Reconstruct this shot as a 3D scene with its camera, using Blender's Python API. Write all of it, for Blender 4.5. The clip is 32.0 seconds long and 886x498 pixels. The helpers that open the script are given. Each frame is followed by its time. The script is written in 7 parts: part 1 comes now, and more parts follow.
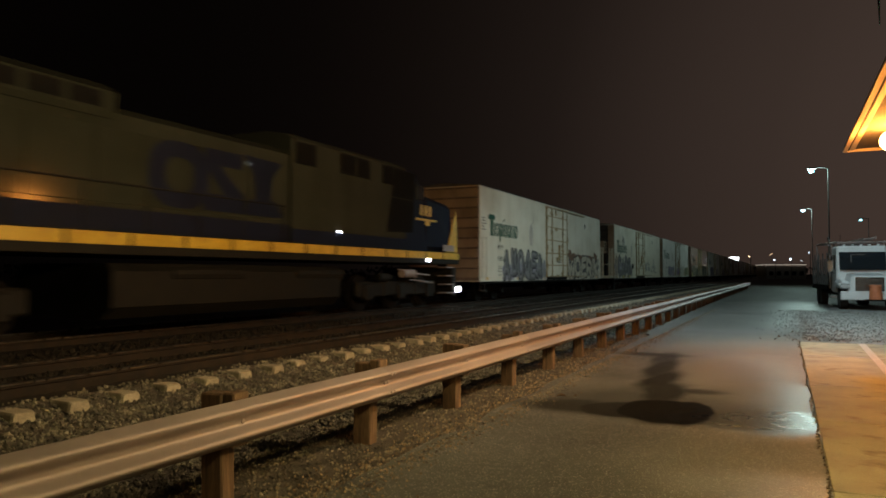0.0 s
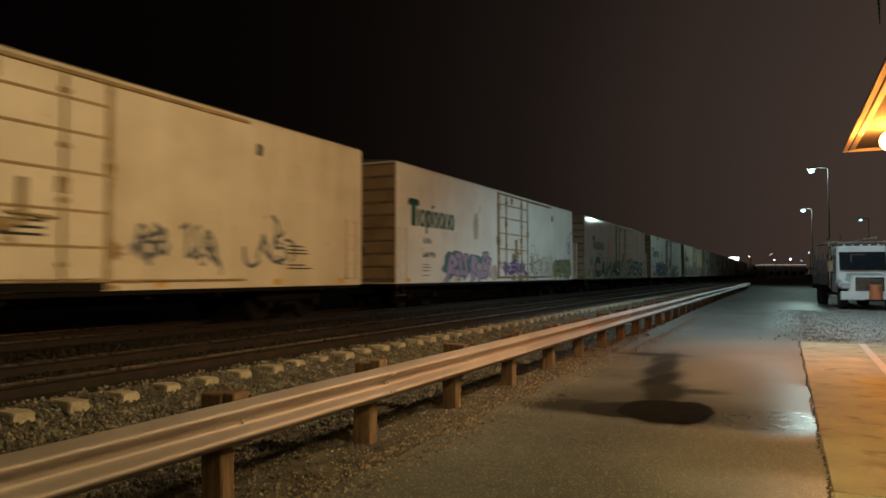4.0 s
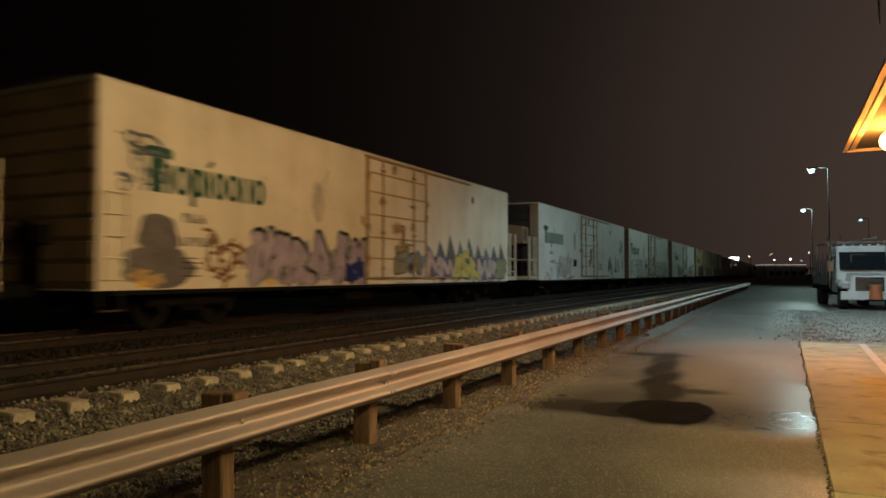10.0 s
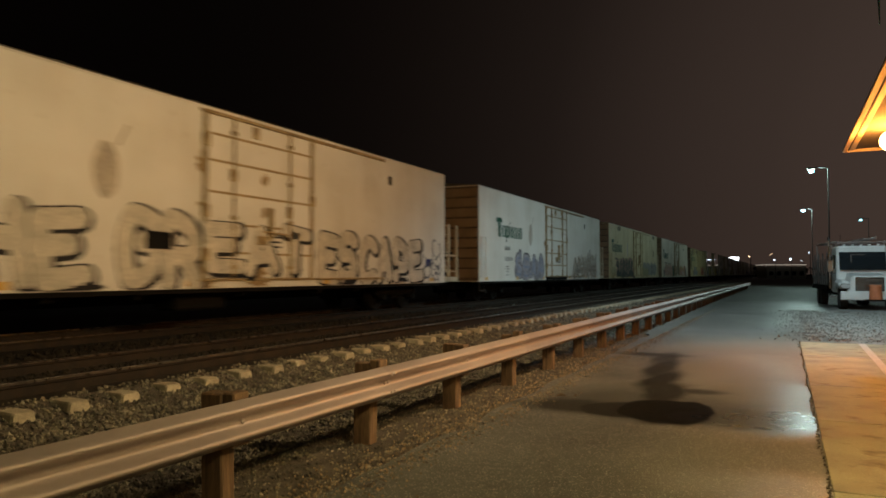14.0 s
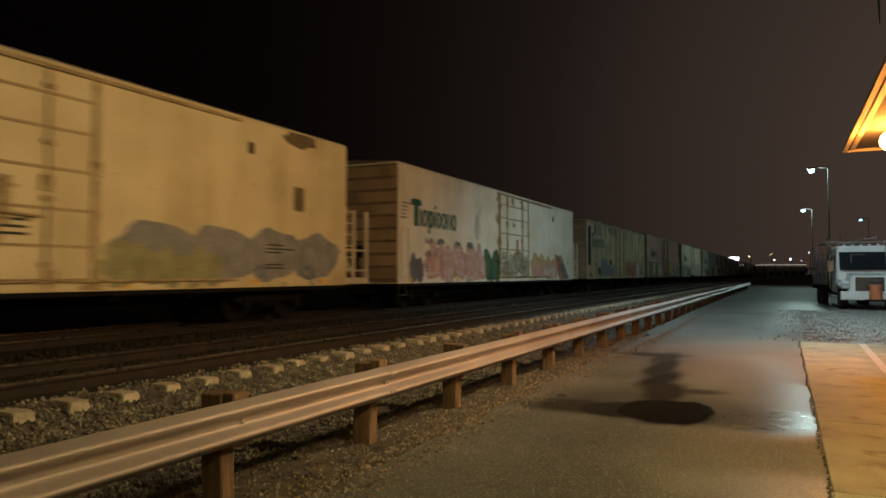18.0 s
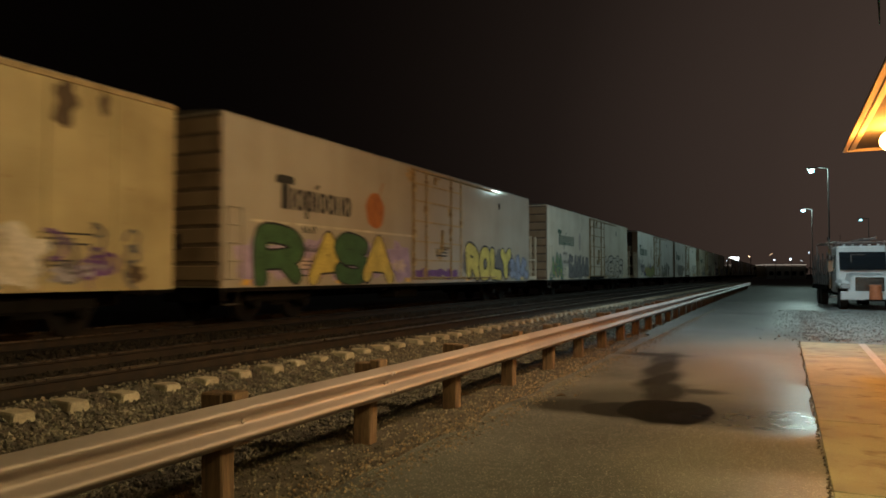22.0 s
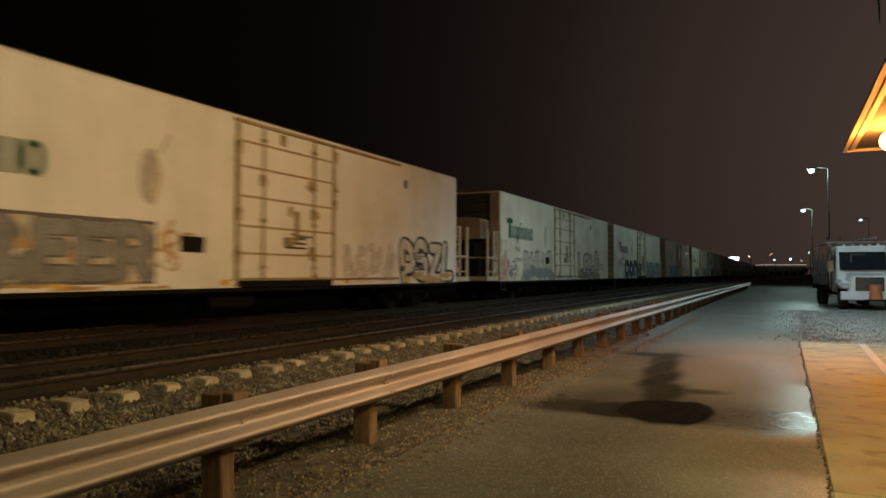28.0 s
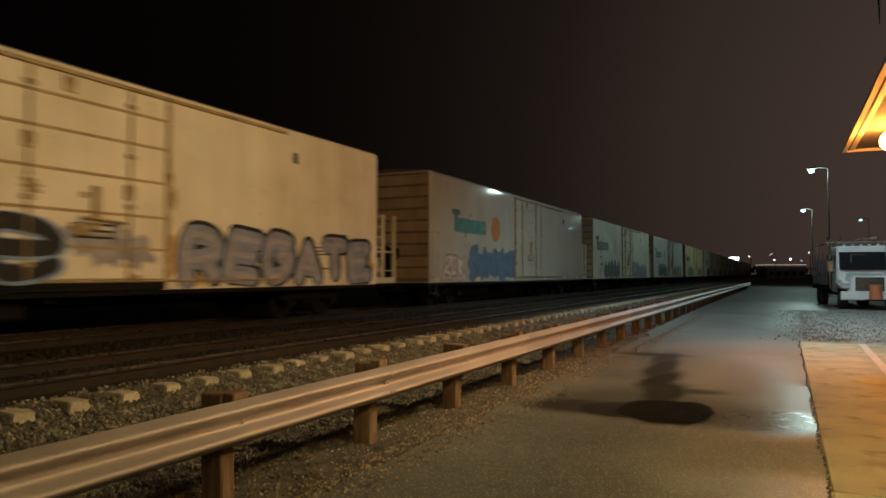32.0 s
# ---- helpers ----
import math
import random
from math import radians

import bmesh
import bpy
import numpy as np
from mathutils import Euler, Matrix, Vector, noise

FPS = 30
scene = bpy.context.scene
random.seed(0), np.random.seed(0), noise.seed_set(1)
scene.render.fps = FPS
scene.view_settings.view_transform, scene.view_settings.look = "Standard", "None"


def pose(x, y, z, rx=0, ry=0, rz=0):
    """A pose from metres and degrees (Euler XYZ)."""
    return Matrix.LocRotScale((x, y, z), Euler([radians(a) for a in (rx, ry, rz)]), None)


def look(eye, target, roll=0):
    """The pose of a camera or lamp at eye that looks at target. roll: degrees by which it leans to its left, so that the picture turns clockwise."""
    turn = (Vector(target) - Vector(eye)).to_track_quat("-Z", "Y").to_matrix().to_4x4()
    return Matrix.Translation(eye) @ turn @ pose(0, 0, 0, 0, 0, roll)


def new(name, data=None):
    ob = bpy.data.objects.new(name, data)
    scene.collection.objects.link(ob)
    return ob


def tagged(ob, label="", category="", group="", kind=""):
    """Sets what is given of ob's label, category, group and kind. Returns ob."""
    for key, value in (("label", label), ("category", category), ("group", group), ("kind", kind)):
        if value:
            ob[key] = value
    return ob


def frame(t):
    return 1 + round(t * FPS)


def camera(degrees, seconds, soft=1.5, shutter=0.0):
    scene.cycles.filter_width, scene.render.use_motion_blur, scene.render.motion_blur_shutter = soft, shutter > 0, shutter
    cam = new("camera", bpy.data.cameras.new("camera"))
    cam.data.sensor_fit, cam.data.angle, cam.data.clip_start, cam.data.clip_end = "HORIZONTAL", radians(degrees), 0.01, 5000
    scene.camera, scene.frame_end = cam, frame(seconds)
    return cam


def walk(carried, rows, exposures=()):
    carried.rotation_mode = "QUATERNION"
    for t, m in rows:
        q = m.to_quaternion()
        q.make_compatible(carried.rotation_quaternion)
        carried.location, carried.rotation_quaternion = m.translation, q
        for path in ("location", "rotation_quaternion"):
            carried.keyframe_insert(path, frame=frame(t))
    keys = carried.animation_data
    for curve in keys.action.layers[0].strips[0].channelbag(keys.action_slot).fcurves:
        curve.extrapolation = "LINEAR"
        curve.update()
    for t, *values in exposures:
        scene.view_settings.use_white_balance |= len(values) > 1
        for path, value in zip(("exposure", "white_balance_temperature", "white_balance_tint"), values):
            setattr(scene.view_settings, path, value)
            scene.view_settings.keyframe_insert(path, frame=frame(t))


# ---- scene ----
# ---- camera ----
cam = camera(64.1, 32.0, soft=1.7, shutter=0.55)
EYE = (0.0, 0.0, 1.65)
CAM_POSE = pose(*EYE, 92.032, 0, 25.785)
walk(cam, [(0, CAM_POSE), (32, CAM_POSE)])


def ran(t):
    """How far the train has run after t seconds."""
    u = t / 32
    return 32 * (12.9365 * u + 1.0330 * u ** 2 - 2.3762 * u ** 3 + 1.2839 * u ** 4)


# ---- world, lamps, exposure ----
scene.view_settings.exposure = 0.0
world = bpy.data.worlds.new("night_sky")
scene.world = world
world.use_nodes = True
wn, wl = world.node_tree.nodes, world.node_tree.links
wn.clear()
w_out, w_bg = wn.new("ShaderNodeOutputWorld"), wn.new("ShaderNodeBackground")
w_tc, w_dot = wn.new("ShaderNodeTexCoord"), wn.new("ShaderNodeVectorMath")
w_dot.operation = "DOT_PRODUCT"
w_dot.inputs[1].default_value = Vector((0.35, 0.93, 0.1)).normalized()
w_ramp = wn.new("ShaderNodeValToRGB")
GLOW_STEPS = ((0.30, 0.0010), (0.56, 0.0019), (0.79, 0.0085), (0.93, 0.041), (1.0, 0.056))
w_ramp.color_ramp.interpolation = "B_SPLINE"
el = w_ramp.color_ramp.elements
while len(el) < len(GLOW_STEPS):
    el.new(0.5)
for step, (at, v) in zip(el, GLOW_STEPS):
    step.position, step.color = at, (v, v * 0.67, v * 0.53, 1)
wl.new(w_tc.outputs["Generated"], w_dot.inputs[0])
wl.new(w_dot.outputs["Value"], w_ramp.inputs["Fac"])
wl.new(w_ramp.outputs["Color"], w_bg.inputs["Color"])
wl.new(w_bg.outputs["Background"], w_out.inputs["Surface"])
w_bg.inputs["Strength"].default_value = 1.0

SODIUM = (1.0, 0.33, 0.045)
WARM = (1.0, 0.70, 0.372)
COOL = (0.66, 0.95, 0.88)


def point_lamp(name, at, watts, colour, radius=0.12):
    data = bpy.data.lights.new(name, "POINT")
    data.energy, data.color, data.shadow_soft_size = watts, colour, radius
    ob = new(name, data)
    ob.location = at
    return ob


def spot_lamp(name, at, target, watts, colour, degrees, radius=0.15, blend=0.6):
    data = bpy.data.lights.new(name, "SPOT")
    data.energy, data.color, data.shadow_soft_size = watts, colour, radius
    data.spot_size, data.spot_blend = radians(degrees), blend
    ob = new(name, data)
    ob.matrix_world = look(at, target)
    return ob


point_lamp("eave_lamp_light", (1.82, 15.55, 4.15), 740, SODIUM, 0.2)
point_lamp("porch_lamp_light", (1.62, 3.4, 4.08), 615, (1.0, 0.80, 0.38), 0.2)
# unseen lamp added to light the train; its place is made up
spot_lamp("roof_flood_light", (1.27, 9.5, 5.2), (-11.0, 10.6, 1.8), 2260, WARM, 125, 0.18, 0.8)
spot_lamp("street_lamp_light_near", (1.45, 25.5, 10.75), (1.5, 28.5, 0.0), 4600, (0.70, 0.95, 1.0), 148, 0.25, 0.6)
point_lamp("street_lamp_light", (1.84, 58.5, 9.12), 900, COOL, 0.16)
point_lamp("street_lamp_light_far", (2.09, 96.4, 9.27), 1600, COOL, 0.16)

# ---- materials ----


def nodes_of(name):
    m = bpy.data.materials.new(name)
    m.use_nodes = True
    nt = m.node_tree
    return m, nt, nt.nodes["Principled BSDF"]


def surface(name, c1, c2, scale=6.0, rough=(0.6, 0.85), metal=0.0, bump=0.15, fine=60.0, stretch=(1, 1, 1), grain=0.45,
            vary=0.0, c3=None, spread=(0.35, 0.65), spec=0.5, bump_dist=0.01, island=0.0):
    """A worn surface: two colours mixed by coarse noise, fine grain over it, gloss and relief from the same noises."""
    m, nt, b = nodes_of(name)
    n, l = nt.nodes, nt.links
    tc, mp = n.new("ShaderNodeTexCoord"), n.new("ShaderNodeMapping")
    mp.inputs["Scale"].default_value = stretch
    l.new(tc.outputs["Object"], mp.inputs["Vector"])
    src = mp.outputs["Vector"]
    if vary:
        oi, ad = n.new("ShaderNodeObjectInfo"), n.new("ShaderNodeVectorMath")
        ml = n.new("ShaderNodeMath")
        ml.operation, ml.inputs[1].default_value = "MULTIPLY", 37.0
        l.new(oi.outputs["Random"], ml.inputs[0])
        l.new(ml.outputs[0], ad.inputs[1])
        l.new(src, ad.inputs[0])
        src = ad.outputs[0]
    big, small = n.new("ShaderNodeTexNoise"), n.new("ShaderNodeTexNoise")
    big.inputs["Scale"].default_value, big.inputs["Detail"].default_value = scale, 6
    small.inputs["Scale"].default_value, small.inputs["Detail"].default_value = fine, 4
    l.new(src, big.inputs["Vector"])
    l.new(src, small.inputs["Vector"])
    ramp = n.new("ShaderNodeValToRGB")
    ramp.color_ramp.elements[0].position, ramp.color_ramp.elements[1].position = spread
    ramp.color_ramp.elements[0].color, ramp.color_ramp.elements[1].color = (*c1, 1), (*c2, 1)
    l.new(big.outputs["Fac"], ramp.inputs["Fac"])
    mix = n.new("ShaderNodeMix")
    mix.data_type, mix.blend_type = "RGBA", "MULTIPLY"
    mix.inputs["Factor"].default_value = 0.65
    gr = n.new("ShaderNodeValToRGB")
    gr.color_ramp.elements[0].position, gr.color_ramp.elements[1].position = 0.3, 0.7
    gr.color_ramp.elements[0].color = (grain, grain, grain, 1)
    l.new(small.outputs["Fac"], gr.inputs["Fac"])
    l.new(ramp.outputs["Color"], mix.inputs["A"])
    l.new(gr.outputs["Color"], mix.inputs["B"])
    col = mix.outputs["Result"]
    if c3:
        st, sr = n.new("ShaderNodeTexNoise"), n.new("ShaderNodeValToRGB")
        st.inputs["Scale"].default_value, st.inputs["Detail"].default_value = scale * 2.7, 8
        sr.color_ramp.elements[0].position, sr.color_ramp.elements[1].position = 0.56, 0.72
        l.new(src, st.inputs["Vector"])
        l.new(st.outputs["Fac"], sr.inputs["Fac"])
        mx = n.new("ShaderNodeMix")
        mx.data_type = "RGBA"
        l.new(sr.outputs["Color"], mx.inputs["Factor"])
        l.new(col, mx.inputs["A"])
        mx.inputs["B"].default_value = (*c3, 1)
        col = mx.outputs["Result"]
    if island:
        ge, hi, mi = n.new("ShaderNodeNewGeometry"), n.new("ShaderNodeHueSaturation"), n.new("ShaderNodeMapRange")
        mi.inputs["To Min"].default_value, mi.inputs["To Max"].default_value = 1 - island, 1 + island
        l.new(ge.outputs["Random Per Island"], mi.inputs["Value"])
        l.new(mi.outputs["Result"], hi.inputs["Value"])
        l.new(col, hi.inputs["Color"])
        col = hi.outputs["Color"]
    if vary:
        hv = n.new("ShaderNodeHueSaturation")
        mr = n.new("ShaderNodeMapRange")
        mr.inputs["To Min"].default_value, mr.inputs["To Max"].default_value = 1 - vary, 1 + vary
        l.new(oi.outputs["Random"], mr.inputs["Value"])
        l.new(mr.outputs["Result"], hv.inputs["Value"])
        l.new(col, hv.inputs["Color"])
        col = hv.outputs["Color"]
    l.new(col, b.inputs["Base Color"])
    rr = n.new("ShaderNodeMapRange")
    rr.inputs["To Min"].default_value, rr.inputs["To Max"].default_value = rough
    l.new(big.outputs["Fac"], rr.inputs["Value"])
    l.new(rr.outputs["Result"], b.inputs["Roughness"])
    b.inputs["Metallic"].default_value = metal
    b.inputs["Specular IOR Level"].default_value = spec
    if bump:
        bp = n.new("ShaderNodeBump")
        bp.inputs["Strength"].default_value, bp.inputs["Distance"].default_value = bump, bump_dist
        l.new(small.outputs["Fac"], bp.inputs["Height"])
        l.new(bp.outputs["Normal"], b.inputs["Normal"])
    return m


def car_paint(name, clean, grime, rough, dirt=0.5, span=0.25, spec=0.5, relief=0.12):
    """Sheet steel paint with vertical dirt streaks, blotches and rust specks, in the car's own space."""
    m, nt, b = nodes_of(name)
    n, l = nt.nodes, nt.links
    tc, mp, mp2 = n.new("ShaderNodeTexCoord"), n.new("ShaderNodeMapping"), n.new("ShaderNodeMapping")
    oi = n.new("ShaderNodeObjectInfo")
    off = n.new("ShaderNodeVectorMath")
    sc = n.new("ShaderNodeMath")
    sc.operation, sc.inputs[1].default_value = "MULTIPLY", 61.0
    l.new(oi.outputs["Random"], sc.inputs[0])
    l.new(tc.outputs["Object"], off.inputs[0])
    l.new(sc.outputs[0], off.inputs[1])
    mp.inputs["Scale"].default_value = (1, 0.9, 0.16)
    mp2.inputs["Scale"].default_value = (0.5, 0.35, 0.6)
    l.new(off.outputs[0], mp.inputs["Vector"])
    l.new(off.outputs[0], mp2.inputs["Vector"])
    streak, blot, speck = (n.new("ShaderNodeTexNoise") for _ in range(3))
    streak.inputs["Scale"].default_value, streak.inputs["Detail"].default_value = 1.3, 7
    blot.inputs["Scale"].default_value, blot.inputs["Detail"].default_value = 1.6, 6
    speck.inputs["Scale"].default_value, speck.inputs["Detail"].default_value = 5.0, 8
    l.new(mp.outputs["Vector"], streak.inputs["Vector"])
    l.new(mp2.outputs["Vector"], blot.inputs["Vector"])
    l.new(off.outputs[0], speck.inputs["Vector"])
    add = n.new("ShaderNodeMath")
    add.operation = "MULTIPLY"
    l.new(streak.outputs["Fac"], add.inputs[0])
    l.new(blot.outputs["Fac"], add.inputs[1])
    rp = n.new("ShaderNodeValToRGB")
    rp.color_ramp.elements[0].position, rp.color_ramp.elements[1].position = 0.14, 0.52
    rp.color_ramp.elements[0].color, rp.color_ramp.elements[1].color = (*clean, 1), (*grime, 1)
    l.new(add.outputs[0], rp.inputs["Fac"])
    sp = n.new("ShaderNodeValToRGB")
    sp.color_ramp.elements[0].position, sp.color_ramp.elements[1].position = 0.66, 0.78
    l.new(speck.outputs["Fac"], sp.inputs["Fac"])
    ml = n.new("ShaderNodeMath")
    ml.operation, ml.inputs[1].default_value = "MULTIPLY", dirt
    l.new(sp.outputs["Color"], ml.inputs[0])
    mx = n.new("ShaderNodeMix")
    mx.data_type = "RGBA"
    mx.inputs["B"].default_value = (0.20, 0.11, 0.05, 1)
    l.new(ml.outputs[0], mx.inputs["Factor"])
    l.new(rp.outputs["Color"], mx.inputs["A"])
    l.new(mx.outputs["Result"], b.inputs["Base Color"])
    b.inputs["Specular IOR Level"].default_value = spec
    rr = n.new("ShaderNodeMapRange")
    rr.inputs["To Min"].default_value, rr.inputs["To Max"].default_value = rough, min(1, rough + span)
    l.new(blot.outputs["Fac"], rr.inputs["Value"])
    l.new(rr.outputs["Result"], b.inputs["Roughness"])
    bp = n.new("ShaderNodeBump")
    bp.inputs["Strength"].default_value, bp.inputs["Distance"].default_value = relief, 0.02
    l.new(blot.outputs["Fac"], bp.inputs["Height"])
    l.new(bp.outputs["Normal"], b.inputs["Normal"])
    return m


def glow(name, colour, strength):
    m, nt, b = nodes_of(name)
    b.inputs["Base Color"].default_value = (*colour, 1)
    b.inputs["Emission Color"].default_value = (*colour, 1)
    b.inputs["Emission Strength"].default_value = strength
    return m


def spray(name, colour, rough=0.5):
    """Spray paint: a colour that thins out in clouds."""
    c = Vector(colour)
    return surface(name, tuple(c * 0.75), tuple(c * 1.1), 2.5, (rough, rough + 0.2), bump=0.0, fine=18, spec=0.18)


PAINT = car_paint("cream_car_paint", (0.64, 0.595, 0.475), (0.43, 0.375, 0.26), 0.44)
PAINT_CLEAN = car_paint("white_car_paint", (0.68, 0.675, 0.635), (0.52, 0.495, 0.43), 0.42, 0.35)
PAINT_YELLOW = car_paint("yellowed_car_paint", (0.54, 0.46, 0.27), (0.33, 0.26, 0.13), 0.5, 0.7)
PAINT_GREY = car_paint("glossy_grey_car_paint", (0.38, 0.35, 0.288), (0.30, 0.265, 0.215), 0.04, 0.25, 0.03, 0.32, 0.05)
DARK_STEEL = surface("dark_brown_steel", (0.014, 0.011, 0.008), (0.045, 0.036, 0.026), 2.0, (0.7, 0.9), bump=0.1)
PAINT_OLD = car_paint("old_yellowed_paint", (0.40, 0.335, 0.17), (0.19, 0.14, 0.065), 0.55, 1.0)
# dirt and the shadow between the ribs share this dark colour
GROOVE = surface("shaded_grimy_groove", (0.10, 0.072, 0.048), (0.19, 0.135, 0.09), 3.0, (0.7, 0.9), bump=0.1)
# ends and platforms: rust and dirt, plus the shade there, in darker paint
END_PAINT = car_paint("rusty_shaded_end_paint", (0.29, 0.212, 0.13), (0.12, 0.08, 0.045), 0.6, 1.0)
DECK_PAINT = car_paint("dirty_shaded_platform_paint", (0.47, 0.41, 0.29), (0.25, 0.20, 0.13), 0.55, 1.0)
ROOF = surface("dark_galvanised_roof", (0.07, 0.066, 0.06), (0.14, 0.13, 0.115), 1.2, (0.4, 0.6), 0.3)
RUST = surface("rusty_door_rail", (0.25, 0.175, 0.075), (0.45, 0.345, 0.18), 3.0, (0.6, 0.9), bump=0.3, c3=(0.12, 0.08, 0.04))
# running gear: the shade under the cars is put into these two near-black colours
BLACK = surface("near_black_steel", (0.003, 0.0026, 0.0022), (0.007, 0.0056, 0.0042), 4.0, (0.75, 0.95), spec=0.15)
WHEEL_STEEL = surface("near_black_wheel_steel", (0.004, 0.0034, 0.0028), (0.009, 0.007, 0.0055), 7.0, (0.7, 0.85), 0.0, spec=0.15)
DARK_HOLE = surface("dark_opening", (0.006, 0.006, 0.006), (0.012, 0.011, 0.010), 4.0, (0.7, 0.9), bump=0, spec=0.1)
REFLECT = surface("amber_reflector_tape", (0.62, 0.36, 0.05), (0.72, 0.46, 0.10), 12, (0.25, 0.4), bump=0)
GREEN_MARK = spray("green_logo_paint", (0.014, 0.085, 0.05))
FADED_MARK = spray("faded_green_logo_paint", (0.075, 0.12, 0.09))
BLACK_MARK = spray("dark_stencil_paint", (0.035, 0.035, 0.032))
FAINT_MARK = spray("worn_stencil_paint", (0.30, 0.27, 0.22))
ORANGE_MARK = spray("orange_logo_paint", (0.44, 0.16, 0.04))
STAIN = spray("rust_stain_on_paint", (0.40, 0.29, 0.155), 0.6)
GHOST_MARK = spray("ghosted_logo_paint", (0.53, 0.475, 0.40))
SP = {k: spray("spray_" + k, c) for k, c in dict(
    black=(0.02, 0.02, 0.022), deep_green=(0.018, 0.05, 0.035), silver=(0.42, 0.43, 0.45), blue=(0.02, 0.03, 0.16),
    sky=(0.22, 0.34, 0.55), teal=(0.08, 0.22, 0.2), green=(0.06, 0.135, 0.06), lime=(0.34, 0.42, 0.09),
    yellow=(0.60, 0.50, 0.13), pink=(0.55, 0.29, 0.24), red=(0.33, 0.09, 0.055), orange=(0.52, 0.30, 0.13),
    purple=(0.16, 0.08, 0.24), grey=(0.25, 0.245, 0.235), olive=(0.29, 0.28, 0.15),
    slate=(0.13, 0.15, 0.18), brown=(0.2, 0.1, 0.05), lilac=(0.42, 0.33, 0.5), ash=(0.26, 0.26, 0.25), ochre=(0.50, 0.33, 0.14), pink_white=(0.55, 0.44, 0.38), brick=(0.40, 0.15, 0.09), cream=(0.58, 0.52, 0.40), soot=(0.10, 0.072, 0.045), dusk=(0.15, 0.14, 0.14), lilac_grey=(0.36, 0.34, 0.38), umber=(0.15, 0.115, 0.06), chalk=(0.66, 0.62, 0.53), steel=(0.25, 0.28, 0.38), steel_grey=(0.20, 0.205, 0.21), blue_wash=(0.09, 0.15, 0.22)).items()}



def soft_discs(n, l, where, discs, soft):
    """A mask of overlapping soft ellipses on the ground: (x, y, half width, half length, weight)."""
    got = None
    for x, y, rx, ry, weight in discs:
        sub, mul, ln, mr = (n.new("ShaderNodeVectorMath"), n.new("ShaderNodeVectorMath"), n.new("ShaderNodeVectorMath"), n.new("ShaderNodeMapRange"))
        sub.operation, mul.operation, ln.operation = "SUBTRACT", "MULTIPLY", "LENGTH"
        sub.inputs[1].default_value, mul.inputs[1].default_value = (x, y, 0), (1 / rx, 1 / ry, 0)
        mr.interpolation_type = "SMOOTHSTEP"
        mr.inputs["From Min"].default_value, mr.inputs["From Max"].default_value = 1 + soft / 2, 1 - soft / 2
        mr.inputs["To Max"].default_value = weight
        l.new(where, sub.inputs[0])
        l.new(sub.outputs[0], mul.inputs[0])
        l.new(mul.outputs[0], ln.inputs[0])
        l.new(ln.outputs["Value"], mr.inputs["Value"])
        if got is None:
            got = mr.outputs["Result"]
        else:
            mx = n.new("ShaderNodeMath")
            mx.operation = "MAXIMUM"
            l.new(got, mx.inputs[0])
            l.new(mr.outputs["Result"], mx.inputs[1])
            got = mx.outputs[0]
    return got


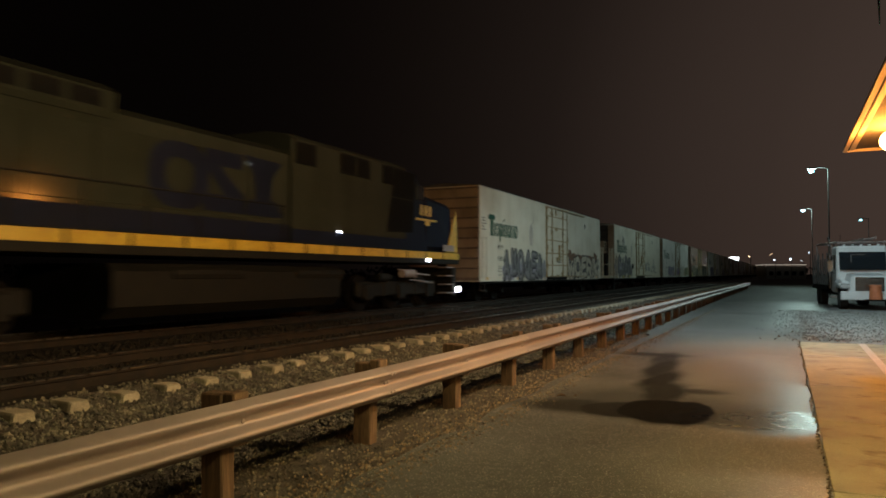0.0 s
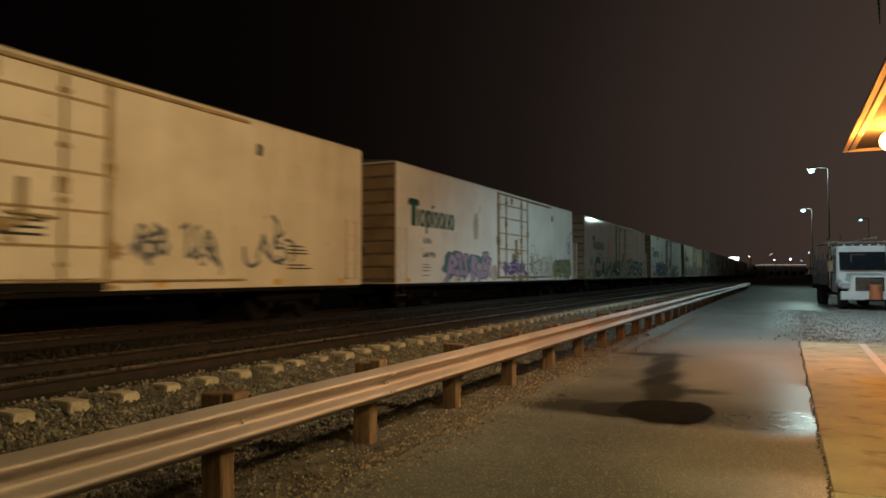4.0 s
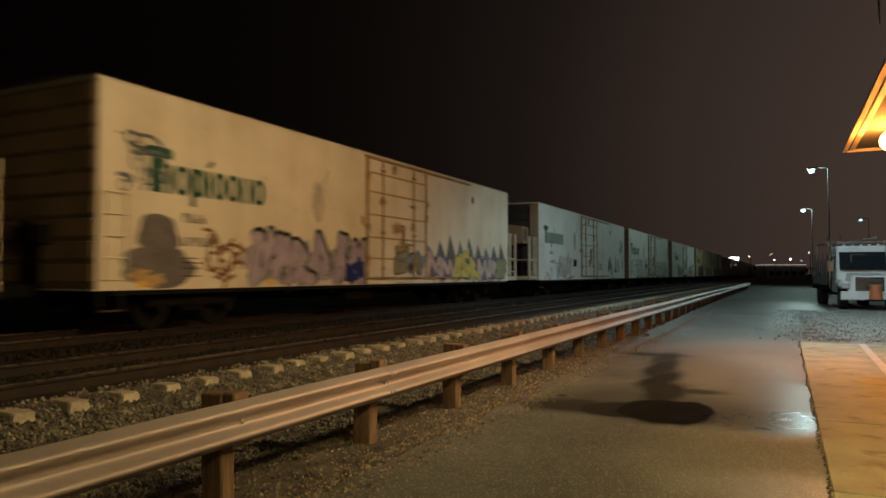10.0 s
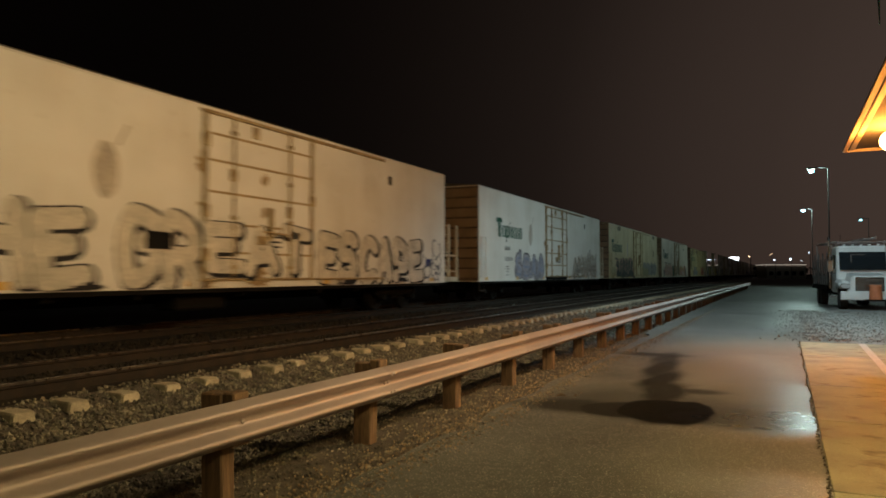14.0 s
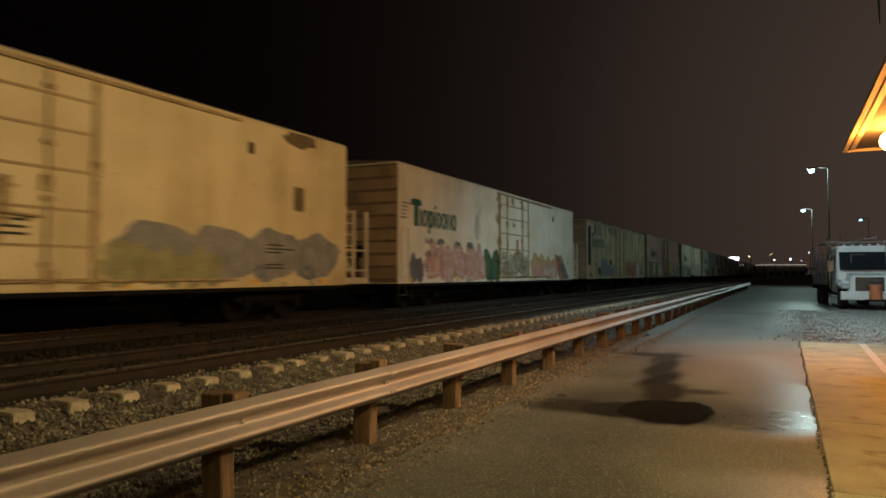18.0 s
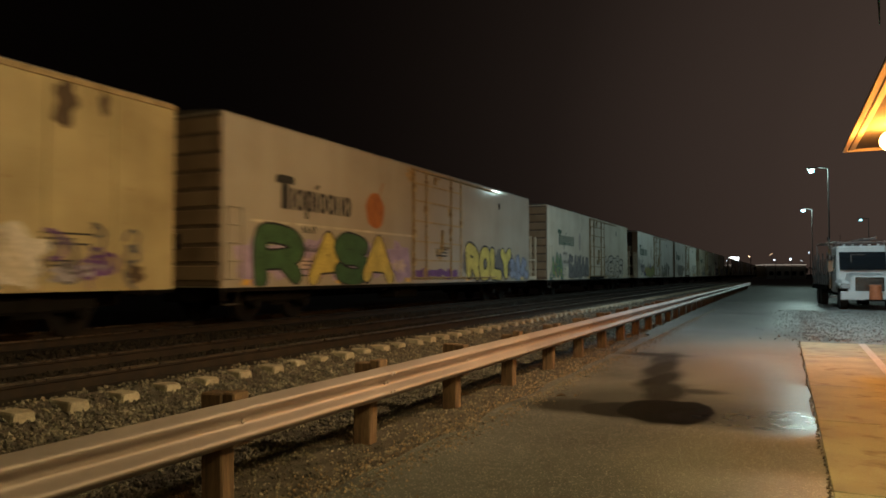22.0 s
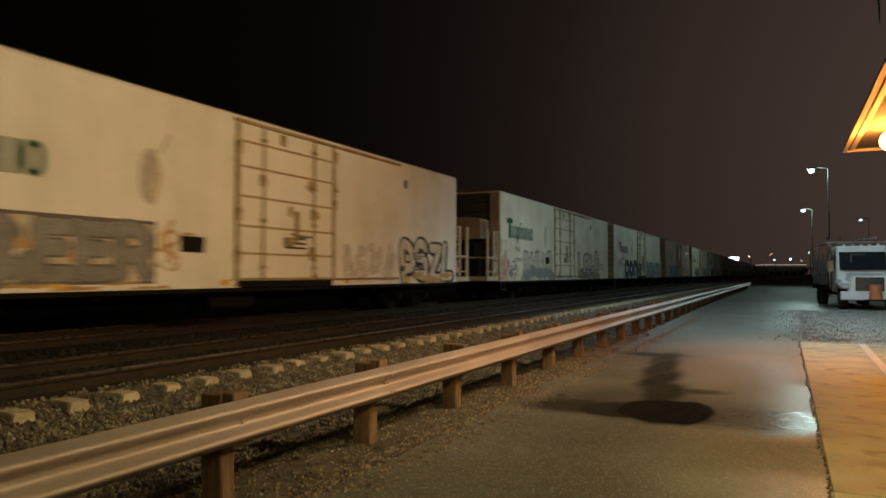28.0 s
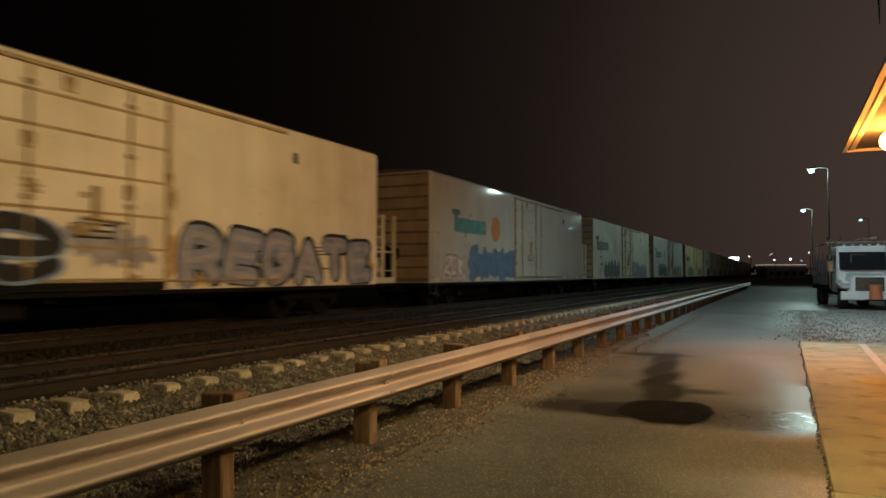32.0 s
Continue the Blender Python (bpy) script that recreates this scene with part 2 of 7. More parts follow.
def asphalt(name, dark, light, speck, dark_mirror):
    """Asphalt with dusty blotches and small pale stones; parts of it are wet and glossy, one puddle's dark reflection
    is painted in.
    """
    m, nt, b = nodes_of(name)
    n, l = nt.nodes, nt.links
    tc = n.new("ShaderNodeTexCoord")
    pos = tc.outputs["Object"]

    def noise_at(scale, detail, source=pos):
        q = n.new("ShaderNodeTexNoise")
        q.inputs["Scale"].default_value, q.inputs["Detail"].default_value = scale, detail
        l.new(source, q.inputs["Vector"])
        return q

    def blend(fac, a, c, kind="MIX"):
        q = n.new("ShaderNodeMix")
        q.data_type, q.blend_type = "RGBA", kind
        for s, v in (("Factor", fac), ("A", a), ("B", c)):
            if isinstance(v, tuple):
                q.inputs[s].default_value = (*v, 1)
            elif isinstance(v, float):
                q.inputs[s].default_value = v
            else:
                l.new(v, q.inputs[s])
        return q.outputs["Result"]

    def between(value, a, c, lo=0.0, hi=1.0):
        q = n.new("ShaderNodeMapRange")
        q.inputs["From Min"].default_value, q.inputs["From Max"].default_value = a, c
        q.inputs["To Min"].default_value, q.inputs["To Max"].default_value = lo, hi
        l.new(value, q.inputs["Value"])
        return q.outputs["Result"]

    # rims wander by a coarse and a fine noise
    wander, jit, add = noise_at(0.9, 5), n.new("ShaderNodeVectorMath"), n.new("ShaderNodeVectorMath")
    jit.operation, jit.inputs[1].default_value = "SUBTRACT", (0.5, 0.5, 0.5)
    l.new(wander.outputs["Color"], jit.inputs[0])
    big = n.new("ShaderNodeVectorMath")
    big.operation, big.inputs["Scale"].default_value = "SCALE", 0.42
    l.new(jit.outputs[0], big.inputs[0])
    l.new(pos, add.inputs[0])
    l.new(big.outputs[0], add.inputs[1])
    where = add.outputs[0]
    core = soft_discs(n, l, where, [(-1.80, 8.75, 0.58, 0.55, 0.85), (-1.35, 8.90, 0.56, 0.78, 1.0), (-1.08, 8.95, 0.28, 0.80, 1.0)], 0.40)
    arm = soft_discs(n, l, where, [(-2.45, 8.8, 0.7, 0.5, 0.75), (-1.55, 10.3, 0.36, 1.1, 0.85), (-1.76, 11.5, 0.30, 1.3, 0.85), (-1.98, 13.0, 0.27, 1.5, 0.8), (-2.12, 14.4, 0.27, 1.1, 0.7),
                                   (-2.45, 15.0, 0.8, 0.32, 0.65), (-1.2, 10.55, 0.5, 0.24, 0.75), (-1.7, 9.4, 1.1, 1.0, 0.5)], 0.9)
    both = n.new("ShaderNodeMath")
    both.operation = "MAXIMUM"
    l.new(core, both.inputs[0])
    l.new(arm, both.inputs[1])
    dark_mirror_mask = both.outputs[0]
    wet = soft_discs(n, l, where, [(-0.15, 8.9, 0.95, 0.95, 1.0), (-0.5, 8.7, 0.85, 0.6, 1.0), (-0.3, 10.6, 1.1, 1.9, 0.8), (-1.6, 9.6, 1.9, 1.7, 0.6), (-0.1, 6.0, 0.8, 0.55, 0.6),
                                   (-0.9, 12.8, 1.3, 2.6, 0.6), (-1.7, 27.0, 2.3, 5.5, 0.65), (0.0, 38, 3.0, 9.0, 0.5)], 0.9)
    base, fine, mott = noise_at(0.6, 6), noise_at(120, 3), noise_at(4.5, 5)
    col = blend(between(base.outputs["Fac"], 0.35, 0.65), dark, light)
    col = blend(0.55, col, blend(between(mott.outputs["Fac"], 0.35, 0.65), (0.62, 0.62, 0.62), (1.0, 1.0, 1.0)), "MULTIPLY")
    col = blend(0.6, col, blend(between(fine.outputs["Fac"], 0.36, 0.62), (0.45, 0.45, 0.45), (1.0, 1.0, 1.0)), "MULTIPLY")
    # pale patches in the lane put the eave lamp's light into the asphalt colour
    worn = soft_discs(n, l, where, [(-0.35, 13.0, 1.5, 4.2, 0.75), (-0.1, 6.8, 1.1, 2.2, 0.5), (-0.4, 17.0, 1.8, 3.0, 0.6)], 1.1)
    col = blend(worn, col, blend(between(fine.outputs["Fac"], 0.36, 0.62), (0.165, 0.165, 0.138), (0.33, 0.325, 0.27)))
    vo, sep = n.new("ShaderNodeTexVoronoi"), n.new("ShaderNodeSeparateColor")
    vo.inputs["Scale"].default_value = 105
    l.new(pos, vo.inputs["Vector"])
    l.new(vo.outputs["Color"], sep.inputs["Color"])
    col = blend(between(sep.outputs["Red"], 0.86, 1.0, 0.0, 0.8), col, speck)
    # the dark sky mirrored in the puddle is put into the base colour
    col = blend(between(dark_mirror_mask, 0.0, 0.95, 0.0, 1.0), col, dark_mirror)
    l.new(col, b.inputs["Base Color"])
    gloss = n.new("ShaderNodeMath")
    gloss.operation = "MULTIPLY"
    l.new(wet, gloss.inputs[0])
    l.new(between(mott.outputs["Fac"], 0.25, 0.6, 0.94, 1.0), gloss.inputs[1])
    l.new(between(gloss.outputs[0], 0.0, 1.0, 0.66, 0.27), b.inputs["Roughness"])
    shine, cut = between(wet, 0.0, 1.0, 0.4, 1.0), n.new("ShaderNodeMath")
    cut.operation = "MULTIPLY"
    l.new(shine, cut.inputs[0])
    l.new(between(dark_mirror_mask, 0.1, 0.9, 1.0, 0.04), cut.inputs[1])
    l.new(cut.outputs[0], b.inputs["Specular IOR Level"])
    bp = n.new("ShaderNodeBump")
    bp.inputs["Distance"].default_value = 0.006
    l.new(between(gloss.outputs[0], 0.0, 1.0, 0.9, 0.15), bp.inputs["Strength"])
    l.new(fine.outputs["Fac"], bp.inputs["Height"])
    l.new(bp.outputs["Normal"], b.inputs["Normal"])
    return m


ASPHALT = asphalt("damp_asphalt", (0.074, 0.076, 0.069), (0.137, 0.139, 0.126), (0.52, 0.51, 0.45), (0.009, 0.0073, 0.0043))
CONCRETE = surface("stained_concrete", (0.22, 0.21, 0.11), (0.60, 0.575, 0.345), 1.3, (0.42, 0.8), bump=0.5, fine=75, grain=0.42,
                   c3=(0.13, 0.105, 0.05), vary=0.12, spread=(0.26, 0.74))
LINE_PAINT = surface("worn_line_paint", (0.55, 0.52, 0.44), (0.72, 0.68, 0.58), 6, (0.5, 0.7), bump=0.1)
GRAVEL_GROUND = surface("dirt_and_gravel", (0.06, 0.052, 0.040), (0.135, 0.112, 0.085), 3.0, (0.8, 0.95), bump=0.9, fine=45,
                        c3=(0.05, 0.04, 0.03), bump_dist=0.03)
GREY_GRAVEL = surface("grey_crushed_gravel", (0.20, 0.20, 0.19), (0.30, 0.296, 0.275), 1.2, (0.55, 0.75), bump=0.25, fine=70, bump_dist=0.01, grain=0.7)
BALLAST = surface("ballast_stone", (0.065, 0.06, 0.045), (0.26, 0.235, 0.175), 6.0, (0.6, 0.9), bump=0.4, fine=30, island=0.55)
VERGE_STONE = surface("pale_verge_stone", (0.05, 0.042, 0.03), (0.30, 0.255, 0.19), 6.0, (0.6, 0.9), bump=0.4, fine=30, island=0.6)
# ballast of the track bed, much darker than on the bank
DARK_BALLAST = surface("dark_track_ballast", (0.010, 0.0076, 0.0042), (0.025, 0.0185, 0.0105), 5.0, (0.7, 0.95), bump=0.4, fine=30, island=0.5, spec=0.3)
LEAF = surface("dead_leaf", (0.17, 0.115, 0.06), (0.40, 0.30, 0.19), 9.0, (0.6, 0.85), bump=0.1, island=0.5)
TIE = surface("concrete_tie", (0.30, 0.265, 0.19), (0.47, 0.415, 0.30), 5.0, (0.7, 0.9), bump=0.3, vary=0.12)
RAIL = surface("rusty_rail_side", (0.013, 0.009, 0.006), (0.030, 0.020, 0.012), 5.0, (0.65, 0.85), 0.1, spec=0.25)
RAIL_TOP = surface("polished_rail_head", (0.30, 0.28, 0.26), (0.42, 0.40, 0.37), 9.0, (0.22, 0.35), 1.0, bump=0.05)
ZINC = surface("weathered_galvanised_steel", (0.31, 0.257, 0.243), (0.45, 0.385, 0.365), 1.5, (0.40, 0.56), 0.5, bump=0.0, fine=40,
               stretch=(1, 0.25, 1), grain=0.92)
POST_WOOD = surface("weathered_timber_post", (0.10, 0.058, 0.032), (0.21, 0.13, 0.07), 4.0, (0.7, 0.9), bump=0.5, fine=22,
                    stretch=(6, 6, 0.5), vary=0.2)
EAVE_WOOD = surface("painted_eave_board", (0.50, 0.40, 0.28), (0.62, 0.52, 0.38), 2.0, (0.5, 0.7), bump=0.15, stretch=(4, 0.3, 1))
WALL = surface("painted_board_wall", (0.42, 0.36, 0.28), (0.52, 0.46, 0.36), 2.0, (0.6, 0.8))
SHINGLE = surface("dark_shingles", (0.03, 0.028, 0.026), (0.06, 0.055, 0.05), 9.0, (0.8, 0.95), bump=0.5)
TRUCK_WHITE = surface("white_truck_enamel", (0.70, 0.72, 0.72), (0.82, 0.84, 0.84), 1.5, (0.28, 0.4), bump=0.02)
CHROME = surface("dull_chrome", (0.55, 0.55, 0.55), (0.7, 0.7, 0.7), 5, (0.15, 0.3), 1.0, bump=0)
GRILLE = surface("dark_grille", (0.10, 0.09, 0.085), (0.17, 0.16, 0.15), 8, (0.4, 0.5), 0.5)
RUBBER = surface("tyre_rubber", (0.015, 0.015, 0.015), (0.03, 0.03, 0.03), 6, (0.7, 0.9))
DRUM_ORANGE = surface("faded_orange_plastic", (0.50, 0.15, 0.06), (0.62, 0.22, 0.10), 4, (0.5, 0.6))
STEEL_POLE = surface("galvanised_pole", (0.055, 0.055, 0.052), (0.09, 0.09, 0.085), 3, (0.5, 0.7), 0.4)
LOCO_GREY = car_paint("loco_grey_paint", (0.037, 0.040, 0.030), (0.023, 0.025, 0.018), 0.11, 0.15, 0.06, 0.13)
LOCO_BLUE = surface("loco_blue_paint", (0.003, 0.006, 0.022), (0.006, 0.010, 0.032), 1.5, (0.6, 0.8), bump=0.03, spec=0.2)
LOCO_YELLOW = surface("loco_yellow_paint", (0.62, 0.40, 0.03), (0.78, 0.54, 0.06), 3, (0.35, 0.5), bump=0.03, c3=(0.35, 0.22, 0.04))
LOCO_DARK = surface("loco_dark_running_gear", (0.005, 0.0045, 0.003), (0.015, 0.0135, 0.009), 3, (0.55, 0.85), spec=0.25)
GLOW_WARM = glow("sodium_glow", (1.0, 0.55, 0.16), 26.0)
GLOW_COOL = glow("mercury_glow", (0.32, 0.86, 1.0), 5.0)
GLOW_WHITE = glow("white_glow", (0.9, 0.95, 1.0), 5.0)
GLOW_STEP = glow("step_lamp_glow", (0.9, 0.95, 1.0), 30.0)
GLOW_FAR = glow("far_lamp_glow", (0.72, 0.85, 1.0), 6.0)
GLOW_EDGE = glow("lit_edge_glow", (1.0, 0.86, 0.72), 0.42)
GLOW_FAR_WARM = glow("far_warm_lamp_glow", (1.0, 0.62, 0.35), 5.0)


def glass(name, colour, rough):
    m, nt, b = nodes_of(name)
    b.inputs["Base Color"].default_value = (*colour, 1)
    b.inputs["Roughness"].default_value = rough
    b.inputs["Transmission Weight"].default_value = 0.25
    b.inputs["Specular IOR Level"].default_value = 0.6
    return m


PANE = glass("dark_window_glass", (0.02, 0.025, 0.03), 0.06)
LENS = glass("lamp_lens_glass", (0.5, 0.5, 0.5), 0.1)

# ---- mesh helpers ----


def box(bm, x0, x1, y0, y1, z0, z1, bevel=0.0, m=None):
    made = bmesh.ops.create_cube(bm, size=1.0)["verts"]
    bmesh.ops.scale(bm, vec=(x1 - x0, y1 - y0, z1 - z0), verts=made)
    bmesh.ops.translate(bm, vec=((x0 + x1) / 2, (y0 + y1) / 2, (z0 + z1) / 2), verts=made)
    if bevel:
        edges = list({e for v in made for e in v.link_edges})
        made = [f for f in bmesh.ops.bevel(bm, geom=edges, offset=bevel, segments=1, affect="EDGES")["verts"]]
    if m is not None:
        bmesh.ops.transform(bm, matrix=m, verts=made)
    return made


def rod(bm, a, b, r, sides=8, r2=None):
    a, b = Vector(a), Vector(b)
    q = (b - a).to_track_quat("Z", "Y").to_matrix().to_4x4()
    bmesh.ops.create_cone(bm, cap_ends=True, segments=sides, radius1=r, radius2=r if r2 is None else r2, depth=(b - a).length,
                          matrix=Matrix.Translation((a + b) / 2) @ q)


def ball(bm, at, r, u=12, v=8, scale=(1, 1, 1)):
    bmesh.ops.create_uvsphere(bm, u_segments=u, v_segments=v, radius=r,
                              matrix=Matrix.Translation(at) @ Matrix.Diagonal((*scale, 1)))


def extrude_profile(bm, pts, y0, y1):
    """A closed profile of (x, z) points drawn out along y."""
    a = [bm.verts.new((x, y0, z)) for x, z in pts]
    b = [bm.verts.new((x, y1, z)) for x, z in pts]
    n = len(pts)
    for i in range(n):
        bm.faces.new((a[i], a[(i + 1) % n], b[(i + 1) % n], b[i]))
    bm.faces.new(a[::-1])
    bm.faces.new(b)
    bmesh.ops.recalc_face_normals(bm, faces=bm.faces[:])


def mesh_of(bm, name, smooth=False):
    me = bpy.data.meshes.new(name)
    bmesh.ops.recalc_face_normals(bm, faces=bm.faces[:])
    bm.to_mesh(me)
    bm.free()
    if smooth:
        me.polygons.foreach_set("use_smooth", [True] * len(me.polygons))
    return me


def part(name, bm, material, parent, label="", smooth=False):
    """One mesh object under a thing or a part; takes a bmesh or a finished mesh."""
    me = bm if isinstance(bm, bpy.types.Mesh) else mesh_of(bm, name, smooth)
    if not me.materials:
        me.materials.append(material)
    ob = new(name, me)
    ob.parent = parent
    if label:
        ob["label"] = label
    return ob


def thing(name, label, category, at=(0, 0, 0), group="", kind="", turn=0.0):
    ob = new(name)
    ob.matrix_basis = pose(*at, 0, 0, turn)
    return tagged(ob, label, category, group, kind)


def solo(name, bm, material, label, category, group="", kind="", smooth=False):
    me = mesh_of(bm, name, smooth)
    me.materials.append(material)
    return tagged(new(name, me), label, category, group, kind)


MESHES = {}


def shared(key, build):
    """The mesh of that key, built the first time that it is asked for."""
    if key not in MESHES:
        bm = bmesh.new()
        build(bm)
        MESHES[key] = mesh_of(bm, key)
    return MESHES[key]


# ---- ground, road, slab ----
RAIL_Z = 0.55
NEAR_TRACK, FAR_TRACK = -7.80, -12.15


def ground_sheet():
    """One sheet to the horizon: level yard, ballast bank under both tracks."""
    prof = [(-1800, -0.6), (-60, -0.6), (-17.5, -0.55), (-14.6, 0.385), (-6.86, 0.385), (-6.68, 0.31), (-6.35, 0.22), (-4.75, -0.06), (-4.2, -0.07), (-3.0, -0.02), (30, -0.02), (1800, -0.02)]
    ys = [-1500, -60, -12] + list(range(-8, 60, 2)) + [80, 120, 200, 400, 1800]
    bm = bmesh.new()
    rows = [[bm.verts.new((x, y, z + (0.012 * noise.noise((x * 0.7, y * 0.4, 3)) if -20 < x < -4 else 0))) for x, z in prof] for y in ys]
    for r0, r1 in zip(rows, rows[1:]):
        for i in range(len(prof) - 1):
            bm.faces.new((r0[i], r0[i + 1], r1[i + 1], r1[i]))
    solo("ground", bm, GRAVEL_GROUND, "brown dirt and ballast bank beside the tracks", "ground", kind="structure", smooth=True)


def asphalt_drive():
    """The drive along the fence, with a ragged edge on the track side."""
    bm = bmesh.new()
    left, right = [], []
    y = -14.0
    while y < 118:
        wob = 0.13 * noise.noise((0.0, y * 0.9, 1.0)) + 0.05 * noise.noise((5.0, y * 3.1, 1.0))
        left.append((-3.08 - 0.014 * max(0, y) + wob + (-0.2 if y > 20 else 0), y))
        right.append((9.0 if y < 40 else 7.0, y))
        y += 0.35 if y < 30 else 1.5
    top = [[bm.verts.new((*p, 0.0)) for p in side] for side in (left, right)]
    low = [[bm.verts.new((*p, -0.12)) for p in side] for side in (left, right)]
    for i in range(len(left) - 1):
        bm.faces.new((top[0][i], top[1][i], top[1][i + 1], top[0][i + 1]))
        bm.faces.new((top[0][i + 1], low[0][i + 1], low[0][i], top[0][i]))
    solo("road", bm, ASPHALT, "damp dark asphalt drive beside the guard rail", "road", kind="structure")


def blob_sheet(name, discs, z, mat, label, category, step=0.05, fuzz=0.25, seed=1.0, kind=""):
    """A flat patch whose outline is the rim of several overlapping soft discs."""
    xs = [d[0] for d in discs]
    ys = [d[1] for d in discs]
    r = max(max(d[2], d[3]) for d in discs)
    x0, x1, y0, y1 = min(xs) - r, max(xs) + r, min(ys) - r, max(ys) + r
    bm = bmesh.new()
    cells = {}

    def vert(i, j):
        if (i, j) not in cells:
            cells[i, j] = bm.verts.new((x0 + i * step, y0 + j * step, z))
        return cells[i, j]

    for i in range(int((x1 - x0) / step)):
        for j in range(int((y1 - y0) / step)):
            x, y = x0 + (i + 0.5) * step, y0 + (j + 0.5) * step
            v = max(1 - math.hypot((x - a) / ra, (y - b) / rb) for a, b, ra, rb in discs)
            v += fuzz * noise.noise((x * 1.6, y * 1.2, seed)) + 0.4 * fuzz * noise.noise((x * 6, y * 5, seed))
            if v > 0.12:
                bm.faces.new((vert(i, j), vert(i + 1, j), vert(i + 1, j + 1), vert(i, j + 1)))
    solo(name, bm, mat, label, category, kind=kind)


def concrete_apron():
    """Concrete slabs of the walkway at the station, with open joints between."""
    root = thing("pavement", "stained concrete slabs of the station walkway", "pavement", kind="structure")
    bm = bmesh.new()
    box(bm, 0.31, 7.0, -13.9, 19.2, -0.11, -0.012)
    part("bed", bm, GRAVEL_GROUND, root)
    cuts = [-14.0, -10.5, -7.0, -3.5, 0.0, 3.0, 6.15, 9.05, 11.9, 16.1, 19.28]
    for a, b in zip(cuts, cuts[1:]):
        for x0, x1 in ((0.30, 2.55), (2.565, 4.8), (4.815, 7.0)):
            bm = bmesh.new()
            box(bm, x0, x1, a + 0.008, b - 0.008, -0.10, 0.012 + random.uniform(-0.003, 0.003), 0.008)
            part("slab", bm, CONCRETE, root)
    for y in (11.9, 16.1):
        bm = bmesh.new()
        box(bm, 0.31, 6.9, y - 0.022, y + 0.022, -0.05, 0.0175, 0.003)
        part("joint_seal", bm, LINE_PAINT, root, "pale joint seal")
    bm = bmesh.new()
    v = [bm.verts.new(p) for p in ((1.52, 19.2, 0.0215), (1.66, 19.2, 0.0215), (1.56, 12.0, 0.0215), (1.42, 12.0, 0.0215))]
    bm.faces.new(v)
    solo("painted_line", bm, LINE_PAINT, "worn pale parking line painted on the concrete", "road marking", kind="structure")


ground_sheet()
asphalt_drive()
concrete_apron()


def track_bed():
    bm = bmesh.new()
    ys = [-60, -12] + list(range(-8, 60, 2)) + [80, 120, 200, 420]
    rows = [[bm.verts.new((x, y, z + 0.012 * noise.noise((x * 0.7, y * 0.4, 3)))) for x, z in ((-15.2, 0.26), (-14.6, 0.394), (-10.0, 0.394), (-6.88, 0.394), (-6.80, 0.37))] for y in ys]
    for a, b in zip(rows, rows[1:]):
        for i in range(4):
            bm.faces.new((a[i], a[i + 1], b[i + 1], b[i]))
    solo("track_bed", bm, DARK_BALLAST, "oily dark ballast bed of the tracks", "track bed", kind="structure", smooth=True)


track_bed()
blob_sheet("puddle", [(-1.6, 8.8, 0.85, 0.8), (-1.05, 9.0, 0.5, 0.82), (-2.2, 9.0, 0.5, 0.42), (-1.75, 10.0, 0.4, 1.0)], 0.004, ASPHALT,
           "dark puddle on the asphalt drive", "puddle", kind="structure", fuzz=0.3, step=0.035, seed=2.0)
blob_sheet("gravel_patch", [(3.2, 26.0, 3.0, 7.0), (4.5, 32.0, 4.0, 10.0), (2.5, 21.9, 2.4, 2.4), (2.2, 29.0, 1.9, 5.0)], 0.007, GREY_GRAVEL,
           "grey crushed gravel spread on the yard", "gravel", step=0.06, fuzz=0.5, kind="structure", seed=4.0)


def stones(name, count, spots, size, mat, label, seed):
    """Many small angular stones as one mesh. spots(rng) gives a place for one."""
    rng = np.random.default_rng(seed)
    base = np.array([(1, 0, 0), (-1, 0, 0), (0, 1, 0), (0, -1, 0), (0, 0, 1), (0, 0, -1)], float)
    tri = np.array([(0, 2, 4), (2, 1, 4), (1, 3, 4), (3, 0, 4), (2, 0, 5), (1, 2, 5), (3, 1, 5), (0, 3, 5)])
    verts, faces = [], []
    for i in range(count):
        s = size * rng.uniform(0.5, 1.3)
        v = base * s * rng.uniform(0.55, 1.2, (6, 1))
        a, b = rng.uniform(0, 6.28, 2)
        ca, sa, cb, sb = math.cos(a), math.sin(a), math.cos(b), math.sin(b)
        v = v @ np.array([(ca, sa, 0), (-sa, ca, 0), (0, 0, 1)]) @ np.array([(1, 0, 0), (0, cb, sb), (0, -sb, cb)])
        verts.append(v + np.array(spots(rng)))
        faces.append(tri + 6 * i)
    me = bpy.data.meshes.new(name)
    me.from_pydata(np.concatenate(verts).tolist(), [], np.concatenate(faces).tolist())
    me.materials.append(mat)
    tagged(new(name, me), label, "gravel", kind="stuff")


def bank_z(x):
    return float(np.interp(x, [-14.6, -6.86, -6.68, -6.35, -4.75, -4.2, -3.0], [0.385, 0.385, 0.31, 0.22, -0.06, -0.07, -0.02]))


def bank_spot(rng):
    x = rng.uniform(-6.85, -4.4)
    y = 2.0 + 34 * rng.random() ** 1.7
    return x, y, bank_z(x) + 0.012


def verge_spot(rng):
    x = rng.uniform(-4.5, -3.0) if rng.random() < 0.75 else rng.normal(-3.05, 0.12)
    y = 1.8 + 34 * rng.random() ** 1.8
    return x, y, bank_z(x) + 0.008 + (0.012 if x > -3.1 else 0)


def middle_spot(rng):
    x = rng.uniform(-10.9, -9.1) if rng.random() < 0.6 else rng.uniform(-8.4, -7.2)
    y = 4.0 + 40 * rng.random() ** 1.5
    return x, y, bank_z(x) + 0.02


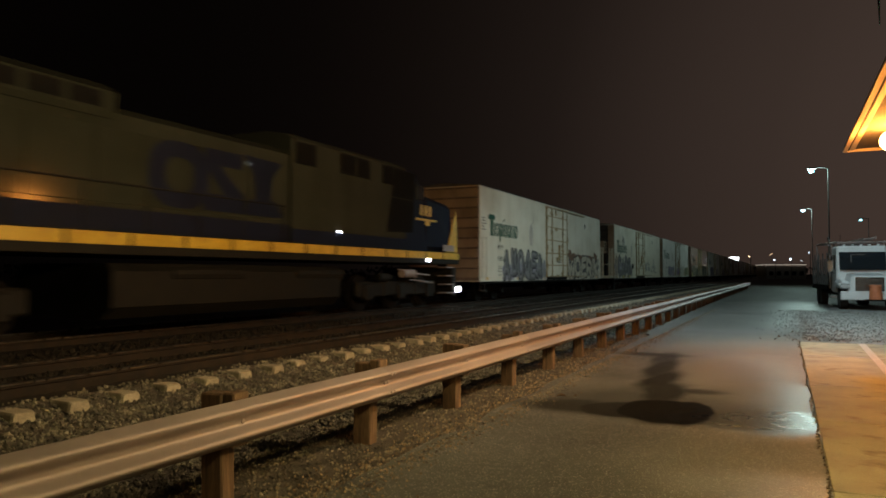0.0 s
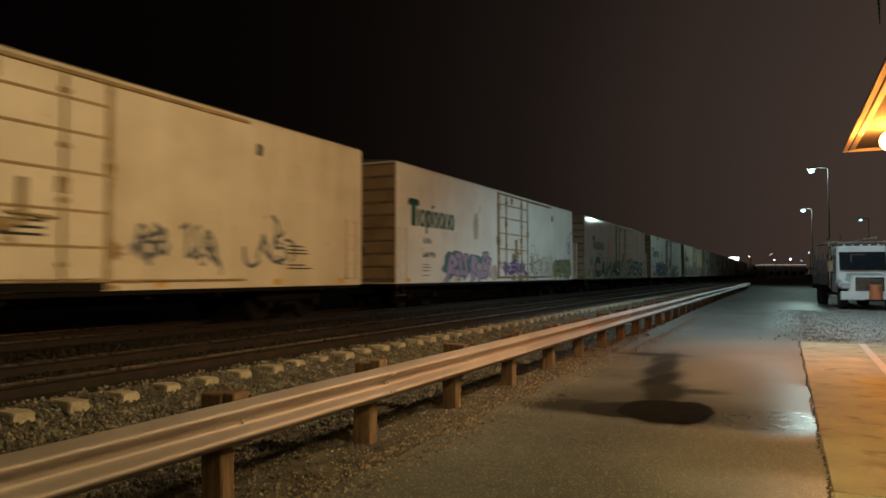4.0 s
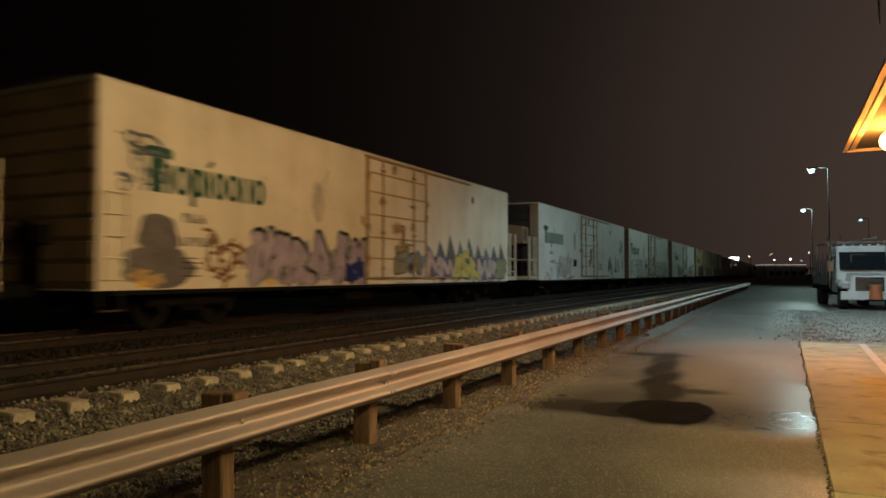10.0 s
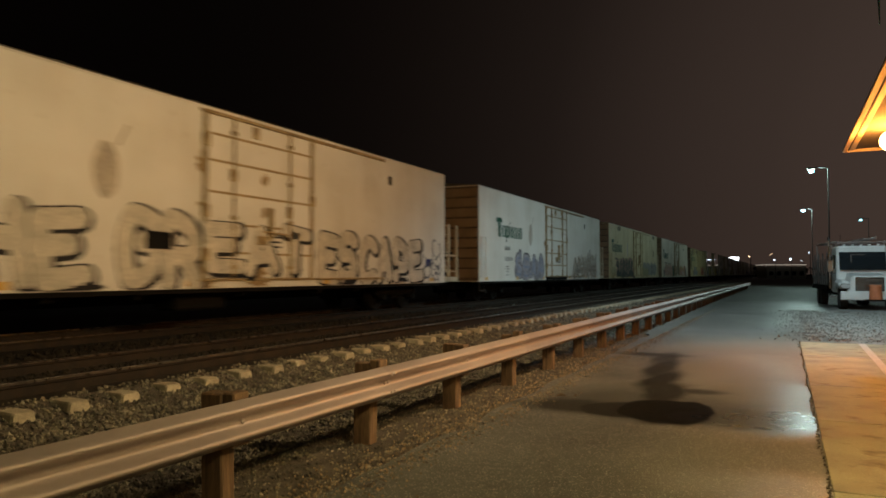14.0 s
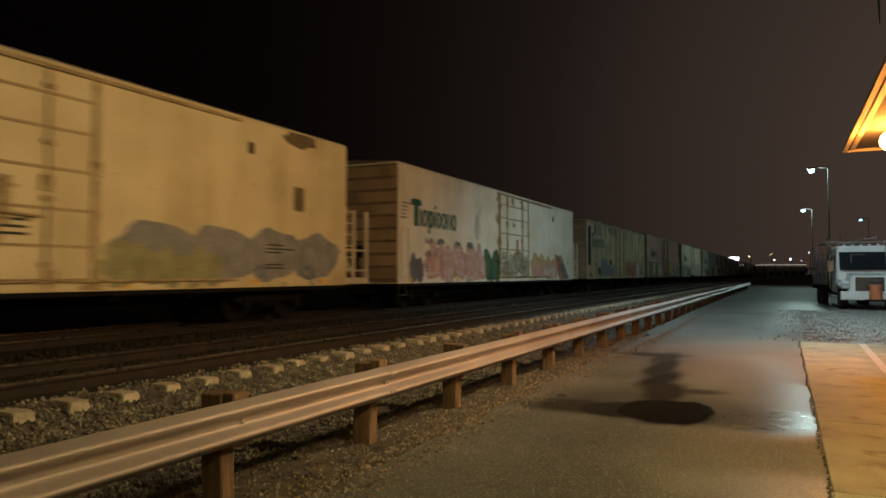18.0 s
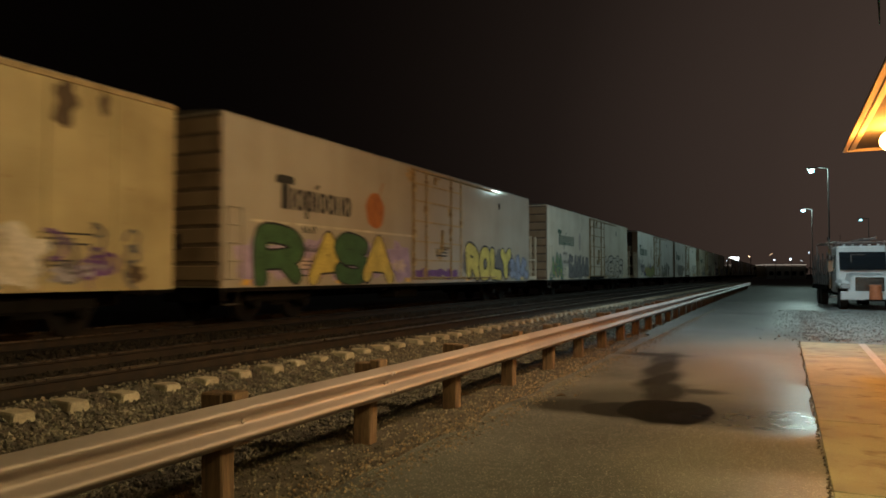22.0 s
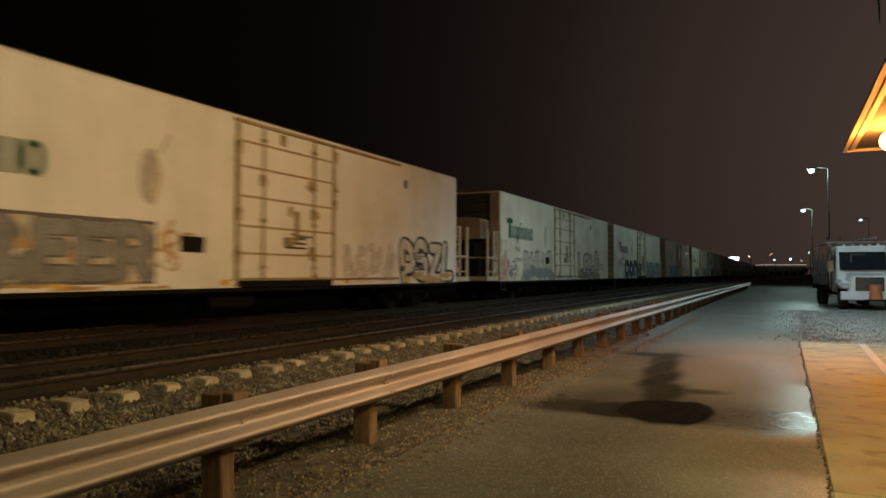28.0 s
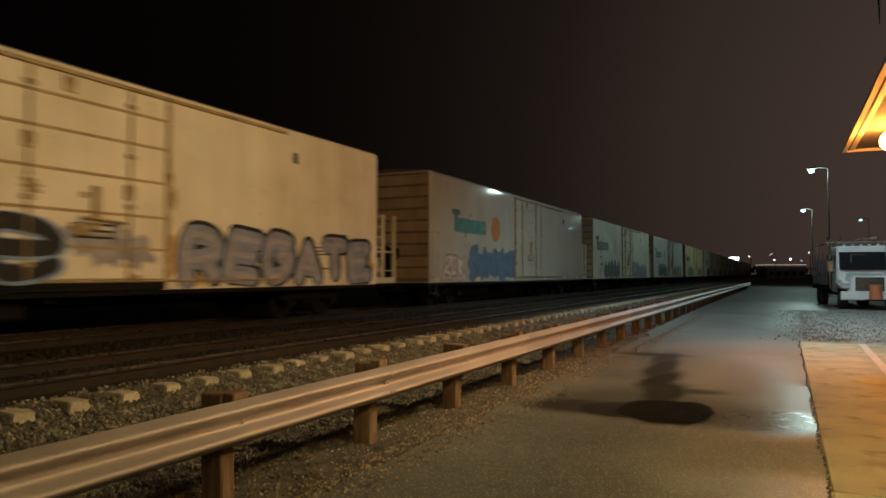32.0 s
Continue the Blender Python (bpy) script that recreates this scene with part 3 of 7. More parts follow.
def yard_spot(rng):
    return (rng.uniform(0.4, 4.5) if rng.random() < 0.75 else rng.normal(0.6, 0.5)), rng.uniform(19.6, 36), 0.016


stones("ballast", 30000, bank_spot, 0.025, BALLAST, "grey-brown ballast stones on the track bank", 3)
stones("verge_gravel", 15000, verge_spot, 0.017, VERGE_STONE, "loose gravel and dead leaves along the drive's edge", 4)
stones("track_ballast", 7000, middle_spot, 0.042, DARK_BALLAST, "dark ballast stones between the tracks", 5)
stones("yard_gravel", 5000, yard_spot, 0.022, GREY_GRAVEL, "loose grey gravel on the yard", 6)


def leaf_spot(rng):
    x = rng.normal(-3.25, 0.22)
    y = 2.2 + 26 * rng.random() ** 1.5
    return x, y, bank_z(x) + 0.012 + (0.014 if x > -3.12 else 0)


stones("dead_leaves", 3800, leaf_spot, 0.015, LEAF, "tan dead leaves caught along the drive's edge", 8)

def edge_spot(rng):
    y = 3.5 + 16 * rng.random() ** 1.3
    return rng.normal(0.285, 0.012) + 0.015 * math.sin(y * 3), y, 0.006


stones("edge_grit", 900, edge_spot, 0.010, VERGE_STONE, "grit and crumbs along the edge of the concrete slabs", 9)


def fallen_leaf(x, y, turn, size):
    """A curled dead leaf: a pointed blade folded along its rib, with a stalk."""
    root = thing("dead_leaf", "curled tan dead leaf lying on the wet asphalt", "leaf", (x, y, 0.008), turn=turn)
    bm = bmesh.new()
    rows = []
    for i in range(7):
        f = i / 6
        w = size * 0.36 * math.sin(math.pi * (0.06 + 0.9 * f)) * (1.0 if i % 2 else 0.82)
        z = 0.10 * size * math.sin(math.pi * f)
        rows.append([bm.verts.new((size * (f - 0.5), s * w, z + abs(s) * w * 0.55)) for s in (-1, 0, 1)])
    for a, c in zip(rows, rows[1:]):
        for k in range(2):
            bm.faces.new((a[k], c[k], c[k + 1], a[k + 1]))
    bmesh.ops.solidify(bm, geom=bm.faces[:], thickness=0.002)
    part("blade", bm, LEAF, root)
    bm = bmesh.new()
    rod(bm, (-size * 0.48, 0, 0.004), (-size * 0.85, 0.01, 0.003), 0.003, 5)
    part("stalk", bm, LEAF, root)


fallen_leaf(-2.72, 9.28, 20, 0.15)
fallen_leaf(-2.55, 9.42, 75, 0.09)

# ---- tracks ----
RAIL_PROFILE = [(-0.07, 0), (0.07, 0), (0.07, 0.012), (0.012, 0.035), (0.009, 0.13), (0.036, 0.145), (0.036, 0.165),
                (-0.036, 0.165), (-0.036, 0.145), (-0.009, 0.13), (-0.012, 0.035), (-0.07, 0.012)]


def tie_mesh(bm):
    """A concrete tie: trapezoid section, lowered between the rail seats, worn corners."""
    prof = [(-1.30, 0.11, 0.085), (-1.27, 0.12, 0.10), (-0.55, 0.12, 0.10), (-0.35, 0.10, 0.06), (0.35, 0.10, 0.06), (0.55, 0.12, 0.10), (1.27, 0.12, 0.10), (1.30, 0.11, 0.085)]
    rings = []
    for x, w, top in prof:
        rings.append([bm.verts.new(p) for p in ((x, -w - 0.02, -0.12), (x, -w + 0.008, top - 0.02), (x, -w + 0.022, top), (x, w - 0.022, top), (x, w - 0.008, top - 0.02), (x, w + 0.02, -0.12))])
    for a, b in zip(rings, rings[1:]):
        for i in range(5):
            bm.faces.new((a[i], a[i + 1], b[i + 1], b[i]))
    bm.faces.new(rings[0])
    bm.faces.new(rings[-1][::-1])


def track(cx, label, first, count):
    root = thing("railway_track", label, "railway track", (cx, 0, 0), kind="structure")
    for s in (-1, 1):
        bm = bmesh.new()
        extrude_profile(bm, [(s * 0.7535 + x, z + RAIL_Z - 0.19) for x, z in RAIL_PROFILE], -60, 420)
        rail = part("rail", bm, RAIL, root)
        bm = bmesh.new()
        box(bm, s * 0.7535 - 0.034, s * 0.7535 + 0.034, -60, 420, RAIL_Z - 0.024, RAIL_Z, 0.006)
        part("rail_head", bm, RAIL_TOP, rail, "bright worn rail head")
    me = shared("tie", tie_mesh)
    rng = random.Random(int(-cx * 10))
    for i in range(count):
        ob = part("tie", me, TIE, root)
        ob.location = (rng.uniform(-0.05, 0.05), first + i * 0.62, RAIL_Z - 0.285 + rng.uniform(-0.012, 0.008))
        ob.rotation_euler = (0, rng.uniform(-0.006, 0.006), rng.uniform(-0.02, 0.02))
    return root


track(NEAR_TRACK, "empty track on pale concrete ties, rusty rails", 4.81 - 0.62 * 9 + 0.12, 150)
track(FAR_TRACK, "dark track under the passing train", 4.5 - 0.62 * 9, 110)

# ---- guard rail ----


def beam_rise(z):
    """How far the W profile bulges at height z from its middle."""
    a = abs(z)
    return 0.043 * (1 + math.cos(math.pi * min(1, (0.095 - a) / 0.085))) if a < 0.095 else 0.043 * (1 + math.cos(math.pi * (a - 0.095) / 0.082))


BEAM = [(beam_rise(z), z) for z in [0.160 - i * 0.320 / 44 for i in range(45)]]


def guard_rail():
    root = thing("guard_rail", "galvanised W-beam guard rail on timber posts beside the drive", "guard rail", (-3.63, 0, 0))
    zc, pitch, first = 0.565, 2.055, 4.10 - 6 * 2.055
    back = [(x - 0.004, z * 1.008) for x, z in reversed(BEAM)]
    span = 2 * pitch

    def beam(bm):
        extrude_profile(bm, BEAM + back, 0, span + 0.16)
        bmesh.ops.delete(bm, geom=[f for f in bm.faces if len(f.verts) > 4], context="FACES_ONLY")
    me = shared("beam", beam)
    me.polygons.foreach_set("use_smooth", [len(q.vertices) == 4 for q in me.polygons])

    def post(bm):
        box(bm, -0.315, -0.118, -0.075, 0.075, -0.8, 0.75, 0.012)

    def block(bm):
        box(bm, -0.115, -0.006, -0.085, 0.085, 0.38, 0.775, 0.010)

    def bolt(bm):
        bmesh.ops.create_uvsphere(bm, u_segments=8, v_segments=4, radius=0.022, matrix=Matrix.Translation((0.024, 0, 0)) @ Matrix.Diagonal((0.5, 1, 1, 1)))
    pm, km, tm = shared("post", post), shared("block", block), shared("bolt", bolt)
    for i in range(23):
        b = part("beam", me, ZINC, root)
        b.location = (0.004 * (i % 2), first + pitch + i * span - 0.05, zc)
        for dy in (0.05, 0.12):
            for dz in (-0.09, 0.0, 0.09):
                if i < 8:
                    t = part("bolt", tm, ZINC, b)
                    t.location = (0.062 if dz else -0.02, dy, dz)
    rng = random.Random(5)
    for i in range(47):
        p = part("post", pm, POST_WOOD, root)
        p.location = (0, first + i * pitch, rng.uniform(-0.03, 0.02))
        p.rotation_euler = (rng.uniform(-0.02, 0.02), rng.uniform(-0.015, 0.015), rng.uniform(-0.06, 0.06))
        k = part("spacer_block", km, POST_WOOD, root)
        k.location = (0, first + i * pitch, rng.uniform(-0.02, 0.02))
        if i < 16:
            t = part("bolt", tm, ZINC, root)
            t.location = (-0.016, first + i * pitch, zc)


guard_rail()

# ---- station building ----


def station():
    """The depot that the camera stands beside: walls, hipped roof with a wide eave, its lamp under the eave."""
    root = thing("station_building", "low station building with a wide painted eave", "building")
    bm = bmesh.new()
    box(bm, 2.44, 10.5, -14.0, 15.7, 0.012, 4.40)
    part("wall", bm, WALL, root)
    # soffit, fascia and eave boards
    x0, x1, y0, y1, low = 1.196, 11.5, -15.0, 18.18, 4.390
    for i in range(18):
        a = x0 + 0.245 + i * 0.122
        bm = bmesh.new()
        box(bm, a, a + 0.117, y0, y1 - 0.23, low + 0.032, low + 0.046, 0.004)
        part("soffit_board", bm, EAVE_WOOD, root)
    bm = bmesh.new()
    box(bm, x0 + 2.44, x1, y0, y1 - 0.23, low + 0.032, low + 0.046)
    part("soffit", bm, EAVE_WOOD, root)
    bm = bmesh.new()
    box(bm, x0 + 0.005, x0 + 0.095, y0, y1, low - 0.012, low + 0.022, 0.006)
    part("fascia", bm, EAVE_WOOD, root)
    bm = bmesh.new()
    box(bm, x0 + 0.098, x1, y1 - 0.075, y1 - 0.01, low - 0.012, low + 0.022, 0.006)
    part("end_fascia", bm, EAVE_WOOD, root)
    bm = bmesh.new()
    box(bm, x0 + 0.135, x0 + 0.235, y0, y1 - 0.115, low + 0.004, low + 0.026, 0.004)
    part("eave_board", bm, EAVE_WOOD, root)
    bm = bmesh.new()
    box(bm, x0 + 0.238, x1, y1 - 0.20, y1 - 0.115, low + 0.004, low + 0.026, 0.004)
    part("end_eave_board", bm, EAVE_WOOD, root)
    # the shadow line between the eave boards is laid in as a dark strip
    bm = bmesh.new()
    box(bm, x0 + 0.096, x0 + 0.134, y0, y1 - 0.08, low + 0.012, low + 0.024)
    part("drip_groove", bm, SHINGLE, root, "dark groove between the eave boards")
    for y in (-12, -7, -2, 2.6, 7.4):
        bm = bmesh.new()
        rod(bm, (2.44, y, 3.5), (1.6, y, 4.35), 0.05, 6)
        part("eave_brace", bm, EAVE_WOOD, root)
    bm = bmesh.new()
    z = low + 0.024
    v = [bm.verts.new(p) for p in ((x0, y0, z), (x1, y0, z), (x1, y1, z), (x0, y1, z), (6.3, y0 + 5, 6.6), (6.3, y1 - 5, 6.6))]
    for f in ((0, 1, 4), (1, 2, 5, 4), (2, 3, 5), (3, 0, 4, 5), (3, 2, 1, 0)):
        bm.faces.new([v[i] for i in f])
    part("roof", bm, SHINGLE, root)
    for label, x, y, drop, r in (("glowing sodium lamp hung under the station eave", 1.82, 15.55, 4.15, 0.18), ("glowing lamp hung under the station eave near the walkway", 1.62, 3.4, 4.08, 0.17)):
        lamp = thing("eave_lamp", label, "lamp", (x, y, 0))
        bm = bmesh.new()
        rod(bm, (0, 0, drop + r - 0.01), (0, 0, 4.425), 0.05, 10)
        part("mount", bm, STEEL_POLE, lamp)
        bm = bmesh.new()
        ball(bm, (0, 0, drop), r, 14, 10, (1, 1, 1.05))
        g = part("globe", bm, GLOW_WARM, lamp, "orange glowing globe", smooth=True)
        g.visible_shadow = False
    # mast and housing added to carry the unseen train light
    fl = thing("train_fill_lamp", "warm floodlight on a short mast above the station eave", "lamp", (1.27, 9.5, 0))
    bm = bmesh.new()
    rod(bm, (0.35, 0, 4.5), (0.35, 0, 5.35), 0.05, 8)
    part("mast", bm, STEEL_POLE, fl)
    bm = bmesh.new()
    box(bm, 0.08, 0.40, -0.22, 0.22, 5.02, 5.38, 0.03)
    part("housing", bm, STEEL_POLE, fl)


station()

# ---- street lamps ----


def street_lamp(x, y, h, arm, head_mat, label, glow_r=0.2):
    """Steel pole with a curved arm that carries the lantern; (x, y, h) is the lantern."""
    root = thing("street_lamp", label, "street lamp", (x + arm, y, 0), group="yard street lamps")
    bm = bmesh.new()
    rod(bm, (0, 0, -0.1), (0, 0, h + 0.2), 0.065, 10, 0.035)
    part("pole", bm, STEEL_POLE, root)
    bm = bmesh.new()
    rod(bm, (0, 0, -0.02), (0, 0, 0.10), 0.22, 10, 0.18)
    part("base_plate", bm, STEEL_POLE, root)
    bm = bmesh.new()
    s = 1 if arm > 0 else -1
    rod(bm, (0, 0, h + 0.12), (-arm * 0.5, 0, h + 0.28), 0.04, 8)
    rod(bm, (-arm * 0.5, 0, h + 0.28), (-arm + 0.2 * s, 0, h + 0.24), 0.04, 8)
    part("arm", bm, STEEL_POLE, root)
    bm = bmesh.new()
    box(bm, -arm - 0.30, -arm + 0.34, -0.17, 0.17, h + 0.12, h + 0.28, 0.05)
    part("lantern", bm, STEEL_POLE, root)
    bm = bmesh.new()
    ball(bm, (-arm, 0, h + 0.02), glow_r, 12, 8, (1.2, 1, 0.7))
    g = part("lens", bm, head_mat, root, "glowing lens", smooth=True)
    g.visible_shadow = False


street_lamp(1.84, 58.5, 9.21, 1.1, GLOW_COOL, "tall steel street lamp with a blue-white glowing lantern", 0.17)
street_lamp(2.09, 96.4, 9.36, 0.95, GLOW_COOL, "street lamp far down the yard, glowing blue-white", 0.14)
street_lamp(9.2, 109.2, 8.85, 0.9, GLOW_COOL, "street lamp behind the parked truck, glowing blue-white", 0.15)
street_lamp(1.45, 25.5, 10.86, 1.75, GLOW_COOL, "tall street lamp at the end of the station walkway", 0.18)


def yard_mast():
    """A slim pale drop rod; the mast and arm that carry it beside the walkway are added, out of view."""
    root = thing("yard_mast", "slim mast with a pale green drop rod on its arm", "mast", (3.9, 21.2, 0))
    bm = bmesh.new()
    rod(bm, (0, 0, -0.1), (0, 0, 10.05), 0.06, 10, 0.04)
    part("pole", bm, STEEL_POLE, root)
    bm = bmesh.new()
    rod(bm, (0, 0, 9.9), (DROP[0] - 3.9, DROP[1] - 21.2, 9.9), 0.035, 8)
    part("arm", bm, STEEL_POLE, root)
    bm = bmesh.new()
    rod(bm, (DROP[0] - 3.9, DROP[1] - 21.2, DROP[2]), (DROP[0] - 3.93, DROP[1] - 21.2, 9.92), 0.012, 8, 0.055)
    part("drop_rod", bm, TEAL_LIT, root, "pale green tapered rod")


DROP = (2.33, 21.43, 8.17)
# the cool lamplight on the rod is put into this green
TEAL_LIT = surface("teal_lit_paint", (0.14, 0.44, 0.34), (0.20, 0.52, 0.42), 3, (0.4, 0.5), bump=0)
yard_mast()

# ---- distance ----


def far_lamp(x, y, h, mat, r, label):
    root = thing("street_lamp", label, "street lamp", (x, y, 0), group="far street lamps")
    bm = bmesh.new()
    rod(bm, (0, 0, -0.1), (0, 0, h), 0.12, 8, 0.08)
    part("pole", bm, STEEL_POLE, root)
    bm = bmesh.new()
    ball(bm, (-0.3, -0.3, h), r, 10, 6)
    part("lantern", bm, mat, root, "glowing lantern", smooth=True)


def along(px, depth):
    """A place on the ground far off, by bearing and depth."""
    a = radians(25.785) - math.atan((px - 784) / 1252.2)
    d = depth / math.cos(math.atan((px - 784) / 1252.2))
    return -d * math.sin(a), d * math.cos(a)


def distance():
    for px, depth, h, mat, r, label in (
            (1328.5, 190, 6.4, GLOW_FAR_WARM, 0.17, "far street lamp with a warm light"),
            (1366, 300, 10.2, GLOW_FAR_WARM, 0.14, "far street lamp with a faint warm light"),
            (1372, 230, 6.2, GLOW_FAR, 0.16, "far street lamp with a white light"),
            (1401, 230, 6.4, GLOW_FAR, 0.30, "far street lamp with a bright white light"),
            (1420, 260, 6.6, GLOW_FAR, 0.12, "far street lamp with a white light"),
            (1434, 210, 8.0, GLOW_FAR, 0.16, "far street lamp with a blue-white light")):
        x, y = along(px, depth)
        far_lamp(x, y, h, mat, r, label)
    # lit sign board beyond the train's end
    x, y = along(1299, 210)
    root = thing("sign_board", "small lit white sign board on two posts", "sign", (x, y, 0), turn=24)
    bm = bmesh.new()
    box(bm, -1.4, 1.4, -0.15, 0.15, 5.6, 6.7, 0.05)
    part("panel", bm, GLOW_WHITE, root, "glowing white panel")
    for s in (-1, 1):
        bm = bmesh.new()
        rod(bm, (s * 1.0, 0, -0.6), (s * 1.0, 0, 5.6), 0.12, 8)
        part("post", bm, STEEL_POLE, root)
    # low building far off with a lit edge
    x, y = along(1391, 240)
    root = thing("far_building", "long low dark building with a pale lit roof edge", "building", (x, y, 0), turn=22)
    bm = bmesh.new()
    box(bm, -6.5, 6.5, 0, 9, -0.1, 4.7)
    part("wall", bm, WALL, root)
    # the edge glows by itself to stand for light that falls on it
    bm = bmesh.new()
    box(bm, -6.7, 6.7, -0.3, 9.3, 4.7, 4.9, 0.05)
    part("roof_edge", bm, GLOW_EDGE, root, "lit strip along the roof edge")
    for i in range(5):
        bm = bmesh.new()
        box(bm, -5.6 + i * 2.5, -4.2 + i * 2.5, -0.06, 0.0, 1.2, 2.6)
        part("window", bm, PANE, root)
    # dark woods beyond the yard
    rng = np.random.default_rng(11)
    verts, faces = [], []
    tri = np.array([(0, 1, 2)])
    n = 0
    for i in range(5200):
        a = rng.uniform(-1.35, 0.42)
        d = rng.uniform(270, 330)
        top = 5.0 + 2.2 * noise.noise((a * 9, 0.3, 2)) + 1.3 * noise.noise((a * 40, 0.3, 2))
        h = rng.random() ** 0.8 * top
        c = np.array([d * math.sin(a), d * math.cos(a), h - 0.5])
        verts.append(c + rng.uniform(-1.1, 1.1, (3, 3)))
        faces.append(tri + n)
        n += 3
    me = bpy.data.meshes.new("far_woods")
    me.from_pydata(np.concatenate(verts).tolist(), [], np.concatenate(faces).tolist())
    me.materials.append(surface("night_foliage", (0.02, 0.022, 0.012), (0.045, 0.05, 0.025), 2, (0.8, 0.95), bump=0))
    tagged(new("far_woods", me), "dark line of distant trees", "trees", kind="stuff")


distance()

# ---- parked truck ----


def utility_truck():
    root = thing("utility_truck", "white utility truck with a ladder rack, parked on gravel", "truck", (3.50, 37.6, 0), turn=5.0)
    # local: front bumper at y = 0, body runs back along +y

    def p(name, mat, build, label="", parent=None, smooth=False):
        bm = bmesh.new()
        build(bm)
        return part(name, bm, mat, parent or root, label, smooth)

    p("bumper", TRUCK_WHITE, lambda b: box(b, -1.2, 1.2, -0.05, 0.2, 0.46, 0.86, 0.03))
    p("chassis", BLACK, lambda b: box(b, -0.5, 0.5, 0.2, 9.3, 0.55, 0.85, 0.02))

    def hood(b):
        v = box(b, -0.85, 0.85, 0.15, 1.75, 0.78, 1.72, 0.10)
        for q in v:
            if q.co.z > 1.4:
                q.co.x *= 0.86
                if q.co.y < 0.9:
                    q.co.z -= 0.14
    p("hood", TRUCK_WHITE, hood, smooth=False)
    for s in (-1, 1):
        def fender(b, s=s):
            v = box(b, min(s * 0.72, s * 1.22), max(s * 0.72, s * 1.22), 0.22, 1.7, 0.95, 1.42, 0.14)
            for q in v:
                if q.co.y < 0.5 and q.co.z > 1.2:
                    q.co.z -= 0.10
        p("fender", TRUCK_WHITE, fender)
        hl = p("headlight", CHROME, lambda b, s=s: box(b, s * 0.98 - 0.2, s * 0.98 + 0.2, 0.17, 0.25, 0.98, 1.2, 0.03))
        p("lens", LENS, lambda b, s=s: box(b, s * 0.98 - 0.17, s * 0.98 + 0.17, 0.155, 0.18, 1.0, 1.18, 0.01), parent=hl)
    g = p("grille", CHROME, lambda b: box(b, -0.58, 0.58, 0.09, 0.16, 0.84, 1.50, 0.03), "dull metal grille")
    for i in range(9):
        p("grille_bar", GRILLE, lambda b, i=i: box(b, -0.52, 0.52, 0.07, 0.10, 0.89 + i * 0.064, 0.925 + i * 0.064, 0.006), parent=g)

    def cab(b):
        v = box(b, -1.12, 1.12, 1.65, 3.35, 0.75, 3.02, 0.09)
        for q in v:
            if q.co.z > 2.2:
                q.co.x *= 0.95
                if q.co.y < 2.2:
                    q.co.y += 0.22
    cb = p("cab", TRUCK_WHITE, cab)

    def screen(b):
        v = box(b, -0.98, 0.98, 1.58, 1.68, 1.85, 2.72, 0.02)
        for q in v:
            q.co.y += (q.co.z - 1.85) * 0.20 + 0.02
    p("windscreen", PANE, screen, "dark windscreen", cb)
    # pale L on the glass stands in for a reflection
    p("visor_edge", GRILLE, lambda b: (box(b, -0.50, 0.12, 1.70, 1.725, 2.57, 2.61), box(b, -0.50, -0.46, 1.67, 1.70, 2.2, 2.565)), "pale edge of the sun visor", cb)
    p("wiper", BLACK, lambda b: (rod(b, (-0.7, 1.57, 1.86), (-0.15, 1.60, 2.05), 0.012, 6), rod(b, (0.1, 1.57, 1.86), (0.65, 1.60, 2.05), 0.012, 6)), "", cb)
    for s in (-1, 1):
        p("side_window", PANE, lambda b, s=s: box(b, s * 1.115 - 0.01, s * 1.115 + 0.01, 2.05, 2.9, 1.9, 2.6, 0.005), "", cb)
        p("sun_mirror", CHROME, lambda b, s=s: box(b, s * 1.36 - 0.12, s * 1.36 + 0.12, 1.75, 1.82, 1.75, 2.35, 0.03))
        p("mirror_arm", BLACK, lambda b, s=s: (rod(b, (s * 1.1, 1.95, 2.45), (s * 1.36, 1.8, 2.40), 0.018, 6), rod(b, (s * 1.1, 1.95, 1.7), (s * 1.36, 1.8, 1.72), 0.018, 6)))
        p("exhaust_stack", CHROME, lambda b, s=s: rod(b, (s * 1.15, 3.5, 0.9), (s * 1.15, 3.5, 3.35), 0.055, 8)) if s < 0 else None
        for y in (0.95, 6.9, 8.1):
            w = p("wheel", RUBBER, lambda b, s=s, y=y: rod(b, (s * 0.98 - 0.15, y, 0.50), (s * 0.98 + 0.15, y, 0.50), 0.50, 20), smooth=False)
            p("rim", STEEL_POLE, lambda b, s=s, y=y: rod(b, (s * 0.98 - 0.16, y, 0.50), (s * 0.98 + 0.16, y, 0.50), 0.28, 14), parent=w)
    for i in range(5):
        p("roof_marker", TRUCK_WHITE, lambda b, i=i: box(b, -0.76 + i * 0.36, -0.66 + i * 0.36, 1.96, 2.10, 3.02, 3.10, 0.02), "small pale marker lamp")
    p("bed", BLACK, lambda b: box(b, -1.25, 1.25, 3.6, 9.4, 0.85, 1.1, 0.02), "dark flat bed")
    p("headboard", BLACK, lambda b: box(b, -1.22, 1.22, 3.6, 3.7, 1.1, 2.6, 0.02))
    for i in range(8):
        for s in (-1, 1):
            p("stake", STEEL_POLE, lambda b, i=i, s=s: box(b, s * 1.21 - 0.03, s * 1.21 + 0.03, 3.8 + i * 0.76, 3.87 + i * 0.76, 1.1, 2.75 - 0.3 * (i % 2), 0.01))
    for s in (-1, 1):
        p("rack_rail", ZINC, lambda b, s=s: rod(b, (s * 1.0, 1.9, 3.20), (s * 1.0, 9.2, 3.35), 0.04, 8))
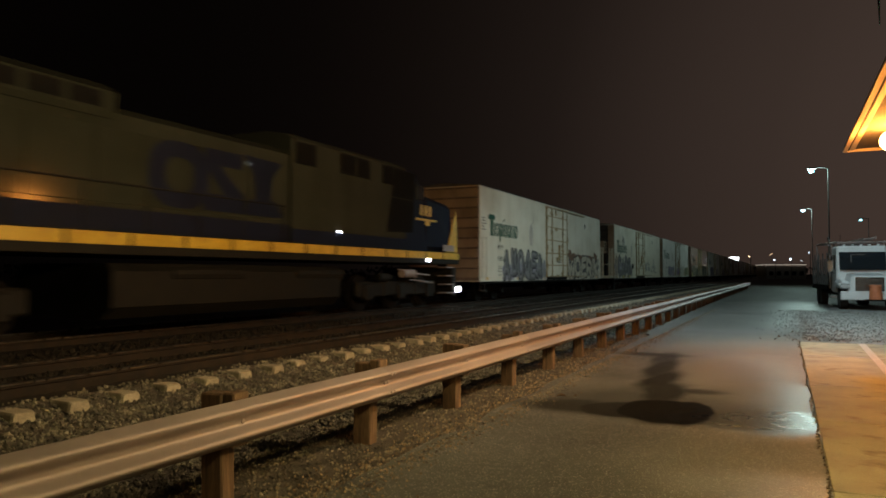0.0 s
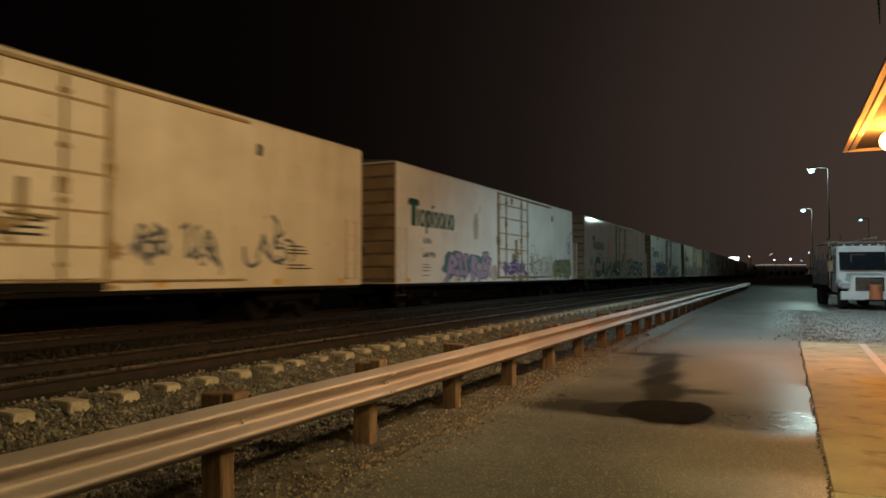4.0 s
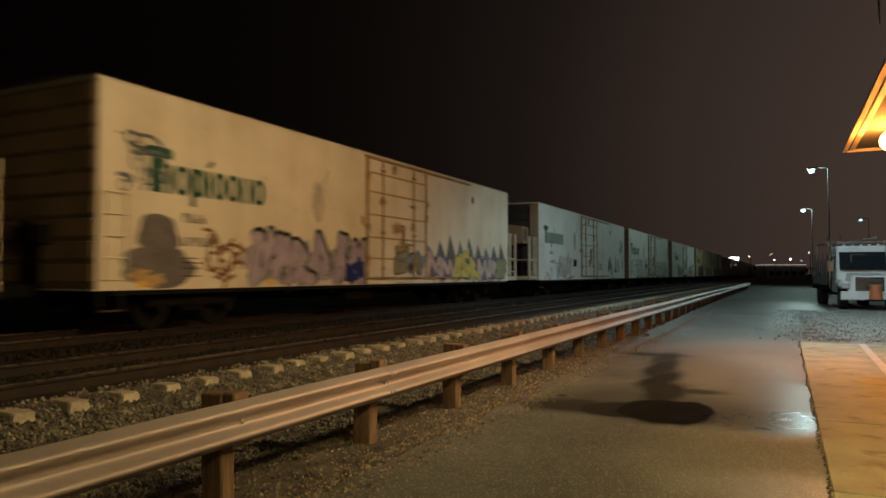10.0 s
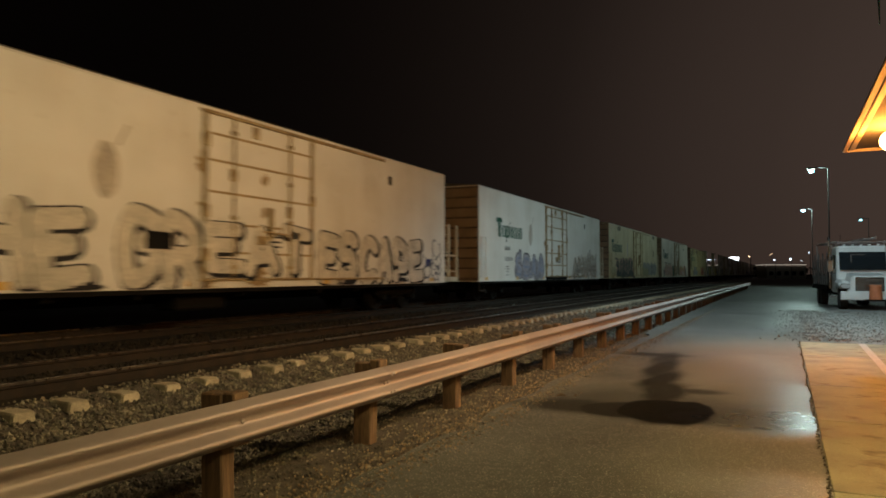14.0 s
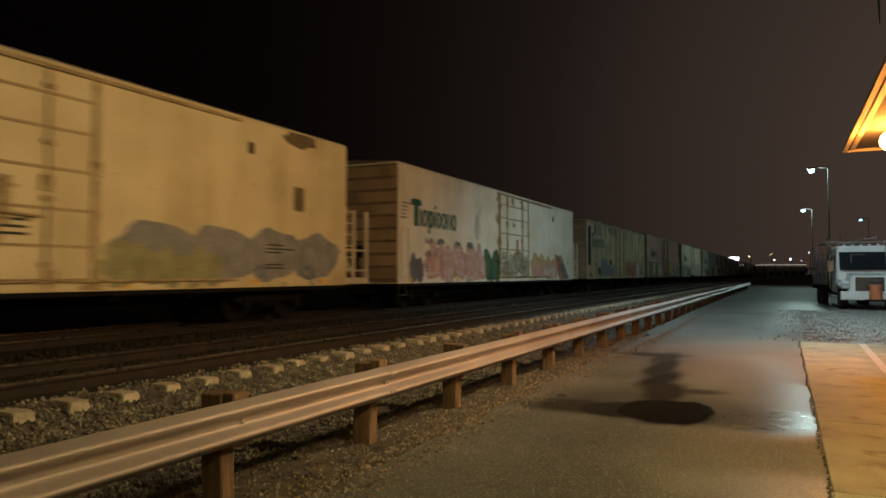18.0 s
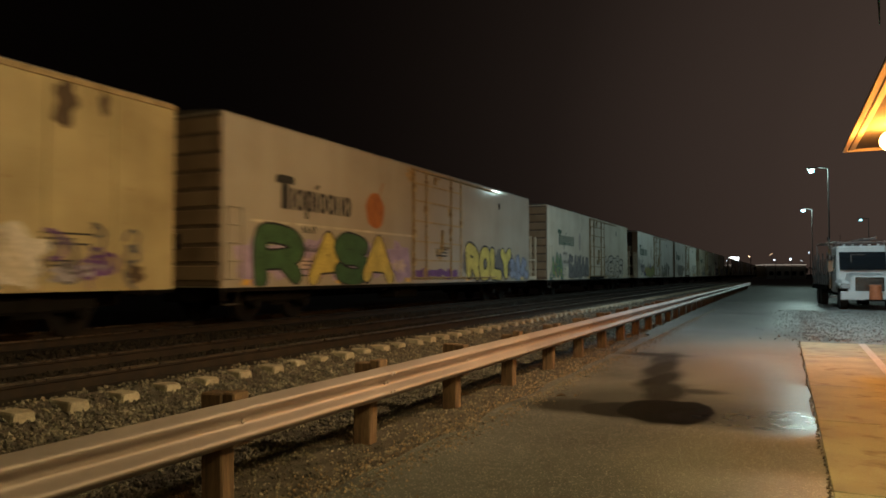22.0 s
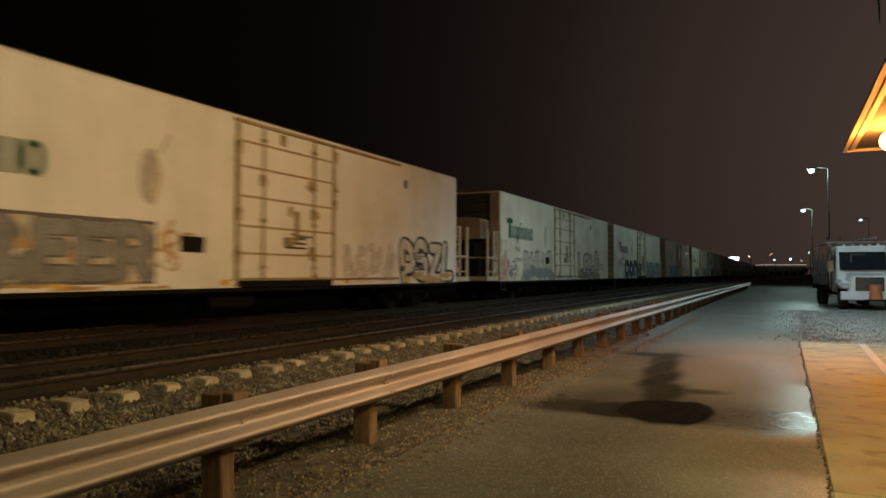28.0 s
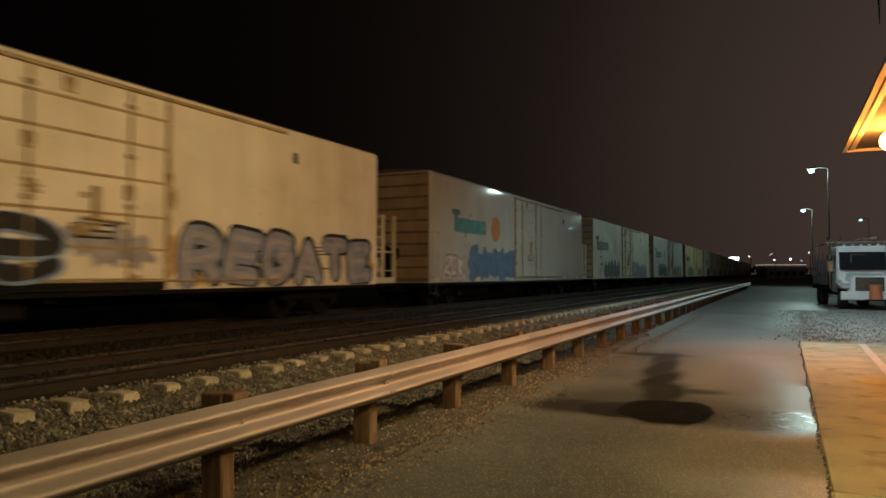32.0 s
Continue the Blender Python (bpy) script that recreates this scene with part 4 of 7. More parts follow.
        p("rack_post", ZINC, lambda b, s=s: rod(b, (s * 1.0, 3.7, 1.1), (s * 1.0, 3.7, 3.26), 0.04, 8))
        p("rack_post", ZINC, lambda b, s=s: rod(b, (s * 1.0, 9.1, 1.1), (s * 1.0, 9.1, 3.35), 0.04, 8))
        p("rack_foot", ZINC, lambda b, s=s: rod(b, (s * 1.0, 2.2, 2.98), (s * 1.0, 2.2, 3.22), 0.03, 8))
    for i in range(7):
        p("rack_rung", ZINC, lambda b, i=i: rod(b, (-1.0, 2.0 + i * 1.15, 3.20 + i * 0.02), (1.0, 2.0 + i * 1.15, 3.20 + i * 0.02), 0.03, 6))
    for x in (0.05, 0.55):
        p("ladder_rail", ZINC, lambda b, x=x: box(b, x - 0.03, x + 0.03, 1.5, 8.6, 3.27 + x * 0.1, 3.37 + x * 0.1, 0.01), "pale ladder carried on the rack")
    for i in range(20):
        p("ladder_rung", ZINC, lambda b, i=i: rod(b, (0.05, 1.65 + i * 0.35, 3.33), (0.55, 1.65 + i * 0.35, 3.37), 0.02, 6))
    p("stack_tip", CHROME, lambda b: rod(b, (-1.15, 3.5, 3.34), (-1.22, 3.42, 3.52), 0.055, 8), "bent tip of the exhaust stack")
    for s in (-1, 1):
        p("cab_step", ZINC, lambda b, s=s: box(b, s * 1.18 - 0.14, s * 1.18 + 0.14, 2.0, 2.7, 0.52, 0.58, 0.01))
        p("grab_rail", ZINC, lambda b, s=s: rod(b, (s * 1.17, 3.2, 1.0), (s * 1.17, 3.2, 2.6), 0.025, 6))
    p("whip_aerial", BLACK, lambda b: rod(b, (-0.85, 2.2, 3.0), (-0.85, 2.2, 3.55), 0.012, 5))
    tray = p("bumper_tray", BLACK, lambda b: box(b, -0.25, 0.65, -0.62, -0.06, 0.44, 0.50, 0.01))
    drum = thing("orange_drum", "faded orange plastic drum on the truck's bumper tray", "drum", (0, 0, 0))
    drum.matrix_basis = pose(3.50, 37.6, 0, 0, 0, 5.0) @ Matrix.Translation((0.14, -0.34, 0.503))
    for i, (z0, z1, r) in enumerate(((0.0, 0.36, 0.27), (0.36, 0.58, 0.25))):
        bm = bmesh.new()
        rod(bm, (0, 0, z0), (0, 0, z1), r, 16, r - 0.02)
        part("barrel" if i == 0 else "collar", bm, DRUM_ORANGE, drum)
    bm = bmesh.new()
    rod(bm, (0, 0, 0.58), (0, 0, 0.66), 0.27, 16, 0.22)
    part("lid", bm, DRUM_ORANGE, drum)


utility_truck()

# ---- the train ----
SIDE = 1.55      # half width of a car
SILL, EAVE = 0.81, 4.555
LONG = 19.75


def flat_shapes(shapes, x):
    """Filled flat outlines on the side: each shape is a list of (y, z)."""
    bm = bmesh.new()
    for k, pts in enumerate(shapes):
        vs = [bm.verts.new((x + 0.0004 * (k % 5), y, z)) for y, z in pts]
        bm.faces.new(vs)
    return bm


def wavy_ring(cy, cz, ry, rz, rng, lumps=5, n=22, rough=0.28):
    ph = [rng.uniform(0, 6.28) for _ in range(4)]
    pts = []
    for i in range(n):
        a = 2 * math.pi * i / n
        r = 1 + rough * (0.5 * math.sin(lumps * a + ph[0]) + 0.35 * math.sin((lumps + 2) * a + ph[1]) + 0.3 * math.sin(2 * a + ph[2]))
        pts.append((cy + ry * r * math.cos(a), min(EAVE - 0.05, max(SILL + 0.015, cz + rz * r * math.sin(a)))))
    return pts


def bars(y0, z0, w, h, slant=0.0):
    return [(y0, z0), (y0 + w, z0), (y0 + w + slant, z0 + h), (y0 + slant, z0 + h)]


BENDS = (((0, 0), (0.45, 1), (0.95, 0.05), (0.3, 0.4)), ((0, 0.1), (0.15, 1), (0.5, 0.3), (0.85, 1), (1, 0)), ((0.5, 0.05), (0.05, 0.5), (0.5, 0.98), (0.95, 0.5), (0.6, 0.1)),
         ((0.1, 0), (0.1, 1), (0.8, 0.75), (0.15, 0.45), (1.1, 0)), ((0.9, 0.9), (0.2, 0.95), (0.1, 0.5), (0.9, 0.45), (0.85, 0.05), (0.0, 0.1)), ((0.3, 1), (0.1, 0.05), (0.9, 0.15), (0.7, 0.8)))


# strokes of each letter on a grid of ten by ten, "xy" by "xy"; strokes part at "/"
SKELETONS = dict(
    A="00 49 90/23 73", C="98 69 29 06 03 20 60 91", D="00 09 59 96 93 50 00", E="99 09 00 90/05 75", G="98 59 29 06 03 20 60 92 95 55",
    H="00 09/90 99/05 95", I="40 49", K="00 09/99 04 90", L="09 00 90", M="00 09 44 99 90", N="09 00 99 90", O="50 20 03 06 29 69 96 93 70 50",
    P="00 09 69 97 94 63 03", R="00 09 69 97 95 54 04/54 90", S="98 69 29 07 25 65 93 70 20 01", T="09 99/49 40", U="09 03 30 60 93 99",
    V="09 40 99", W="09 20 46 70 99", Y="09 45 99/45 40", c="97 68 28 06 02 20 60 92", o="50 20 03 05 28 68 95 93 70 50", n="00 08/05 38 68 95 90",
    Z="09 99 00 90", e="04 94 87 58 28 05 03 20 60 91")
ROUND = "CDGOPRSUcone"


def curve_through(pts, steps=4):
    """A smooth run of points through the given ones."""
    out = []
    for i in range(len(pts) - 1):
        p0, p1, p2, p3 = (Vector(pts[max(0, min(len(pts) - 1, i + k))]) for k in (-1, 0, 1, 2))
        for j in range(steps):
            t = j / steps
            out.append(0.5 * (2 * p1 + (p2 - p0) * t + (2 * p0 - 5 * p1 + 4 * p2 - p3) * t * t + (3 * p1 - p0 - 3 * p2 + p3) * t ** 3))
    return out + [Vector(pts[-1])]


def ribbon(bm, pts, half, x, rng, rag=0.0):
    """A fat painted line through (y, z) points with round joints, kept on the car's side."""
    def at(y, z, lift):
        return bm.verts.new((x + lift, y, min(EAVE - 0.05, max(SILL + 0.008, z))))
    n = 0
    for k, p in enumerate(pts):
        h = half * (1 + rag * rng.uniform(-1, 1))
        n += 1
        bm.faces.new([at(p.x + h * math.cos(a * math.pi / 5), p.y + h * math.sin(a * math.pi / 5), 0.00006 * (n % 9)) for a in range(10)])
        if k + 1 < len(pts):
            q = pts[k + 1]
            d = q - p
            if d.length < 1e-4:
                continue
            e = Vector((-d.y, d.x)).normalized() * half
            n += 1
            bm.faces.new([at(*c, 0.00006 * (n % 9)) for c in (p + e, p - e, q - e, q + e)])


def lettering(car, text, y0, y1, z0, z1, layers, seed=1, x=SIDE, wob=0.05, lean=0.0, jolt=0.06, squeeze=1.0, label=""):
    """Sprayed letters, one part each: every layer is (paint, half width, shift along y, shift along z), the widest first.
    A "?" stands for a letter that nobody can read."""
    rng = random.Random(seed)
    wide = [{"I": 0.45, "M": 1.3, "W": 1.3}.get(ch, 1.0) for ch in text]
    k = (y1 - y0) / sum(wide)
    inset = layers[-1][1] if len(layers) < 3 else layers[1][1]
    y = y0
    for i, (ch, w) in enumerate(zip(text, wide)):
        if ch == "?":
            runs = [[(u + rng.uniform(-0.14, 0.14), v + rng.uniform(-0.12, 0.12)) for u, v in BENDS[rng.randrange(len(BENDS))]]]
            a, b = runs[0][0], runs[0][-1]
            runs.append([a, (a[0] + rng.uniform(-0.5, 0.5), a[1] + rng.uniform(-0.2, 0.25))])
            runs.append([b, (b[0] + rng.uniform(-0.2, 0.5), b[1] + rng.uniform(-0.25, 0.3)), (b[0] + rng.uniform(0.1, 0.4), b[1] + rng.uniform(0.0, 0.3))])
            smooth = rng.random() < 0.35
        else:
            runs = [[(int(q[0]) / 9, int(q[1]) / 9) for q in run.split()] for run in SKELETONS[ch].split("/")]
            smooth = ch in ROUND
        lo, hi = y + inset, y + max(w * k * squeeze, 2.2 * inset) - inset
        za, zb = z0 + inset + rng.uniform(0, jolt), z1 - inset + rng.uniform(-jolt, jolt)
        tip = rng.uniform(-jolt, jolt) * 2 + lean
        ph = seed * 1.7 + i
        top = None
        for j, (tone, half, dy, dz) in enumerate(layers):
            bm = bmesh.new()
            for run in runs:
                pts = []
                for u, v in (curve_through(run) if smooth else run):
                    yy, zz = lo + u * (hi - lo) + tip * v, za + v * (zb - za)
                    pts.append(Vector((yy + wob * math.sin(zz * 3.1 + ph) + dy, zz + wob * math.sin(yy * 2.3 + ph) + dz)))
                ribbon(bm, pts, half, x + 0.002 + 0.0008 * (i * len(layers) + j), rng, 0.08)
            if top is None:
                top = part("graffiti_letter", bm, SP[tone], car, label)
            else:
                part(("fill", "flash", "glint")[min(2, j - 1)], bm, SP[tone], top)
        y += w * k


def spikes(car, seed, n, y0, y1, z0, z1, tones, x=SIDE):
    """A row of painted peaks of uneven height."""
    rng = random.Random(seed)
    step = (y1 - y0) / n
    for i in range(n):
        a, top = y0 + i * step, z0 + (z1 - z0) * rng.uniform(0.55, 1.0)
        q = [(a - 0.15 * step, z0), (a + 1.15 * step, z0), (a + 0.8 * step, z0 + 0.5 * (top - z0)), (a + rng.uniform(0.35, 0.65) * step, top), (a + 0.15 * step, z0 + 0.45 * (top - z0))]
        part("painted_peak", flat_shapes([q], x + 0.001 + 0.0003 * (i % 3)), SP[tones[i % len(tones)]], car)


def cloud(car, seed, y0, y1, z0, z1, mat, n=4, x=SIDE, rough=0.3):
    """A sprayed cloud of colour: overlapping wavy patches."""
    rng = random.Random(seed)
    step = (y1 - y0) / n
    for i in range(n):
        ring = wavy_ring(y0 + (i + 0.5) * step, (z0 + z1) / 2 + rng.uniform(-0.1, 0.1), step * 0.62, (z1 - z0) / 2 * rng.uniform(0.75, 1.0), rng, rough=rough)
        part("paint_patch", flat_shapes([ring], x + 0.0015 + 0.0003 * i), mat, car)


def scrawl(car, seed, y0, y1, z0, z1, mat="black", n=10, x=SIDE):
    """Thin tags: curling strokes of one spray can, as one fine pattern."""
    rng = random.Random(seed)
    bm = bmesh.new()
    for i in range(n):
        y, z = rng.uniform(y0, y1), rng.uniform(z0, z1)
        a, turn, w = rng.uniform(0, 6.28), rng.uniform(-0.9, 0.9), rng.uniform(0.018, 0.045)
        last = None
        for k in range(9):
            ny, nz = math.cos(a + math.pi / 2) * w, math.sin(a + math.pi / 2) * w
            pair = [bm.verts.new((x + 0.004 + 0.0003 * (i % 6), min(LONG - 0.03, max(0.16, y + s * ny)), min(EAVE - 0.05, max(SILL + 0.015, z + s * nz)))) for s in (-1, 1)]
            if last:
                bm.faces.new((last[0], pair[0], pair[1], last[1]))
            last = pair
            y, z = y + 0.11 * math.cos(a), z + 0.11 * math.sin(a)
            a += turn
            turn += rng.uniform(-0.35, 0.35)
    part("scrawl", bm, SP[mat], car)["kind"] = "stuff"


def ring_band(bm, y0, y1, z0, z1, wide, x, n=18, boxy=2.6):
    """An upright rounded ring of even breadth."""
    cy, cz, ry, rz = (y0 + y1) / 2, (z0 + z1) / 2, (y1 - y0) / 2, (z1 - z0) / 2
    loops = []
    for a, b in ((ry, rz), (ry - wide, rz - wide * 0.8)):
        loop = []
        for i in range(n):
            c, q = math.cos(2 * math.pi * i / n), math.sin(2 * math.pi * i / n)
            r = (abs(c) ** boxy + abs(q) ** boxy) ** (-1 / boxy)
            loop.append(bm.verts.new((x, cy + a * r * c, cz + b * r * q)))
        loops.append(loop)
    for i in range(n):
        j = (i + 1) % n
        bm.faces.new((loops[0][i], loops[0][j], loops[1][j], loops[1][i]))


def emblem(car, y0, z0, mat, k=1.0):
    """The owner's mark as plain shapes: a tall capped stem, then a run of low stems and rings."""
    x = SIDE + 0.004

    def shape(name, build):
        bm = bmesh.new()
        build(bm)
        part(name, bm, mat, car)

    def bar(bm, pts):
        bm.faces.new([bm.verts.new((x, y0 + y * k, z0 + z * k)) for y, z in pts])
    shape("emblem_cap", lambda b: bar(b, [(0.0, 0.62), (0.10, 0.655), (0.74, 0.655), (0.74, 0.80), (0.68, 0.86), (0.14, 0.87), (0.0, 0.80)]))
    shape("emblem_stem", lambda b: bar(b, [(0.22, 0.0), (0.51, 0.0), (0.51, 0.651), (0.22, 0.651)]))
    y = 0.60
    for kind, w in (("stem", 0.15), ("ring", 0.39), ("tail", 0.39), ("dash", 0.16), ("ring", 0.35), ("ring", 0.38), ("pair", 0.38), ("ring", 0.38)):
        lo = -0.20 if kind == "tail" else 0.0
        if kind in ("stem", "dash", "tail"):
            shape("emblem_stem", lambda b: bar(b, [(y, lo), (y + 0.13, lo), (y + 0.13, 0.56), (y, 0.56)]))
        if kind == "dash":
            shape("emblem_dash", lambda b: bar(b, [(y - 0.01, 0.63), (y + 0.10, 0.63), (y + 0.24, 0.76), (y + 0.10, 0.76)]))
        if kind == "pair":
            for d in (0.0, 0.25):
                shape("emblem_stem", lambda b: bar(b, [(y + d, 0.0), (y + d + 0.13, 0.0), (y + d + 0.13, 0.55), (y + d, 0.55)]))
        if kind in ("ring", "tail"):
            shape("emblem_ring", lambda b: ring_band(b, y0 + (y + (0.06 if lo else 0)) * k, y0 + (y + w) * k, z0 - 0.005, z0 + 0.57 * k, 0.125 * k, x + 0.0004))
        y += w + 0.035


def text_rows(seed, y0, z0, wide, rows, pitch, h):
    """Rows of short dashes of uneven length, like lines of small print."""
    rng = random.Random(seed)
    sh = []
    for i in range(rows):
        y, end = y0 + rng.uniform(0, 0.06), y0 + wide * rng.uniform(0.6, 1.0)
        while y < end:
            w = rng.uniform(0.03, 0.12)
            sh.append(bars(y, z0 + i * pitch, w, h * rng.uniform(0.8, 1.1)))
            y += w + rng.uniform(0.015, 0.035)
    return sh


def stencils(car, y0, mat, seed):
    rng = random.Random(seed)
    sh = []
    for z, hgt, ws in ((2.11, 0.19, (0.13, 0.12, 0.05, 0.13)), (1.65, 0.18, (0.12, 0.11, 0.12, 0.12, 0.12, 0.10)), (1.40, 0.028, (0.16, 0.2)), (1.31, 0.028, (0.3, 0.15)), (1.20, 0.028, (0.2, 0.18)), (1.05, 0.025, (0.45,))):
        y = y0 + rng.uniform(-0.02, 0.02)
        for w in ws:
            if hgt > 0.1:
                sh.append(bars(y, z, w * 0.35, hgt))
                sh.append(bars(y + w * 0.65, z + (hgt * 0.4 if rng.random() < 0.5 else 0), w * 0.35, hgt * 0.6))
                sh.append(bars(y + w * 0.36, z + hgt * rng.choice((0.0, 0.4, 0.8)), w * 0.28, hgt * 0.2))
            else:
                sh.append(bars(y, z, w, hgt))
            y += w + 0.045
    for z in (1.75, 1.66, 1.58, 1.3, 1.22):
        sh.append(bars(16.5, z, rng.uniform(0.5, 1.1), 0.035))
    part("stencil", flat_shapes(sh, SIDE + 0.0045), mat, car, "rows of plain stencilled bars")["kind"] = "stuff"


# -- meshes that all cars share --


def m_body(bm, L=LONG, top=EAVE, a=0.0):
    extrude_profile(bm, [(-SIDE, SILL), (SIDE, SILL), (SIDE, top - 0.05), (SIDE - 0.03, top), (-SIDE + 0.03, top), (-SIDE, top - 0.05)], a, L)


def m_roof(bm, L=LONG, top=EAVE, a=0.0):
    extrude_profile(bm, [(-SIDE + 0.02, top), (SIDE - 0.02, top), (SIDE - 0.02, top + 0.02), (0, top + 0.15), (-SIDE + 0.02, top + 0.02)], a + 0.01, L - 0.01)


def m_seam(bm, top=EAVE):
    extrude_profile(bm, [(-SIDE + 0.1, top + 0.02), (SIDE - 0.1, top + 0.02), (SIDE - 0.1, top + 0.06), (0, top + 0.19), (-SIDE + 0.1, top + 0.06)], -0.04, 0.04)


def m_end(bm):
    box(bm, -SIDE + 0.03, SIDE - 0.03, -0.02, 0.02, SILL + 0.03, EAVE - 0.04, 0.008)


def m_rib(bm):
    extrude_profile(bm, [(-0.178, -0.01), (-0.14, 0.03), (0.14, 0.03), (0.178, -0.01)], -1.48, 1.48)
    bmesh.ops.transform(bm, matrix=Matrix(((0, 1, 0, 0), (0, 0, -1, 0), (1, 0, 0, 0), (0, 0, 0, 1))), verts=bm.verts[:])


def m_brake_box(bm):
    box(bm, -0.32, 0.45, -0.22, -0.045, 1.62, 1.98, 0.03)
    box(bm, -0.20, 0.20, -0.16, -0.045, 0.86, 1.62, 0.03)
    rod(bm, (0.05, -0.24, 1.8), (0.05, -0.28, 1.8), 0.26, 14)


def m_sill(bm):
    for s in (-1, 1):
        box(bm, min(s * 1.42, s * 1.52), max(s * 1.42, s * 1.52), 0.1, LONG - 0.1, SILL - 0.09, SILL)


def m_under(bm):
    box(bm, -0.35, 0.35, 0.2, LONG - 0.2, 0.48, SILL, 0.02)


def m_bearer(bm):
    box(bm, -1.4, 1.4, -0.06, 0.06, 0.62, SILL)


def m_brake(bm):
    box(bm, 0.4, 1.1, 8.2, 9.6, 0.35, 0.75, 0.05)


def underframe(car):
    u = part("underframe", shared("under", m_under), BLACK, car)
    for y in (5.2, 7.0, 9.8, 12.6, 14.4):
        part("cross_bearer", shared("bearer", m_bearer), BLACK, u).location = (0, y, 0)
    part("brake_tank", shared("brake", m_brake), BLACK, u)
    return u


def m_track_rail(bm):
    box(bm, SIDE, SIDE + 0.07, 8.25, 15.5, 4.40, 4.47, 0.012)


def m_low_track(bm):
    box(bm, SIDE, SIDE + 0.06, 8.25, 15.4, 0.955, 1.005, 0.01)


def m_door(bm):
    box(bm, SIDE - 0.01, SIDE + 0.045, 8.42, 11.88, 1.01, 4.39, 0.015)


def m_stile(bm):
    box(bm, SIDE, SIDE + 0.065, -0.055, 0.055, 0.98, 4.40, 0.01)


def m_lockrod(bm):
    rod(bm, (SIDE + 0.075, 0, 1.0), (SIDE + 0.075, 0, 4.40), 0.028, 6)
    for z in (1.25, 2.3, 3.2, 4.1):
        box(bm, SIDE + 0.03, SIDE + 0.115, -0.07, 0.07, z - 0.04, z + 0.04)


def m_crossbar(bm):
    box(bm, SIDE + 0.04, SIDE + 0.066, 8.46, 11.84, -0.024, 0.024)


def m_latch(bm):
    box(bm, SIDE + 0.04, SIDE + 0.12, 10.3, 10.42, 1.85, 2.6, 0.015)
    rod(bm, (SIDE + 0.12, 10.1, 2.05), (SIDE + 0.12, 10.9, 2.0), 0.025, 6)
    box(bm, SIDE + 0.04, SIDE + 0.09, 9.9, 10.25, 1.75, 1.95, 0.01)


def m_ladder(bm):
    for y in (0.10, 0.56):
        rod(bm, (SIDE + 0.06, y, 0.95), (SIDE + 0.06, y, 2.56), 0.016, 6)
    for i in range(5):
        rod(bm, (SIDE + 0.06, 0.10, 1.0 + i * 0.385), (SIDE + 0.06, 0.56, 1.0 + i * 0.385), 0.014, 6)
    for z in (1.0, 2.5):
        for y in (0.10, 0.56):
            rod(bm, (SIDE, y, z), (SIDE + 0.06, y, z), 0.014, 6)


def m_stirrup(bm):
    for y in (0.1, 0.55):
        rod(bm, (SIDE - 0.05, y, SILL), (SIDE - 0.02, y, 0.46), 0.016, 6)
    box(bm, SIDE - 0.07, SIDE + 0.03, 0.08, 0.57, 0.44, 0.47)


def m_side_frame(bm):
    v = box(bm, 0.93, 1.10, -1.2, 1.2, 0.30, 0.72, 0.05)
    for q in v:
        if abs(q.co.y) > 0.9 and q.co.z < 0.5:
            q.co.z += 0.14
    for y in (-0.9, 0.9):
        rod(bm, (0.98, y, 0.42), (1.18, y, 0.42), 0.12, 10)
    for y in (-0.22, 0, 0.22):
        rod(bm, (1.02, y, 0.36), (1.02, y, 0.66), 0.09, 8)


def m_bolster(bm):
    box(bm, -1.15, 1.15, -0.2, 0.2, 0.45, 0.75, 0.03)


def m_wheelset(bm, r=0.42):
    rod(bm, (-1.05, 0, 0), (1.05, 0, 0), 0.08, 10)
    for s in (-1, 1):
        x = s * 0.7535
        rod(bm, (x - 0.06, 0, 0), (x + 0.06, 0, 0), r, 26)
        rod(bm, (x - s * 0.07 - 0.015, 0, 0), (x - s * 0.07 + 0.015, 0, 0), r + 0.026, 26)
        for k in range(4):
            a = k * math.pi / 2 + 0.3
            rod(bm, (x + s * 0.045, 0.24 * math.cos(a), 0.24 * math.sin(a)), (x + s * 0.068, 0.24 * math.cos(a), 0.24 * math.sin(a)), 0.05, 6)


def m_coupler(bm):
    box(bm, -0.12, 0.12, -0.75, 0.3, 0.68, 0.92, 0.03)
    box(bm, -0.2, 0.22, -0.98, -0.70, 0.64, 0.96, 0.05)


def m_deck(bm):
    box(bm, -1.5, 1.5, -1.24, -0.02, 0.83, 1.0, 0.015)


def m_plat_post(bm):
    box(bm, -0.045, 0.045, -0.06, 0.06, 1.0, 2.86, 0.012)


def m_ladder_post(bm):
    box(bm, -0.03, 0.03, -0.035, 0.035, 1.0, 2.9, 0.01)


def m_plat_rung(bm):
    rod(bm, (0, -0.5, 0), (0, -0.12, 0), 0.016, 6)


def m_top_rail(bm):
    rod(bm, (0, -1.18, 1.76), (0, -0.02, 1.76), 0.03, 6)


def m_mid_rail(bm):
    rod(bm, (0, -1.18, 1.2), (0, -0.02, 1.2), 0.018, 6)


def m_rail_brace(bm):
    rod(bm, (0, -0.5, 1.0), (0, -0.05, 1.7), 0.03, 6)


def m_end_rail(bm):
    rod(bm, (-1.45, -1.18, 1.76), (1.45, -1.18, 1.76), 0.025, 6)


def m_hinge(bm):
    box(bm, SIDE + 0.02, SIDE + 0.085, -0.10, 0.10, -0.13, 0.13, 0.012)


def m_placard(bm):
    for k in range(3):
        box(bm, SIDE + 0.04, SIDE + 0.052, 9.95, 10.75, 1.70 + k * 0.11, 1.745 + k * 0.11)


